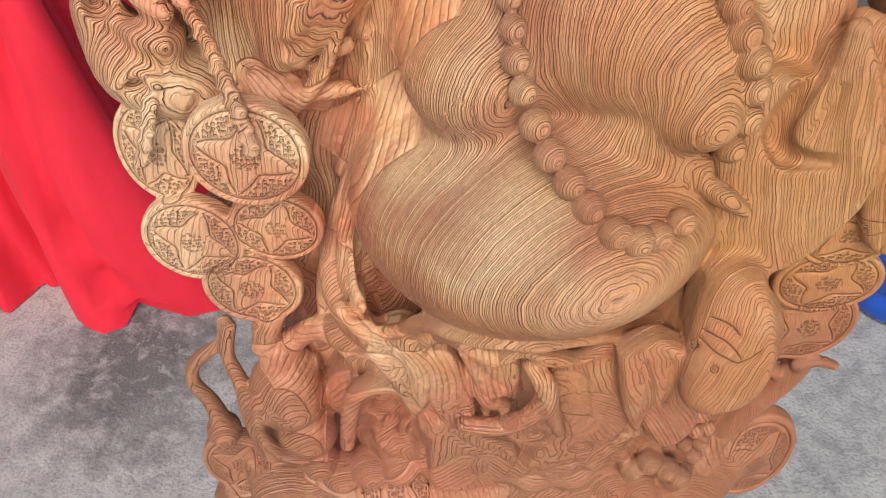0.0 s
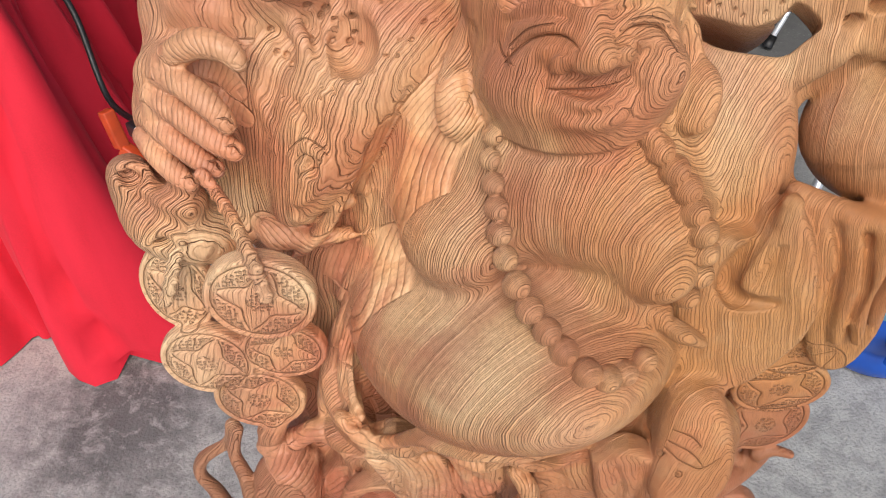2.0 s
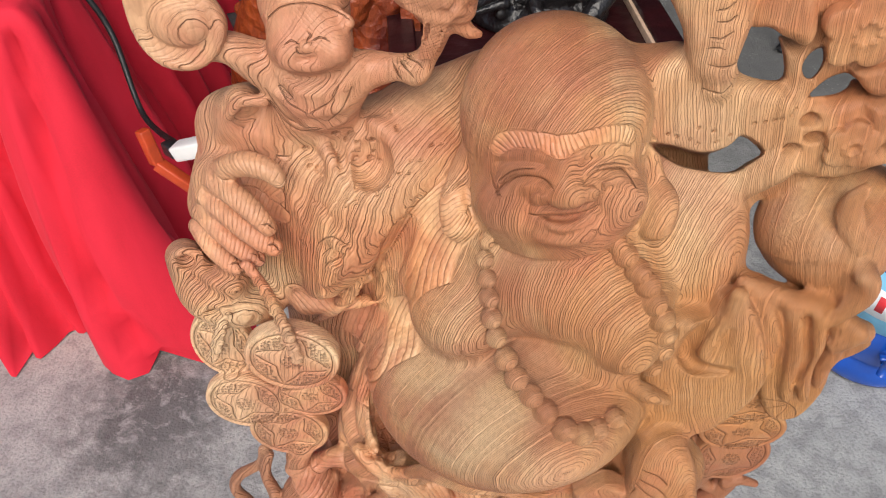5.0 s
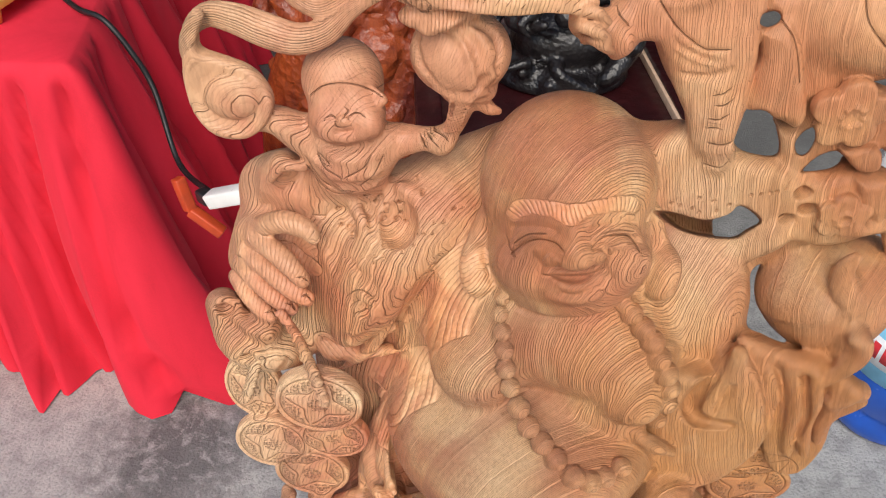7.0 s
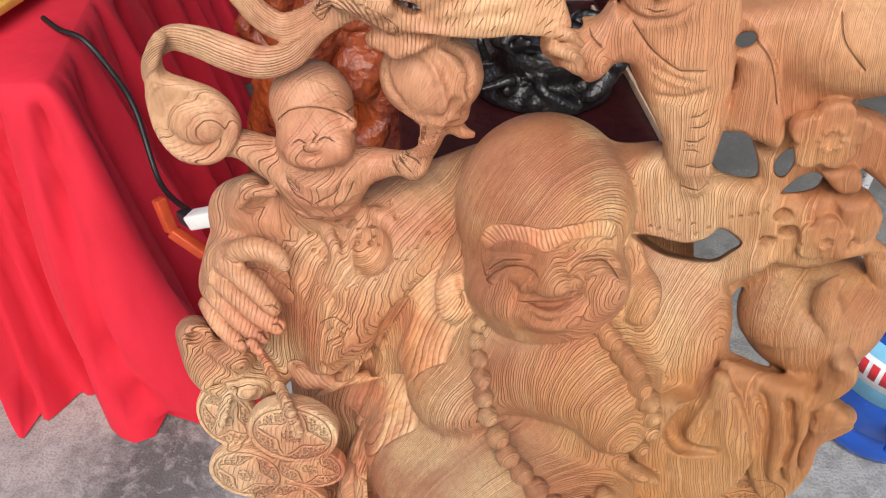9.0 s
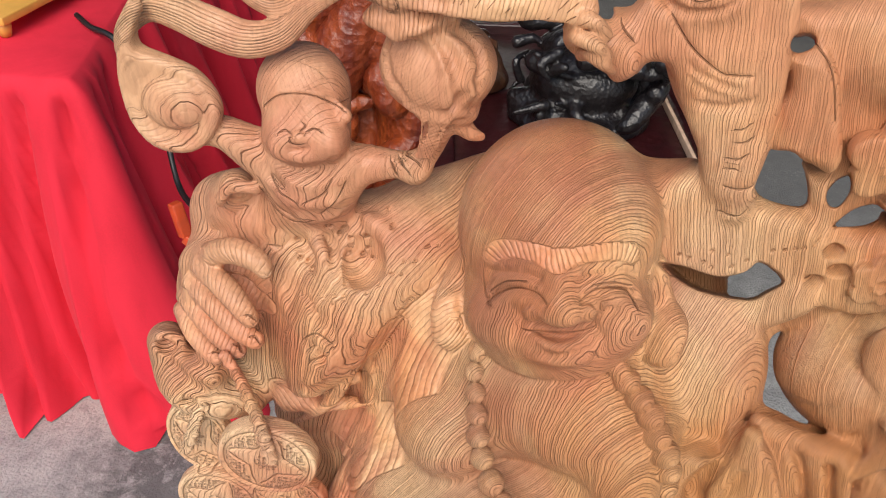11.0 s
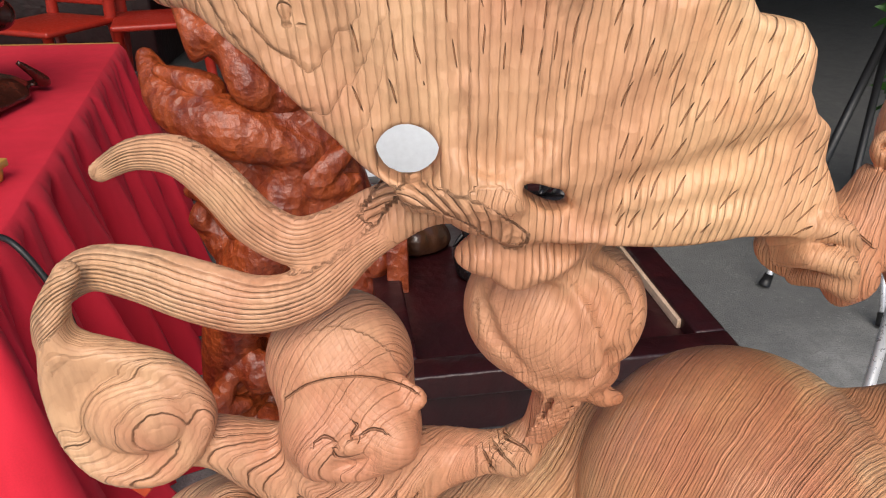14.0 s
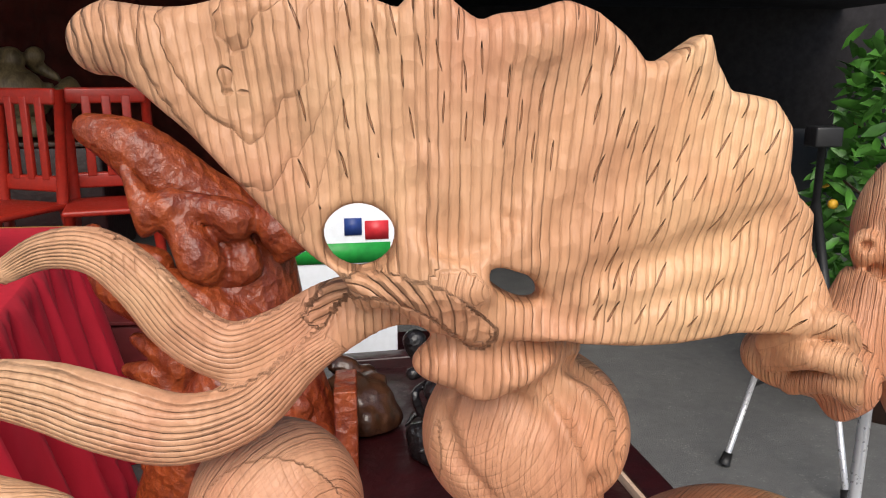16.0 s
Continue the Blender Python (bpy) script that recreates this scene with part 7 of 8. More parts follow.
    ridge(((0.0075, 0.3968, 1.3227, 0.0012), (0.0182, 0.3984, 1.3116, 0.0016), (0.022, 0.3924, 1.3011, 0.0018), (0.0225, 0.3939, 1.29, 0.0014)), k=0.003, up=0.4)
    crease(((0.0054, 0.3966, 1.3229, 0.0009), (0.014, 0.3961, 1.3139, 0.0014), (0.019, 0.3929, 1.3029, 0.0016), (0.0206, 0.3956, 1.2868, 0.001)), k=0.003)
    crease(((0.0149, 0.3973, 1.3265, 0.0009), (0.0273, 0.406, 1.3134, 0.0014), (0.0285, 0.4009, 1.304, 0.0014), (0.0239, 0.3933, 1.2924, 0.001)), k=0.003)
    ridge(((-0.0143, 0.3939, 1.3294, 0.0015), (-0.0095, 0.3985, 1.3217, 0.002), (-0.0037, 0.3878, 1.3266, 0.002), (0.0008, 0.3872, 1.3303, 0.0015)), k=0.003, up=0.4)
    crease(((-0.0136, 0.4035, 1.3201, 0.0008), (-0.0092, 0.3978, 1.3199, 0.0012), (0.0005, 0.396, 1.3226, 0.0008)), k=0.003)
    # second small figure, arm and fist at the fan
    tube(((0.128, 0.415, 1.325, 0.0123), (0.113, 0.41, 1.334, 0.0082), (0.102, 0.408, 1.328, 0.0077), (0.094, 0.405, 1.322, 0.0073)), k=0.01)
    tube(((0.076, 0.405, 1.324, 0.0063), (0.085, 0.4, 1.323, 0.0081), (0.095, 0.4, 1.317, 0.0077)), k=0.008)
    blob((0.083, 0.402, 1.323), (0.0117, 0.0074, 0.0085), k=0.008)
    tube(((0.071, 0.396, 1.33, 0.0035), (0.073, 0.384, 1.339, 0.0038), (0.08, 0.38, 1.34, 0.0037), (0.087, 0.384, 1.333, 0.0032)), k=0.002)
    tube(((0.072, 0.394, 1.325, 0.0033), (0.074, 0.38, 1.332, 0.0038), (0.082, 0.378, 1.33, 0.0038), (0.089, 0.384, 1.323, 0.003)), k=0.002)
    tube(((0.078, 0.394, 1.318, 0.0031), (0.081, 0.382, 1.324, 0.0037), (0.087, 0.382, 1.32, 0.0034), (0.093, 0.388, 1.314, 0.0026)), k=0.002)
    tube(((0.098, 0.4, 1.322, 0.0062), (0.101, 0.398, 1.314, 0.0063), (0.098, 0.4, 1.308, 0.0049)), k=0.006)
    form.slab(((0.0918, 0.412, 1.3346), (0.101, 0.412, 1.3356), (0.1074, 0.412, 1.3458), (0.1167, 0.412, 1.3433), (0.151, 0.412, 1.3648), (0.1685, 0.412, 1.3656), (0.1797, 0.412, 1.3317), (0.1786, 0.412, 1.3213), (0.1828, 0.412, 1.294), (0.1804, 0.412, 1.2633), (0.1837, 0.412, 1.242), (0.1591, 0.412, 1.2383), (0.1497, 0.412, 1.2611), (0.1394, 0.412, 1.2792), (0.1346, 0.412, 1.2908), (0.1315, 0.412, 1.2993), (0.1248, 0.412, 1.309), (0.1191, 0.412, 1.3122), (0.112, 0.412, 1.3115), (0.1066, 0.412, 1.3045), (0.0971, 0.412, 1.3193)), 0.013, 0.004, 0.009)
    blob((0.1517, 0.42, 1.3118), (0.026, 0.019, 0.028), k=0.012)
    blob((0.1352, 0.418, 1.3550), (0.0246, 0.022, 0.0285), k=0.002)
    blob((0.1350, 0.4085, 1.3465), (0.0200, 0.0135, 0.0120), k=0.006)
    blob((0.1085, 0.413, 1.3521), (0.0042, 0.004, 0.006), k=0.0015)
    blob((0.153, 0.413, 1.3623), (0.0042, 0.004, 0.006), k=0.0015)
    tube(((0.1663, 0.412, 1.2834, 0.012), (0.171, 0.412, 1.2631, 0.014), (0.173, 0.412, 1.2459, 0.013), (0.1753, 0.412, 1.2314, 0.011)), k=0.008)
    # trunk of the bough, holes and blossoms
    form.slab(((0.0977, 0.422, 1.2392), (0.1201, 0.422, 1.2441), (0.1392, 0.422, 1.2447), (0.159, 0.422, 1.2459), (0.1882, 0.422, 1.2311), (0.2188, 0.422, 1.2257), (0.2378, 0.422, 1.2141), (0.2507, 0.422, 1.217), (0.2724, 0.422, 1.2225), (0.299, 0.422, 1.214), (0.3078, 0.422, 1.1971), (0.3017, 0.422, 1.1789), (0.2878, 0.422, 1.165), (0.2605, 0.422, 1.1584), (0.2232, 0.422, 1.1717), (0.2062, 0.422, 1.1816), (0.1993, 0.422, 1.176), (0.1837, 0.422, 1.1714), (0.1555, 0.422, 1.1769), (0.1293, 0.422, 1.185), (0.1031, 0.422, 1.1967)), 0.016, 0.006, 0.01)
    form.slab(((0.1808, 0.414, 1.3189), (0.1915, 0.414, 1.326), (0.2048, 0.414, 1.3123), (0.2134, 0.414, 1.2917), (0.2221, 0.414, 1.2668), (0.2181, 0.414, 1.2571), (0.2066, 0.414, 1.2621), (0.1857, 0.414, 1.2683), (0.1838, 0.414, 1.2869), (0.1851, 0.414, 1.3024)), 0.013, 0.003, 0.009)
    form.slab(((0.179, 0.428, 1.3394), (0.2674, 0.428, 1.3419), (0.282, 0.428, 1.3043), (0.2709, 0.428, 1.2962), (0.2624, 0.428, 1.29), (0.2485, 0.428, 1.2775), (0.2352, 0.428, 1.2729), (0.22, 0.428, 1.2745), (0.2073, 0.428, 1.3058), (0.1853, 0.428, 1.3219)), 0.016, 0.006, 0.01)
    form.slab(((0.2179, 0.426, 1.2796), (0.2425, 0.426, 1.2824), (0.2742, 0.426, 1.2753), (0.2979, 0.426, 1.2614), (0.3162, 0.426, 1.2143), (0.2826, 0.426, 1.2365), (0.2593, 0.426, 1.2311), (0.2495, 0.426, 1.2249), (0.2457, 0.426, 1.2116), (0.2299, 0.426, 1.211), (0.2214, 0.426, 1.2203), (0.212, 0.426, 1.2475), (0.2227, 0.426, 1.2501), (0.2261, 0.426, 1.2611)), 0.013, 0.006, 0.008)
    tube(((0.2183, 0.43, 1.3292, 0.02), (0.2411, 0.43, 1.3227, 0.034), (0.263, 0.43, 1.3196, 0.034), (0.279, 0.43, 1.3274, 0.03)), k=0.008)
    form.slab(((0.2513, 0.412, 1.241), (0.2737, 0.412, 1.244), (0.2806, 0.412, 1.2284), (0.2678, 0.412, 1.2256)), 0.008, 0.003, 0.005)
    form.slab(((0.2681, 0.41, 1.22), (0.2915, 0.41, 1.2216), (0.2999, 0.41, 1.2056), (0.2941, 0.41, 1.1874), (0.2759, 0.41, 1.1998)), 0.01, 0.003, 0.007)
    flower((0.2459, 0.405, 1.2697), 0.0238)
    flower((0.2667, 0.404, 1.1927), 0.0179)
    carve_blob((0.2383, 0.406, 1.2062), (0.0065, 0.012, 0.0045), k=0.003)
    carve_blob((0.2448, 0.406, 1.1941), (0.0065, 0.012, 0.0045), k=0.003)
    carve_blob((0.2327, 0.406, 1.1847), (0.0065, 0.012, 0.0045), k=0.003)
    dot((0.159, 0.408, 1.1936), 0.0015)
    dot((0.1679, 0.408, 1.1915), 0.0015)
    dot((0.171, 0.408, 1.2001), 0.0015)
    dot((0.1811, 0.408, 1.1983), 0.0015)
    dot((0.1532, 0.408, 1.1952), 0.0015)
    dot((0.1921, 0.408, 1.1955), 0.0015)
    dot((0.2041, 0.408, 1.2046), 0.0015)
    dot((0.2107, 0.408, 1.2056), 0.0015)
    dot((0.2162, 0.408, 1.2068), 0.0015)
    dot((0.2202, 0.408, 1.2081), 0.0015)
    dot((0.226, 0.408, 1.2103), 0.0015)
    dot((0.2273, 0.408, 1.2139), 0.0015)
    dot((0.1731, 0.408, 1.1884), 0.0015)
    dot((0.1848, 0.408, 1.1901), 0.0015)
    groove(((0.1608, 0.402, 1.2827, 0.0009), (0.1649, 0.402, 1.2838, 0.0009), (0.1677, 0.402, 1.2869, 0.0009)))
    groove(((0.1632, 0.402, 1.2758, 0.0009), (0.1675, 0.402, 1.2765, 0.0009), (0.1703, 0.402, 1.2794, 0.0009)))
    groove(((0.1608, 0.402, 1.2665, 0.0009), (0.1662, 0.402, 1.2663, 0.0009), (0.1708, 0.402, 1.27, 0.0009)))
    groove(((0.1621, 0.402, 1.2603, 0.0009), (0.1675, 0.402, 1.2605, 0.0009)))
    groove(((0.1636, 0.402, 1.2493, 0.0009), (0.1721, 0.402, 1.2483, 0.0009), (0.1798, 0.402, 1.2507, 0.0009)))
    groove(((0.166, 0.402, 1.2298, 0.0009), (0.1767, 0.402, 1.2284, 0.0009), (0.1814, 0.402, 1.2326, 0.0009)))
    groove(((0.1876, 0.402, 1.328, 0.0009), (0.1993, 0.402, 1.316, 0.0009), (0.2094, 0.402, 1.2902, 0.0009)))
    groove(((0.2302, 0.402, 1.3445, 0.0009), (0.2333, 0.402, 1.3311, 0.0009), (0.2486, 0.402, 1.3157, 0.0009)))
    blob((0.1284, 0.396, 1.3566), (0.0048, 0.0042, 0.0048), k=0.003)
    blob((0.124, 0.3979, 1.3557), (0.0026, 0.0026, 0.0026), k=0.001)
    blob((0.132, 0.3961, 1.3576), (0.0026, 0.0026, 0.0026), k=0.001)
    crease(((0.1149, 0.405, 1.3537, 0.0007), (0.1163, 0.4036, 1.3557, 0.0012), (0.1184, 0.4019, 1.3571, 0.0013), (0.1207, 0.4001, 1.3572, 0.0007)), k=0.0015)
    crease(((0.13, 0.3969, 1.3602, 0.0007), (0.1321, 0.3967, 1.3612, 0.0012), (0.1347, 0.3966, 1.3614, 0.0013), (0.1383, 0.3967, 1.3608, 0.0007)), k=0.0015)
    crease(((0.1216, 0.3993, 1.3564, 0.0008), (0.121, 0.3993, 1.3546, 0.0012), (0.1226, 0.398, 1.3531, 0.001)), k=0.0015)
    crease(((0.1321, 0.3964, 1.3593, 0.0008), (0.1337, 0.3959, 1.3573, 0.0012), (0.1331, 0.3955, 1.3554, 0.001)), k=0.0015)
    crease(((0.1233, 0.3976, 1.353, 0.0008), (0.1265, 0.3962, 1.3528, 0.0013), (0.1307, 0.3955, 1.3542, 0.001)), k=0.0015)
    crease(((0.1214, 0.3978, 1.3482, 0.0012), (0.1248, 0.3963, 1.3495, 0.0017), (0.1296, 0.395, 1.3504, 0.0017), (0.1333, 0.3947, 1.3517, 0.0012)), k=0.0015)
    groove(((0.1237, 0.3966, 1.3474, 0.0007), (0.1275, 0.3953, 1.3467, 0.0007), (0.1313, 0.3945, 1.3479, 0.0007)))
    crease(((0.1125, 0.4072, 1.345, 0.0012), (0.1168, 0.4014, 1.3423, 0.002), (0.1233, 0.3984, 1.3405, 0.0026), (0.1303, 0.3962, 1.3411, 0.0028), (0.1372, 0.3951, 1.3428, 0.0026), (0.1428, 0.3954, 1.3461, 0.002), (0.147, 0.397, 1.3496, 0.0012)), k=0.002)
    groove(((0.1178, 0.3998, 1.3386, 0.0012), (0.125, 0.399, 1.3295, 0.0012), (0.1312, 0.3988, 1.3229, 0.0012), (0.1394, 0.3977, 1.3169, 0.0012), (0.1474, 0.397, 1.3124, 0.0012), (0.1533, 0.3969, 1.312, 0.0012), (0.1615, 0.3974, 1.312, 0.0012)))
    crease(((0.1286, 0.3988, 1.317, 0.0008), (0.1355, 0.3981, 1.3119, 0.0014), (0.1453, 0.3972, 1.3076, 0.0016), (0.1554, 0.3972, 1.305, 0.0014), (0.1601, 0.3975, 1.3052, 0.0008)), k=0.002)
    crease(((0.1316, 0.3993, 1.3084, 0.0008), (0.1383, 0.398, 1.3038, 0.0014), (0.1461, 0.3976, 1.3009, 0.0012), (0.1548, 0.3976, 1.2995, 0.0008)), k=0.002)
    crease(((0.1378, 0.3995, 1.2953, 0.001), (0.1457, 0.3982, 1.2943, 0.0022), (0.154, 0.3981, 1.2944, 0.0024), (0.1618, 0.3982, 1.2965, 0.0024), (0.1668, 0.3985, 1.2998, 0.0012)), k=0.003)
    dot((0.1077, 0.4092, 1.3533), 0.0018)
    dot((0.148, 0.4014, 1.3662), 0.0018)
    groove(((0.0952, 0.4051, 1.3326, 0.0009), (0.097, 0.3979, 1.3301, 0.0009), (0.1016, 0.3958, 1.3264, 0.0009)))
    # peach on its stalk
    blob((0.294, 0.425, 1.108), (0.054, 0.0405, 0.0497), k=0.002)
    tube(((0.285, 0.41, 1.11, 0.038), (0.296, 0.4, 1.084, 0.0193), (0.302, 0.396, 1.07, 0.0061)), k=0.02)
    tube(((0.338, 0.43, 1.127, 0.006), (0.35, 0.43, 1.105, 0.0087), (0.357, 0.43, 1.09, 0.0035)), k=0.006)
    tube(((0.217, 0.44, 1.127, 0.0173), (0.234, 0.435, 1.14, 0.0144), (0.253, 0.43, 1.158, 0.0123)), k=0.01)
    tube(((0.282, 0.4, 1.183, 0.0046), (0.306, 0.41, 1.181, 0.0054), (0.32, 0.41, 1.171, 0.0032)), k=0.006)
    crease(((0.2744, 0.385, 1.1765, 0.002), (0.2672, 0.385, 1.1602, 0.0045), (0.2698, 0.385, 1.1453, 0.005), (0.2798, 0.385, 1.1269, 0.0045), (0.2827, 0.385, 1.1073, 0.003), (0.2828, 0.385, 1.0884, 0.0015)), k=0.008)
    ridge(((0.2789, 0.385, 1.1695, 0.004), (0.2763, 0.385, 1.1547, 0.007), (0.284, 0.385, 1.1335, 0.007), (0.2874, 0.385, 1.1109, 0.004)), k=0.012, up=0.5)
    tube(((0.1999, 0.415, 1.1461, 0.012), (0.2122, 0.415, 1.1527, 0.013), (0.2265, 0.415, 1.1683, 0.016)), k=0.008)
    tube(((0.3057, 0.41, 1.1757, 0.004), (0.3166, 0.41, 1.1614, 0.007), (0.3221, 0.41, 1.1496, 0.005)), k=0.004)
    tube(((0.3233, 0.41, 1.134, 0.004), (0.3308, 0.41, 1.1214, 0.006), (0.3377, 0.41, 1.1111, 0.003)), k=0.004)
    form.slab(((0.19, 0.42, 1.2595), (0.2011, 0.42, 1.2609), (0.2112, 0.42, 1.2511), (0.2192, 0.42, 1.2294), (0.2062, 0.42, 1.2273), (0.1895, 0.42, 1.2336), (0.1886, 0.42, 1.2481)), 0.06, 0.002, 0.003, True, (0.4134, -0.6063))
    form.slab(((0.2354, 0.42, 1.2509), (0.2296, 0.42, 1.2463), (0.2271, 0.42, 1.2372), (0.2312, 0.42, 1.2293), (0.2369, 0.42, 1.2296), (0.2392, 0.42, 1.241)), 0.06, 0.002, 0.003, True, (0.4879, -0.6183))
    form.slab(((0.2369, 0.42, 1.215), (0.2447, 0.42, 1.228), (0.2562, 0.42, 1.233), (0.2609, 0.42, 1.2246), (0.2537, 0.42, 1.218)), 0.06, 0.002, 0.003, True, (0.5275, -0.6535))
    form.slab(((0.1826, 0.42, 1.3244), (0.1887, 0.42, 1.3269), (0.1938, 0.42, 1.3238), (0.1925, 0.42, 1.3193), (0.1872, 0.42, 1.3167), (0.1826, 0.42, 1.319)), 0.06, 0.002, 0.003, True, (0.3837, -0.4283))
    form.slab(((0.1489, 0.42, 1.1774), (0.1614, 0.42, 1.1768), (0.1833, 0.42, 1.1711), (0.1986, 0.42, 1.1768), (0.2052, 0.42, 1.1854), (0.2223, 0.42, 1.1733), (0.2164, 0.42, 1.1636), (0.2059, 0.42, 1.1549), (0.1755, 0.42, 1.1586), (0.1566, 0.42, 1.1692)), 0.06, 0.002, 0.003, True, (0.3826, -0.7754))
    # drilled dots
    dot((-0.0559, 0.4045, 1.1931), 0.0025)
    dot((-0.047, 0.4085, 1.1893), 0.0025)
    dot((-0.0499, 0.4083, 1.1856), 0.0022)
    dot((-0.0428, 0.4063, 1.1843), 0.0019)
    dot((-0.0326, 0.4084, 1.1854), 0.0025)
    dot((-0.0356, 0.4091, 1.1704), 0.0023)
    dot((-0.0426, 0.3994, 1.163), 0.0023)
    dot((-0.0447, 0.4032, 1.173), 0.0017)
    dot((-0.0774, 0.4094, 1.1772), 0.002)
    dot((-0.0748, 0.4034, 1.1671), 0.0017)
    dot((-0.0699, 0.4031, 1.1649), 0.002)
    dot((-0.0668, 0.3982, 1.1614), 0.002)
    dot((-0.0289, 0.4083, 1.1692), 0.0017)
    dot((-0.0166, 0.4082, 1.1951), 0.0019)
    dot((-0.0209, 0.4183, 1.1999), 0.0016)
    dot((-0.0204, 0.3931, 1.1718), 0.0017)
    dot((-0.0327, 0.4095, 1.1757), 0.0017)
    dot((-0.0553, 0.4011, 1.1744), 0.0017)
    dot((0.0275, 0.3371, 1.0615), 0.0011)
    dot((0.1452, 0.3283, 1.0522), 0.0009)
    dot((0.0261, 0.3394, 1.0529), 0.0011)
    dot((0.1518, 0.3438, 1.0292), 0.0009)
    dot((0.0221, 0.3433, 1.045), 0.0011)
    dot((0.1487, 0.342, 1.0293), 0.0009)
    dot((0.0172, 0.3445, 1.0448), 0.0011)
    dot((0.1454, 0.3416, 1.0305), 0.0009)
    dot((0.0139, 0.3421, 1.0527), 0.0011)
    dot((0.1376, 0.3294, 1.0488), 0.0009)
    dot((0.0138, 0.3384, 1.0632), 0.001)
    dot((0.1364, 0.3283, 1.0544), 0.0009)
    dot((0.0169, 0.337, 1.0695), 0.001)
    dot((0.1376, 0.3281, 1.0579), 0.0009)
    dot((0.0215, 0.3369, 1.0706), 0.001)
    dot((0.1398, 0.3269, 1.0599), 0.0009)
    dot((0.0257, 0.3358, 1.0688), 0.001)
    dot((0.1428, 0.327, 1.0578), 0.0009)
    dot((-0.072, 0.3921, 1.1458), 0.0011)
    dot((-0.0655, 0.3881, 1.1459), 0.0011)
    dot((-0.0641, 0.3857, 1.1448), 0.0011)
    dot((-0.0577, 0.3856, 1.1529), 0.0011)
    dot((-0.0563, 0.3831, 1.1523), 0.0011)
    dot((-0.0502, 0.3807, 1.152), 0.0011)
    dot((-0.0491, 0.3844, 1.1572), 0.0011)
    dot((-0.0433, 0.3833, 1.1561), 0.0011)
    dot((-0.0423, 0.3833, 1.1541), 0.0011)
    dot((-0.0365, 0.3865, 1.1605), 0.0011)
    dot((-0.0352, 0.3846, 1.1606), 0.0011)
    dot((-0.0294, 0.3844, 1.1596), 0.0011)
    dot((-0.0292, 0.3959, 1.1593), 0.0011)
    dot((-0.0226, 0.3876, 1.1656), 0.0011)
    dot((-0.0215, 0.3883, 1.1644), 0.0011)
    dot((-0.0158, 0.3918, 1.1717), 0.0011)
    dot((-0.0146, 0.392, 1.1712), 0.0011)
    dot((-0.009, 0.3932, 1.1703), 0.0011)
    dot((-0.0079, 0.3969, 1.1779), 0.0011)
    dot((-0.0022, 0.3983, 1.1773), 0.0011)
    dot((-0.0011, 0.3995, 1.1769), 0.0011)
    dot((0.0045, 0.4045, 1.1842), 0.0011)
    dot((0.0056, 0.4059, 1.1841), 0.0011)
    dot((0.0114, 0.4082, 1.1837), 0.0011)
    # drapery folds on the sleeves and robe
    crease(((-0.0034, 0.3945, 1.149, 0.001), (-0.0113, 0.3944, 1.1094, 0.0019), (-0.0266, 0.4007, 1.0585, 0.0012)), k=0.005)
    crease(((-0.0089, 0.3922, 1.1415, 0.001), (-0.0185, 0.3982, 1.0947, 0.0019), (-0.0331, 0.4044, 1.0429, 0.0012)), k=0.005)
    crease(((-0.0145, 0.3883, 1.135, 0.0011), (-0.026, 0.4021, 1.0792, 0.0019), (-0.04, 0.4092, 1.0254, 0.0012)), k=0.005)
    crease(((-0.0201, 0.3859, 1.1274, 0.0011), (-0.0333, 0.3996, 1.0691, 0.002), (-0.0471, 0.4119, 1.0094, 0.0012)), k=0.005)
    crease(((-0.0259, 0.3832, 1.1198, 0.0011), (-0.0426, 0.412, 1.0443, 0.002), (-0.0539, 0.412, 0.9957, 0.0013)), k=0.005)
    ridge(((-0.0406, 0.3849, 1.089, 0.0019), (-0.0596, 0.3995, 1.0544, 0.0028), (-0.0711, 0.3796, 1.0689, 0.002)), k=0.005, up=0.4)
    ridge(((-0.0445, 0.3871, 1.079, 0.002), (-0.0642, 0.4081, 1.0393, 0.0028), (-0.0789, 0.3992, 1.0404, 0.002)), k=0.005, up=0.4)
    ridge(((-0.048, 0.387, 1.0708, 0.002), (-0.0652, 0.3978, 1.043, 0.0028), (-0.0814, 0.3952, 1.0355, 0.002)), k=0.005, up=0.4)
    ridge(((-0.0519, 0.3883, 1.0612, 0.002), (-0.0675, 0.3945, 1.0396, 0.0028), (-0.09, 0.4157, 1.0044, 0.002)), k=0.005, up=0.4)
    ridge(((-0.0557, 0.3882, 1.0527, 0.002), (-0.0706, 0.3944, 1.0329, 0.0029), (-0.091, 0.405, 1.006, 0.0021)), k=0.005, up=0.4)
    ridge(((-0.0552, 0.3844, 0.9474, 0.0022), (-0.0542, 0.3782, 0.8954, 0.0033), (-0.0347, 0.3462, 0.8878, 0.0024)), k=0.004, up=0.4)
    ridge(((-0.0512, 0.3821, 0.9286, 0.0023), (-0.0474, 0.3691, 0.8929, 0.0033), (-0.031, 0.375, 0.833, 0.0024)), k=0.004, up=0.4)
    ridge(((-0.0495, 0.3957, 0.8859, 0.0023), (-0.0407, 0.3601, 0.8903, 0.0034), (-0.024, 0.375, 0.825, 0.0025)), k=0.004, up=0.4)
    ridge(((-0.045, 0.3932, 0.8643, 0.0024), (-0.039, 0.385, 0.833, 0.0035), (-0.0139, 0.3457, 0.8676, 0.0025)), k=0.004, up=0.4)
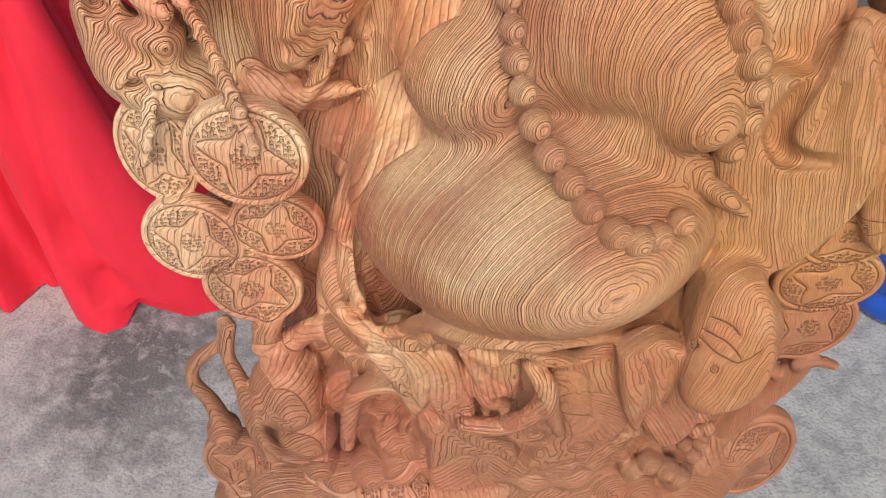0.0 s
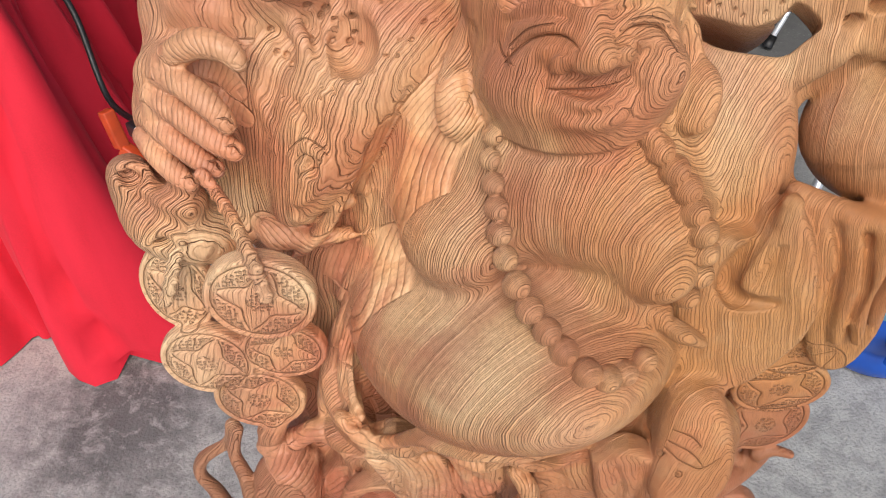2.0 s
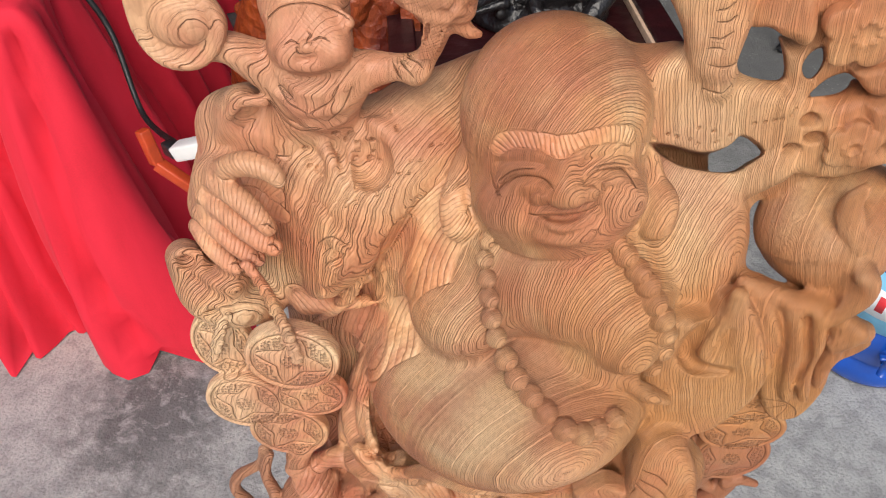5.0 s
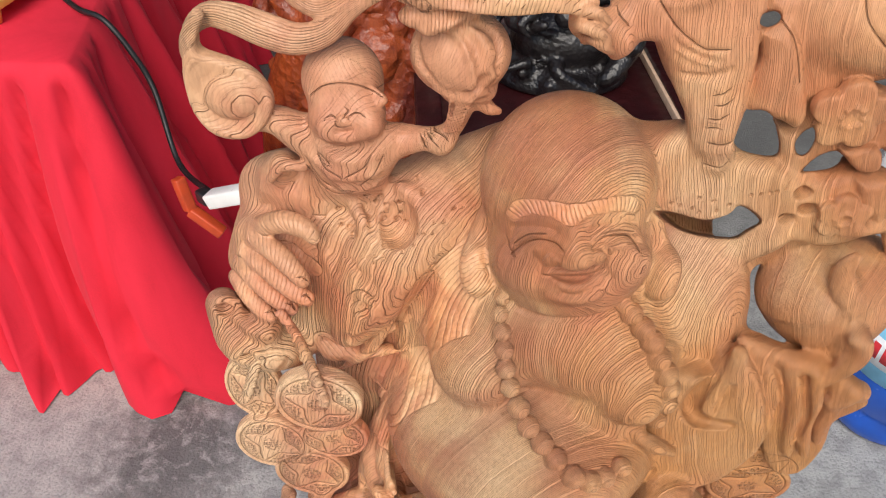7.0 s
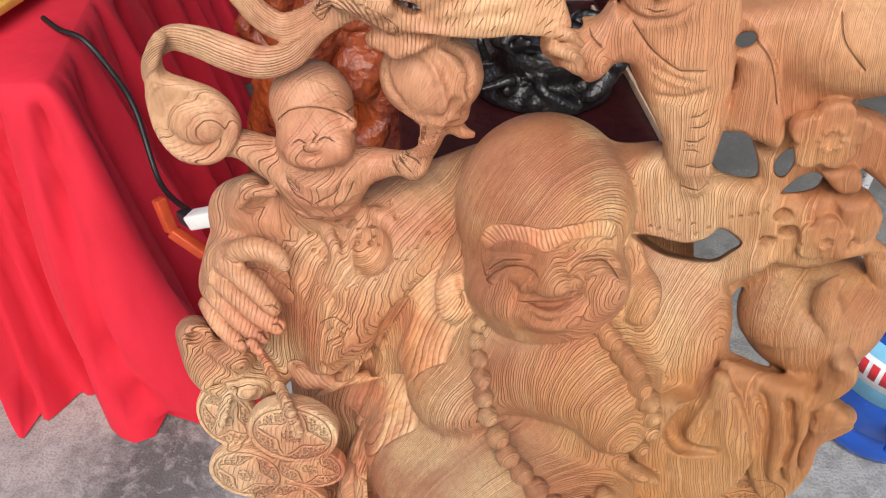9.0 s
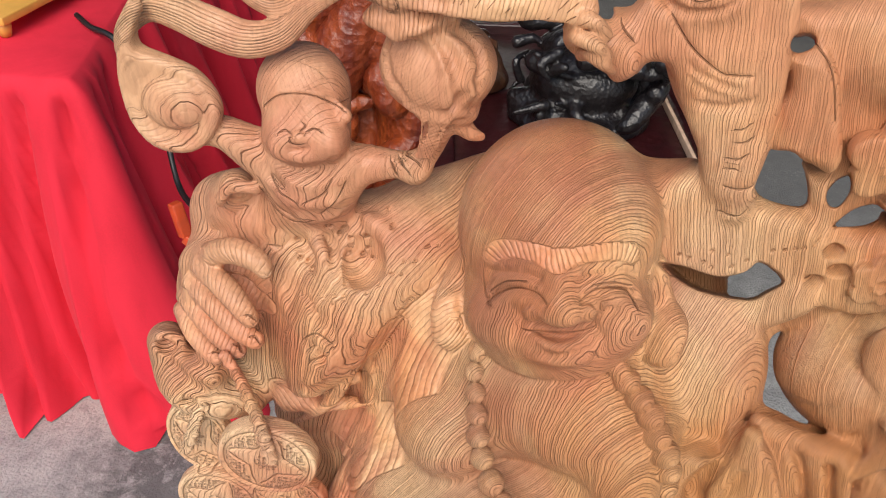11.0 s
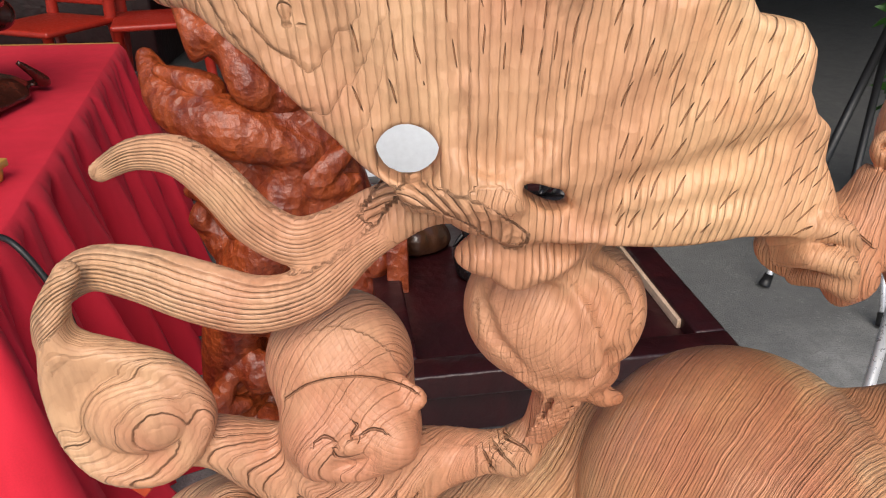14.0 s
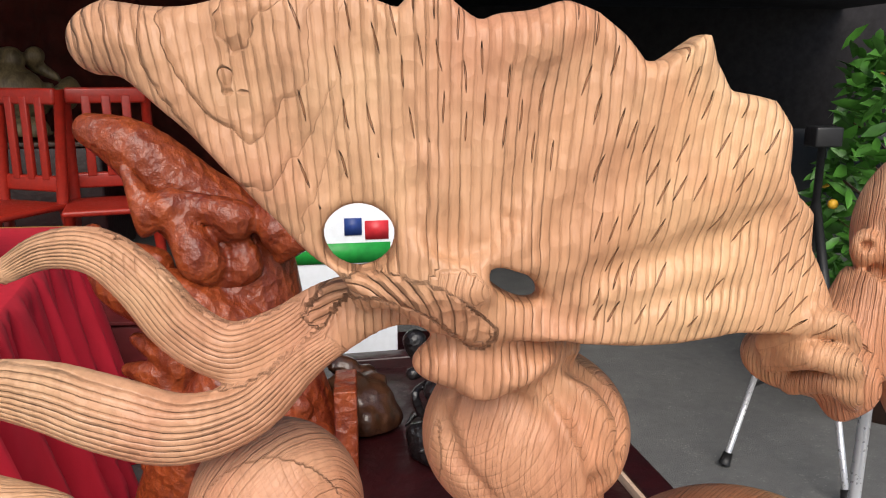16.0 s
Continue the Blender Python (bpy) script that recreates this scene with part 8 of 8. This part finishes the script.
    # folds and rock forms of the base
    ridge(((-0.056, 0.3608, 0.8344, 0.0029), (-0.0547, 0.3645, 0.7944, 0.0044), (-0.0647, 0.3669, 0.7521, 0.0032)), k=0.006, up=0.3)
    ridge(((-0.0366, 0.3544, 0.8364, 0.003), (-0.0343, 0.3582, 0.7948, 0.0044), (-0.0449, 0.3694, 0.7372, 0.0033)), k=0.006, up=0.3)
    ridge(((-0.0178, 0.3507, 0.8348, 0.003), (-0.0134, 0.3482, 0.8178, 0.0044), (-0.0233, 0.3632, 0.7355, 0.0033)), k=0.006, up=0.3)
    ridge(((0.0009, 0.3533, 0.8448, 0.0029), (0.0055, 0.3482, 0.8097, 0.0044), (-0.001, 0.3507, 0.7777, 0.0032)), k=0.006, up=0.3)
    ridge(((0.0195, 0.3658, 0.8219, 0.003), (0.0247, 0.3583, 0.8041, 0.0044), (0.0191, 0.3531, 0.7633, 0.0033)), k=0.006, up=0.3)
    ridge(((0.0374, 0.3433, 0.8455, 0.003), (0.0429, 0.3392, 0.8231, 0.0044), (0.041, 0.372, 0.722, 0.0033)), k=0.006, up=0.3)
    ridge(((0.058, 0.37, 0.824, 0.0029), (0.0631, 0.3545, 0.81, 0.0044), (0.062, 0.372, 0.746, 0.0032)), k=0.006, up=0.3)
    ridge(((0.078, 0.37, 0.817, 0.003), (0.086, 0.368, 0.782, 0.0044), (0.084, 0.372, 0.735, 0.0033)), k=0.006, up=0.3)
    ridge(((0.0958, 0.3606, 0.8229, 0.003), (0.1021, 0.357, 0.8069, 0.0044), (0.106, 0.372, 0.723, 0.0033)), k=0.006, up=0.3)
    ridge(((0.116, 0.37, 0.824, 0.0029), (0.1224, 0.3565, 0.7992, 0.0044), (0.1188, 0.3525, 0.7766, 0.0032)), k=0.006, up=0.3)
    ridge(((0.1294, 0.3508, 0.8431, 0.003), (0.1366, 0.3458, 0.8231, 0.0043), (0.1411, 0.3545, 0.7629, 0.0033)), k=0.006, up=0.3)
    ridge(((0.1541, 0.3638, 0.8193, 0.003), (0.1583, 0.3495, 0.8097, 0.0044), (0.1643, 0.3569, 0.7482, 0.0033)), k=0.006, up=0.3)
    ridge(((-0.0868, 0.4031, 0.6501, 0.0039), (-0.0643, 0.3846, 0.6471, 0.0054), (-0.0336, 0.3607, 0.7117, 0.0034)), k=0.006, up=0.3)
    ridge(((-0.0426, 0.3645, 0.7229, 0.0039), (-0.0281, 0.3736, 0.653, 0.0055), (-0.0036, 0.3595, 0.6925, 0.0035)), k=0.006, up=0.3)
    ridge(((-0.0095, 0.3582, 0.725, 0.0039), (0.0066, 0.3658, 0.6536, 0.0056), (0.0266, 0.3507, 0.7293, 0.0034)), k=0.006, up=0.3)
    ridge(((0.0228, 0.3532, 0.7421, 0.0039), (0.039, 0.3483, 0.7116, 0.0054), (0.0567, 0.3494, 0.7109, 0.0035)), k=0.006, up=0.3)
    ridge(((0.0546, 0.3508, 0.7381, 0.0039), (0.0718, 0.3508, 0.695, 0.0055), (0.0848, 0.349, 0.733, 0.0034)), k=0.006, up=0.3)
    ridge(((0.0853, 0.3495, 0.749, 0.0039), (0.1063, 0.3544, 0.6759, 0.0056), (0.1167, 0.3508, 0.7094, 0.0035)), k=0.006, up=0.3)
    ridge(((0.1175, 0.3494, 0.7412, 0.0039), (0.1354, 0.3533, 0.7046, 0.0054), (0.1444, 0.3532, 0.7269, 0.0034)), k=0.006, up=0.3)
    ridge(((0.1496, 0.3545, 0.7418, 0.0038), (0.1718, 0.3582, 0.6835, 0.0055), (0.1822, 0.3631, 0.6891, 0.0035)), k=0.006, up=0.3)
    ridge(((0.1858, 0.3607, 0.7238, 0.0039), (0.2044, 0.3532, 0.6797, 0.0056), (0.2106, 0.367, 0.705, 0.0034)), k=0.006, up=0.3)
    dent((-0.057, 0.3707, 0.7257), (0.0075, 0.0075, 0.0061), k=0.008)
    dent((-0.0196, 0.3595, 0.7287), (0.0076, 0.0076, 0.0062), k=0.008)
    dent((0.0166, 0.3546, 0.7218), (0.0078, 0.0078, 0.0063), k=0.008)
    dent((0.053, 0.37, 0.728), (0.0075, 0.0075, 0.0061), k=0.008)
    dent((0.0857, 0.3463, 0.7517), (0.0076, 0.0076, 0.0062), k=0.008)
    dent((0.1223, 0.3471, 0.736), (0.0077, 0.0077, 0.0063), k=0.008)
    dent((0.1562, 0.3557, 0.7525), (0.0075, 0.0075, 0.0061), k=0.008)
    dent((0.2006, 0.3682, 0.718), (0.0076, 0.0076, 0.0062), k=0.008)
    dot((-0.1074, 0.377, 0.6261), 0.0016)
    dot((-0.0952, 0.3775, 0.6315), 0.0016)
    dot((-0.0833, 0.3781, 0.6369), 0.0016)
    dot((-0.0713, 0.3722, 0.6355), 0.0016)
    dot((-0.0598, 0.3737, 0.639), 0.0016)
    dot((-0.0481, 0.3744, 0.6441), 0.0016)
    dot((-0.0366, 0.3692, 0.6416), 0.0016)
    dot((-0.025, 0.3682, 0.6497), 0.0016)
    dot((-0.0137, 0.3695, 0.6535), 0.0016)
    dot((-0.0025, 0.3656, 0.6487), 0.0016)
    coin((-0.033, 0.372, 0.64), (0.036, 0.039), 0.01, k=0.004)
    dot((0.182, 0.3532, 0.8648), 0.0012)
    dot((0.1823, 0.3532, 0.8682), 0.0012)
    dot((0.185, 0.3545, 0.8682), 0.0012)
    # carved fish on the thigh patch, hooked sleeve fold
    groove(((0.1728, 0.3273, 0.9043, 0.0011), (0.1784, 0.3235, 0.9003, 0.0011), (0.1849, 0.3223, 0.8946, 0.0011), (0.1921, 0.3209, 0.8905, 0.0011), (0.1992, 0.3201, 0.8871, 0.0011), (0.2059, 0.321, 0.8906, 0.0011), (0.212, 0.3223, 0.8964, 0.0011)))
    groove(((0.1742, 0.3279, 0.9106, 0.0011), (0.1808, 0.3252, 0.9083, 0.0011), (0.1885, 0.3242, 0.904, 0.0011), (0.1952, 0.3227, 0.8978, 0.0011), (0.2013, 0.3209, 0.8906, 0.0011)))
    groove(((0.1766, 0.3295, 0.9213, 0.0011), (0.1819, 0.3279, 0.9199, 0.0011), (0.1878, 0.3273, 0.9171, 0.0011), (0.1925, 0.3264, 0.9133, 0.0011), (0.1967, 0.3252, 0.9085, 0.0011)))
    groove(((0.173, 0.3256, 0.8986, 0.0008), (0.1727, 0.3252, 0.8963, 0.0008), (0.1716, 0.3258, 0.8944, 0.0008), (0.1704, 0.3273, 0.8937, 0.0008), (0.1698, 0.3286, 0.8947, 0.0008), (0.17, 0.3288, 0.8971, 0.0008), (0.171, 0.3279, 0.8994, 0.0008), (0.1722, 0.3266, 0.8999, 0.0008), (0.173, 0.3256, 0.8986, 0.0008)))
    dot((0.1713, 0.3269, 0.8969), 0.0014)
    groove(((0.1881, 0.319, 0.8823, 0.0008), (0.1878, 0.3185, 0.8802, 0.0008), (0.1862, 0.3183, 0.8793, 0.0008), (0.1844, 0.3185, 0.8802, 0.0008), (0.1833, 0.319, 0.8823, 0.0008), (0.1836, 0.3195, 0.8844, 0.0008), (0.1851, 0.3197, 0.8853, 0.0008), (0.187, 0.3195, 0.8845, 0.0008), (0.1881, 0.319, 0.8823, 0.0008)))
    dot((0.1857, 0.319, 0.8823), 0.0014)
    crease(((0.2026, 0.3591, 1.0727, 0.002), (0.1966, 0.3575, 1.0648, 0.005), (0.1939, 0.3584, 1.0557, 0.006), (0.1916, 0.3593, 1.0452, 0.0065), (0.1918, 0.3604, 1.0347, 0.0065), (0.1961, 0.3599, 1.0264, 0.006), (0.2016, 0.3581, 1.0213, 0.0055), (0.2128, 0.3569, 1.0196, 0.004), (0.2251, 0.3559, 1.0196, 0.0015)), k=0.003)
    # hanging cloth ends, arch and toes under the hem
    form.slab(((0.0844, 0.352, 0.8609), (0.1232, 0.352, 0.8675), (0.146, 0.352, 0.8241), (0.1501, 0.352, 0.7714), (0.1256, 0.352, 0.7549), (0.0962, 0.352, 0.7791)), 0.01, 0.003, 0.006)
    form.slab(((0.1248, 0.338, 0.8824), (0.1503, 0.338, 0.8975), (0.1798, 0.338, 0.8734), (0.184, 0.338, 0.8268), (0.1602, 0.338, 0.8231), (0.1535, 0.338, 0.7896), (0.1383, 0.338, 0.8194)), 0.01, 0.003, 0.006)
    form.slab(((0.1501, 0.352, 0.8241), (0.186, 0.352, 0.8313), (0.2036, 0.352, 0.7797), (0.1858, 0.352, 0.7469), (0.162, 0.352, 0.7794)), 0.01, 0.003, 0.006)
    form.slab(((-0.0419, 0.348, 0.8687), (-0.0173, 0.348, 0.8933), (-0.0008, 0.348, 0.8689), (0.0011, 0.348, 0.8148), (-0.0121, 0.348, 0.7939), (-0.0242, 0.348, 0.8289)), 0.01, 0.003, 0.006)
    form.slab(((-0.0009, 0.35, 0.8663), (0.0208, 0.35, 0.86), (0.0351, 0.35, 0.7957), (0.0172, 0.35, 0.7754), (0.0002, 0.35, 0.8104)), 0.01, 0.003, 0.006)
    form.slab(((0.0207, 0.345, 0.8729), (0.0594, 0.345, 0.8731), (0.0638, 0.345, 0.8336), (0.0418, 0.345, 0.8229)), 0.01, 0.003, 0.006)
    form.slab(((-0.0023, 0.35, 0.7909), (0.0671, 0.35, 0.7495), (0.0626, 0.35, 0.7051), (0.0322, 0.35, 0.6811), (0.0005, 0.35, 0.6905)), 0.01, 0.003, 0.006)
    tube(((-0.0666, 0.352, 0.7368, 0.006), (-0.0545, 0.352, 0.8049, 0.008), (-0.0289, 0.352, 0.8218, 0.009), (-0.005, 0.352, 0.8074, 0.008), (-0.0019, 0.352, 0.7457, 0.006)), k=0.004)
    carve_blob((-0.0323, 0.352, 0.7744), (0.018, 0.022, 0.016), k=0.005)
    blob((0.1843, 0.352, 0.8158), (0.0065, 0.0065, 0.0065), k=0.002)
    blob((0.1959, 0.352, 0.8011), (0.0065, 0.0065, 0.0065), k=0.002)
    blob((0.2062, 0.352, 0.7821), (0.0065, 0.0065, 0.0065), k=0.002)
    blob((0.2083, 0.352, 0.7604), (0.0065, 0.0065, 0.0065), k=0.002)
    blob((0.2033, 0.352, 0.7419), (0.0065, 0.0065, 0.0065), k=0.002)
    blob((0.1681, 0.352, 0.7023), (0.011, 0.010, 0.012), k=0.002)
    blob((0.1805, 0.352, 0.7134), (0.011, 0.010, 0.012), k=0.002)
    blob((0.1968, 0.352, 0.7025), (0.011, 0.010, 0.012), k=0.002)
    blob((0.2086, 0.352, 0.6912), (0.011, 0.010, 0.012), k=0.002)
    blob((-0.0964, 0.368, 0.6866), (0.016, 0.02, 0.016), k=0.003)
    blob((-0.0784, 0.368, 0.6672), (0.02, 0.02, 0.02), k=0.003)
    blob((-0.0525, 0.368, 0.6772), (0.02, 0.02, 0.02), k=0.003)
    blob((-0.0273, 0.368, 0.6822), (0.02, 0.02, 0.02), k=0.003)
    blob((0.0878, 0.368, 0.6733), (0.022, 0.02, 0.022), k=0.003)
    blob((0.1223, 0.368, 0.6784), (0.024, 0.02, 0.024), k=0.003)
    blob((0.1543, 0.368, 0.6638), (0.02, 0.02, 0.02), k=0.003)
    crease(((-0.0216, 0.342, 0.8765, 0.0012), (-0.0131, 0.342, 0.8442, 0.0022), (-0.0088, 0.342, 0.8126, 0.0012)), k=0.004)
    crease(((-0.0293, 0.342, 0.8765, 0.001), (-0.0189, 0.342, 0.8509, 0.002), (-0.011, 0.342, 0.8234, 0.001)), k=0.004)
    crease(((0.0091, 0.342, 0.8673, 0.001), (0.0169, 0.342, 0.8376, 0.002), (0.0205, 0.342, 0.8017, 0.001)), k=0.004)
    crease(((0.0284, 0.342, 0.8705, 0.001), (0.0407, 0.342, 0.8512, 0.002), (0.0533, 0.342, 0.8377, 0.001)), k=0.004)
    crease(((0.0949, 0.342, 0.8645, 0.001), (0.1098, 0.342, 0.838, 0.0022), (0.1203, 0.342, 0.787, 0.001)), k=0.004)
    crease(((0.1434, 0.342, 0.8773, 0.001), (0.1529, 0.342, 0.8451, 0.0022), (0.1529, 0.342, 0.8024, 0.001)), k=0.004)
    crease(((0.1625, 0.342, 0.8774, 0.001), (0.1669, 0.342, 0.8452, 0.002), (0.1648, 0.342, 0.8244, 0.001)), k=0.004)
    crease(((0.0172, 0.342, 0.7705, 0.001), (0.0352, 0.342, 0.7499, 0.002), (0.0534, 0.342, 0.7458, 0.001)), k=0.004)
    crease(((-0.0689, 0.342, 0.9003, 0.0015), (-0.0475, 0.342, 0.8886, 0.003), (-0.0242, 0.342, 0.9006, 0.002)), k=0.004)
    crease(((-0.0562, 0.342, 0.8764, 0.0012), (-0.0374, 0.342, 0.8702, 0.0025), (-0.0216, 0.342, 0.8765, 0.0012)), k=0.004)
    blob((-0.1135, 0.378, 0.7689), (0.031, 0.028, 0.034), k=0.004)
    crease(((-0.1232, 0.35, 0.8255, 0.0012), (-0.1022, 0.35, 0.8326, 0.0018), (-0.0821, 0.35, 0.8222, 0.0012)), k=0.003)
    crease(((-0.1229, 0.35, 0.7809, 0.0012), (-0.1074, 0.35, 0.7666, 0.002), (-0.0839, 0.35, 0.7772, 0.0012)), k=0.003)
    tube(((-0.1263, 0.378, 0.8296, 0.007), (-0.1166, 0.378, 0.8498, 0.009), (-0.1112, 0.378, 0.8628, 0.008)), k=0.006)
    # overlapping pleats, rim and collar of the pouch
    blob((-0.0098, 0.392, 1.3298), (0.0185, 0.0100, 0.0075), k=0.006)
    ridge(((0.004, 0.3931, 1.3224, 0.0012), (0.0078, 0.3919, 1.3186, 0.0021), (0.0117, 0.3908, 1.3147, 0.0026), (0.0138, 0.3889, 1.3105, 0.0029), (0.0161, 0.3879, 1.3058, 0.003), (0.0165, 0.387, 1.3016, 0.0029), (0.0174, 0.3872, 1.2967, 0.0026), (0.0159, 0.3878, 1.2928, 0.0021), (0.0143, 0.388, 1.2892, 0.0012)), k=0.006, up=-0.2)
    ridge(((0.011, 0.3956, 1.3237, 0.001), (0.0157, 0.3953, 1.3193, 0.002), (0.0204, 0.3946, 1.315, 0.0025), (0.023, 0.3941, 1.3096, 0.0026), (0.026, 0.3945, 1.3035, 0.0025), (0.0264, 0.3939, 1.2987, 0.002), (0.0267, 0.3929, 1.294, 0.001)), k=0.006, up=-0.2)
    ridge(((-0.0072, 0.3931, 1.2844, 0.0014), (-0.0027, 0.392, 1.2831, 0.0028), (0.0024, 0.3931, 1.2803, 0.0034), (0.0078, 0.3925, 1.2804, 0.0036), (0.0138, 0.3943, 1.2789, 0.0034), (0.018, 0.3931, 1.2816, 0.0028), (0.0255, 0.4014, 1.278, 0.0014)), k=0.003, up=0.1)
    ridge(((-0.0155, 0.4056, 1.3201, 0.0024), (-0.0128, 0.3942, 1.3241, 0.0027), (-0.0091, 0.3908, 1.3246, 0.0028), (-0.0052, 0.3868, 1.3272, 0.0027), (-0.0008, 0.3858, 1.3284, 0.0024), (0.003, 0.387, 1.33, 0.002), (0.0069, 0.3888, 1.3312, 0.0011)), k=0.003, up=0.1)
    crease(((0.0073, 0.3932, 1.3235, 0.0017), (0.011, 0.3922, 1.3197, 0.0029), (0.0148, 0.3913, 1.316, 0.0036), (0.0173, 0.3902, 1.3111, 0.0041), (0.0197, 0.3888, 1.3064, 0.0042), (0.0204, 0.3885, 1.3012, 0.0041), (0.0215, 0.3891, 1.2953, 0.0036), (0.0202, 0.3906, 1.2905, 0.0029), (0.0182, 0.3902, 1.2867, 0.0017)), k=0.003)
    crease(((-0.0166, 0.4037, 1.317, 0.0009), (-0.018, 0.4025, 1.3128, 0.0018), (-0.0194, 0.4018, 1.3084, 0.0023), (-0.0178, 0.3972, 1.3041, 0.0024), (-0.016, 0.3942, 1.299, 0.0023), (-0.0116, 0.3909, 1.2949, 0.0018), (-0.0068, 0.3898, 1.2895, 0.0009)), k=0.003)
    crease(((0.014, 0.3979, 1.3253, 0.001), (0.0209, 0.4009, 1.3199, 0.0021), (0.0273, 0.402, 1.3152, 0.0025), (0.029, 0.4002, 1.3104, 0.0027), (0.0303, 0.3976, 1.306, 0.0025), (0.0296, 0.3955, 1.3018, 0.0021), (0.0296, 0.3953, 1.2965, 0.001)), k=0.003)
    # cap and robe creases of the two small figures
    ridge(((-0.0837, 0.3969, 1.2406, 0.0007), (-0.0702, 0.3933, 1.2285, 0.001), (-0.0507, 0.3946, 1.2301, 0.0021), (-0.0363, 0.3988, 1.2405, 0.0014)), k=0.004, up=0.3)
    ridge(((-0.0867, 0.3959, 1.2285, 0.0014), (-0.0699, 0.3944, 1.2145, 0.0022), (-0.048, 0.3958, 1.2185, 0.0018)), k=0.004, up=0.3)
    ridge(((-0.0799, 0.3934, 1.2217, 0.0015), (-0.0683, 0.4008, 1.2008, 0.0018), (-0.0493, 0.4008, 1.2058, 0.0015)), k=0.004, up=0.3)

    form.field[:, :, :2] = 0.02
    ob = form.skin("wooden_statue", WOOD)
    tagged(ob, "pale carved cypress statue of a seated laughing figure", "statue")


STATUE_STEP = 0.00125
statue()
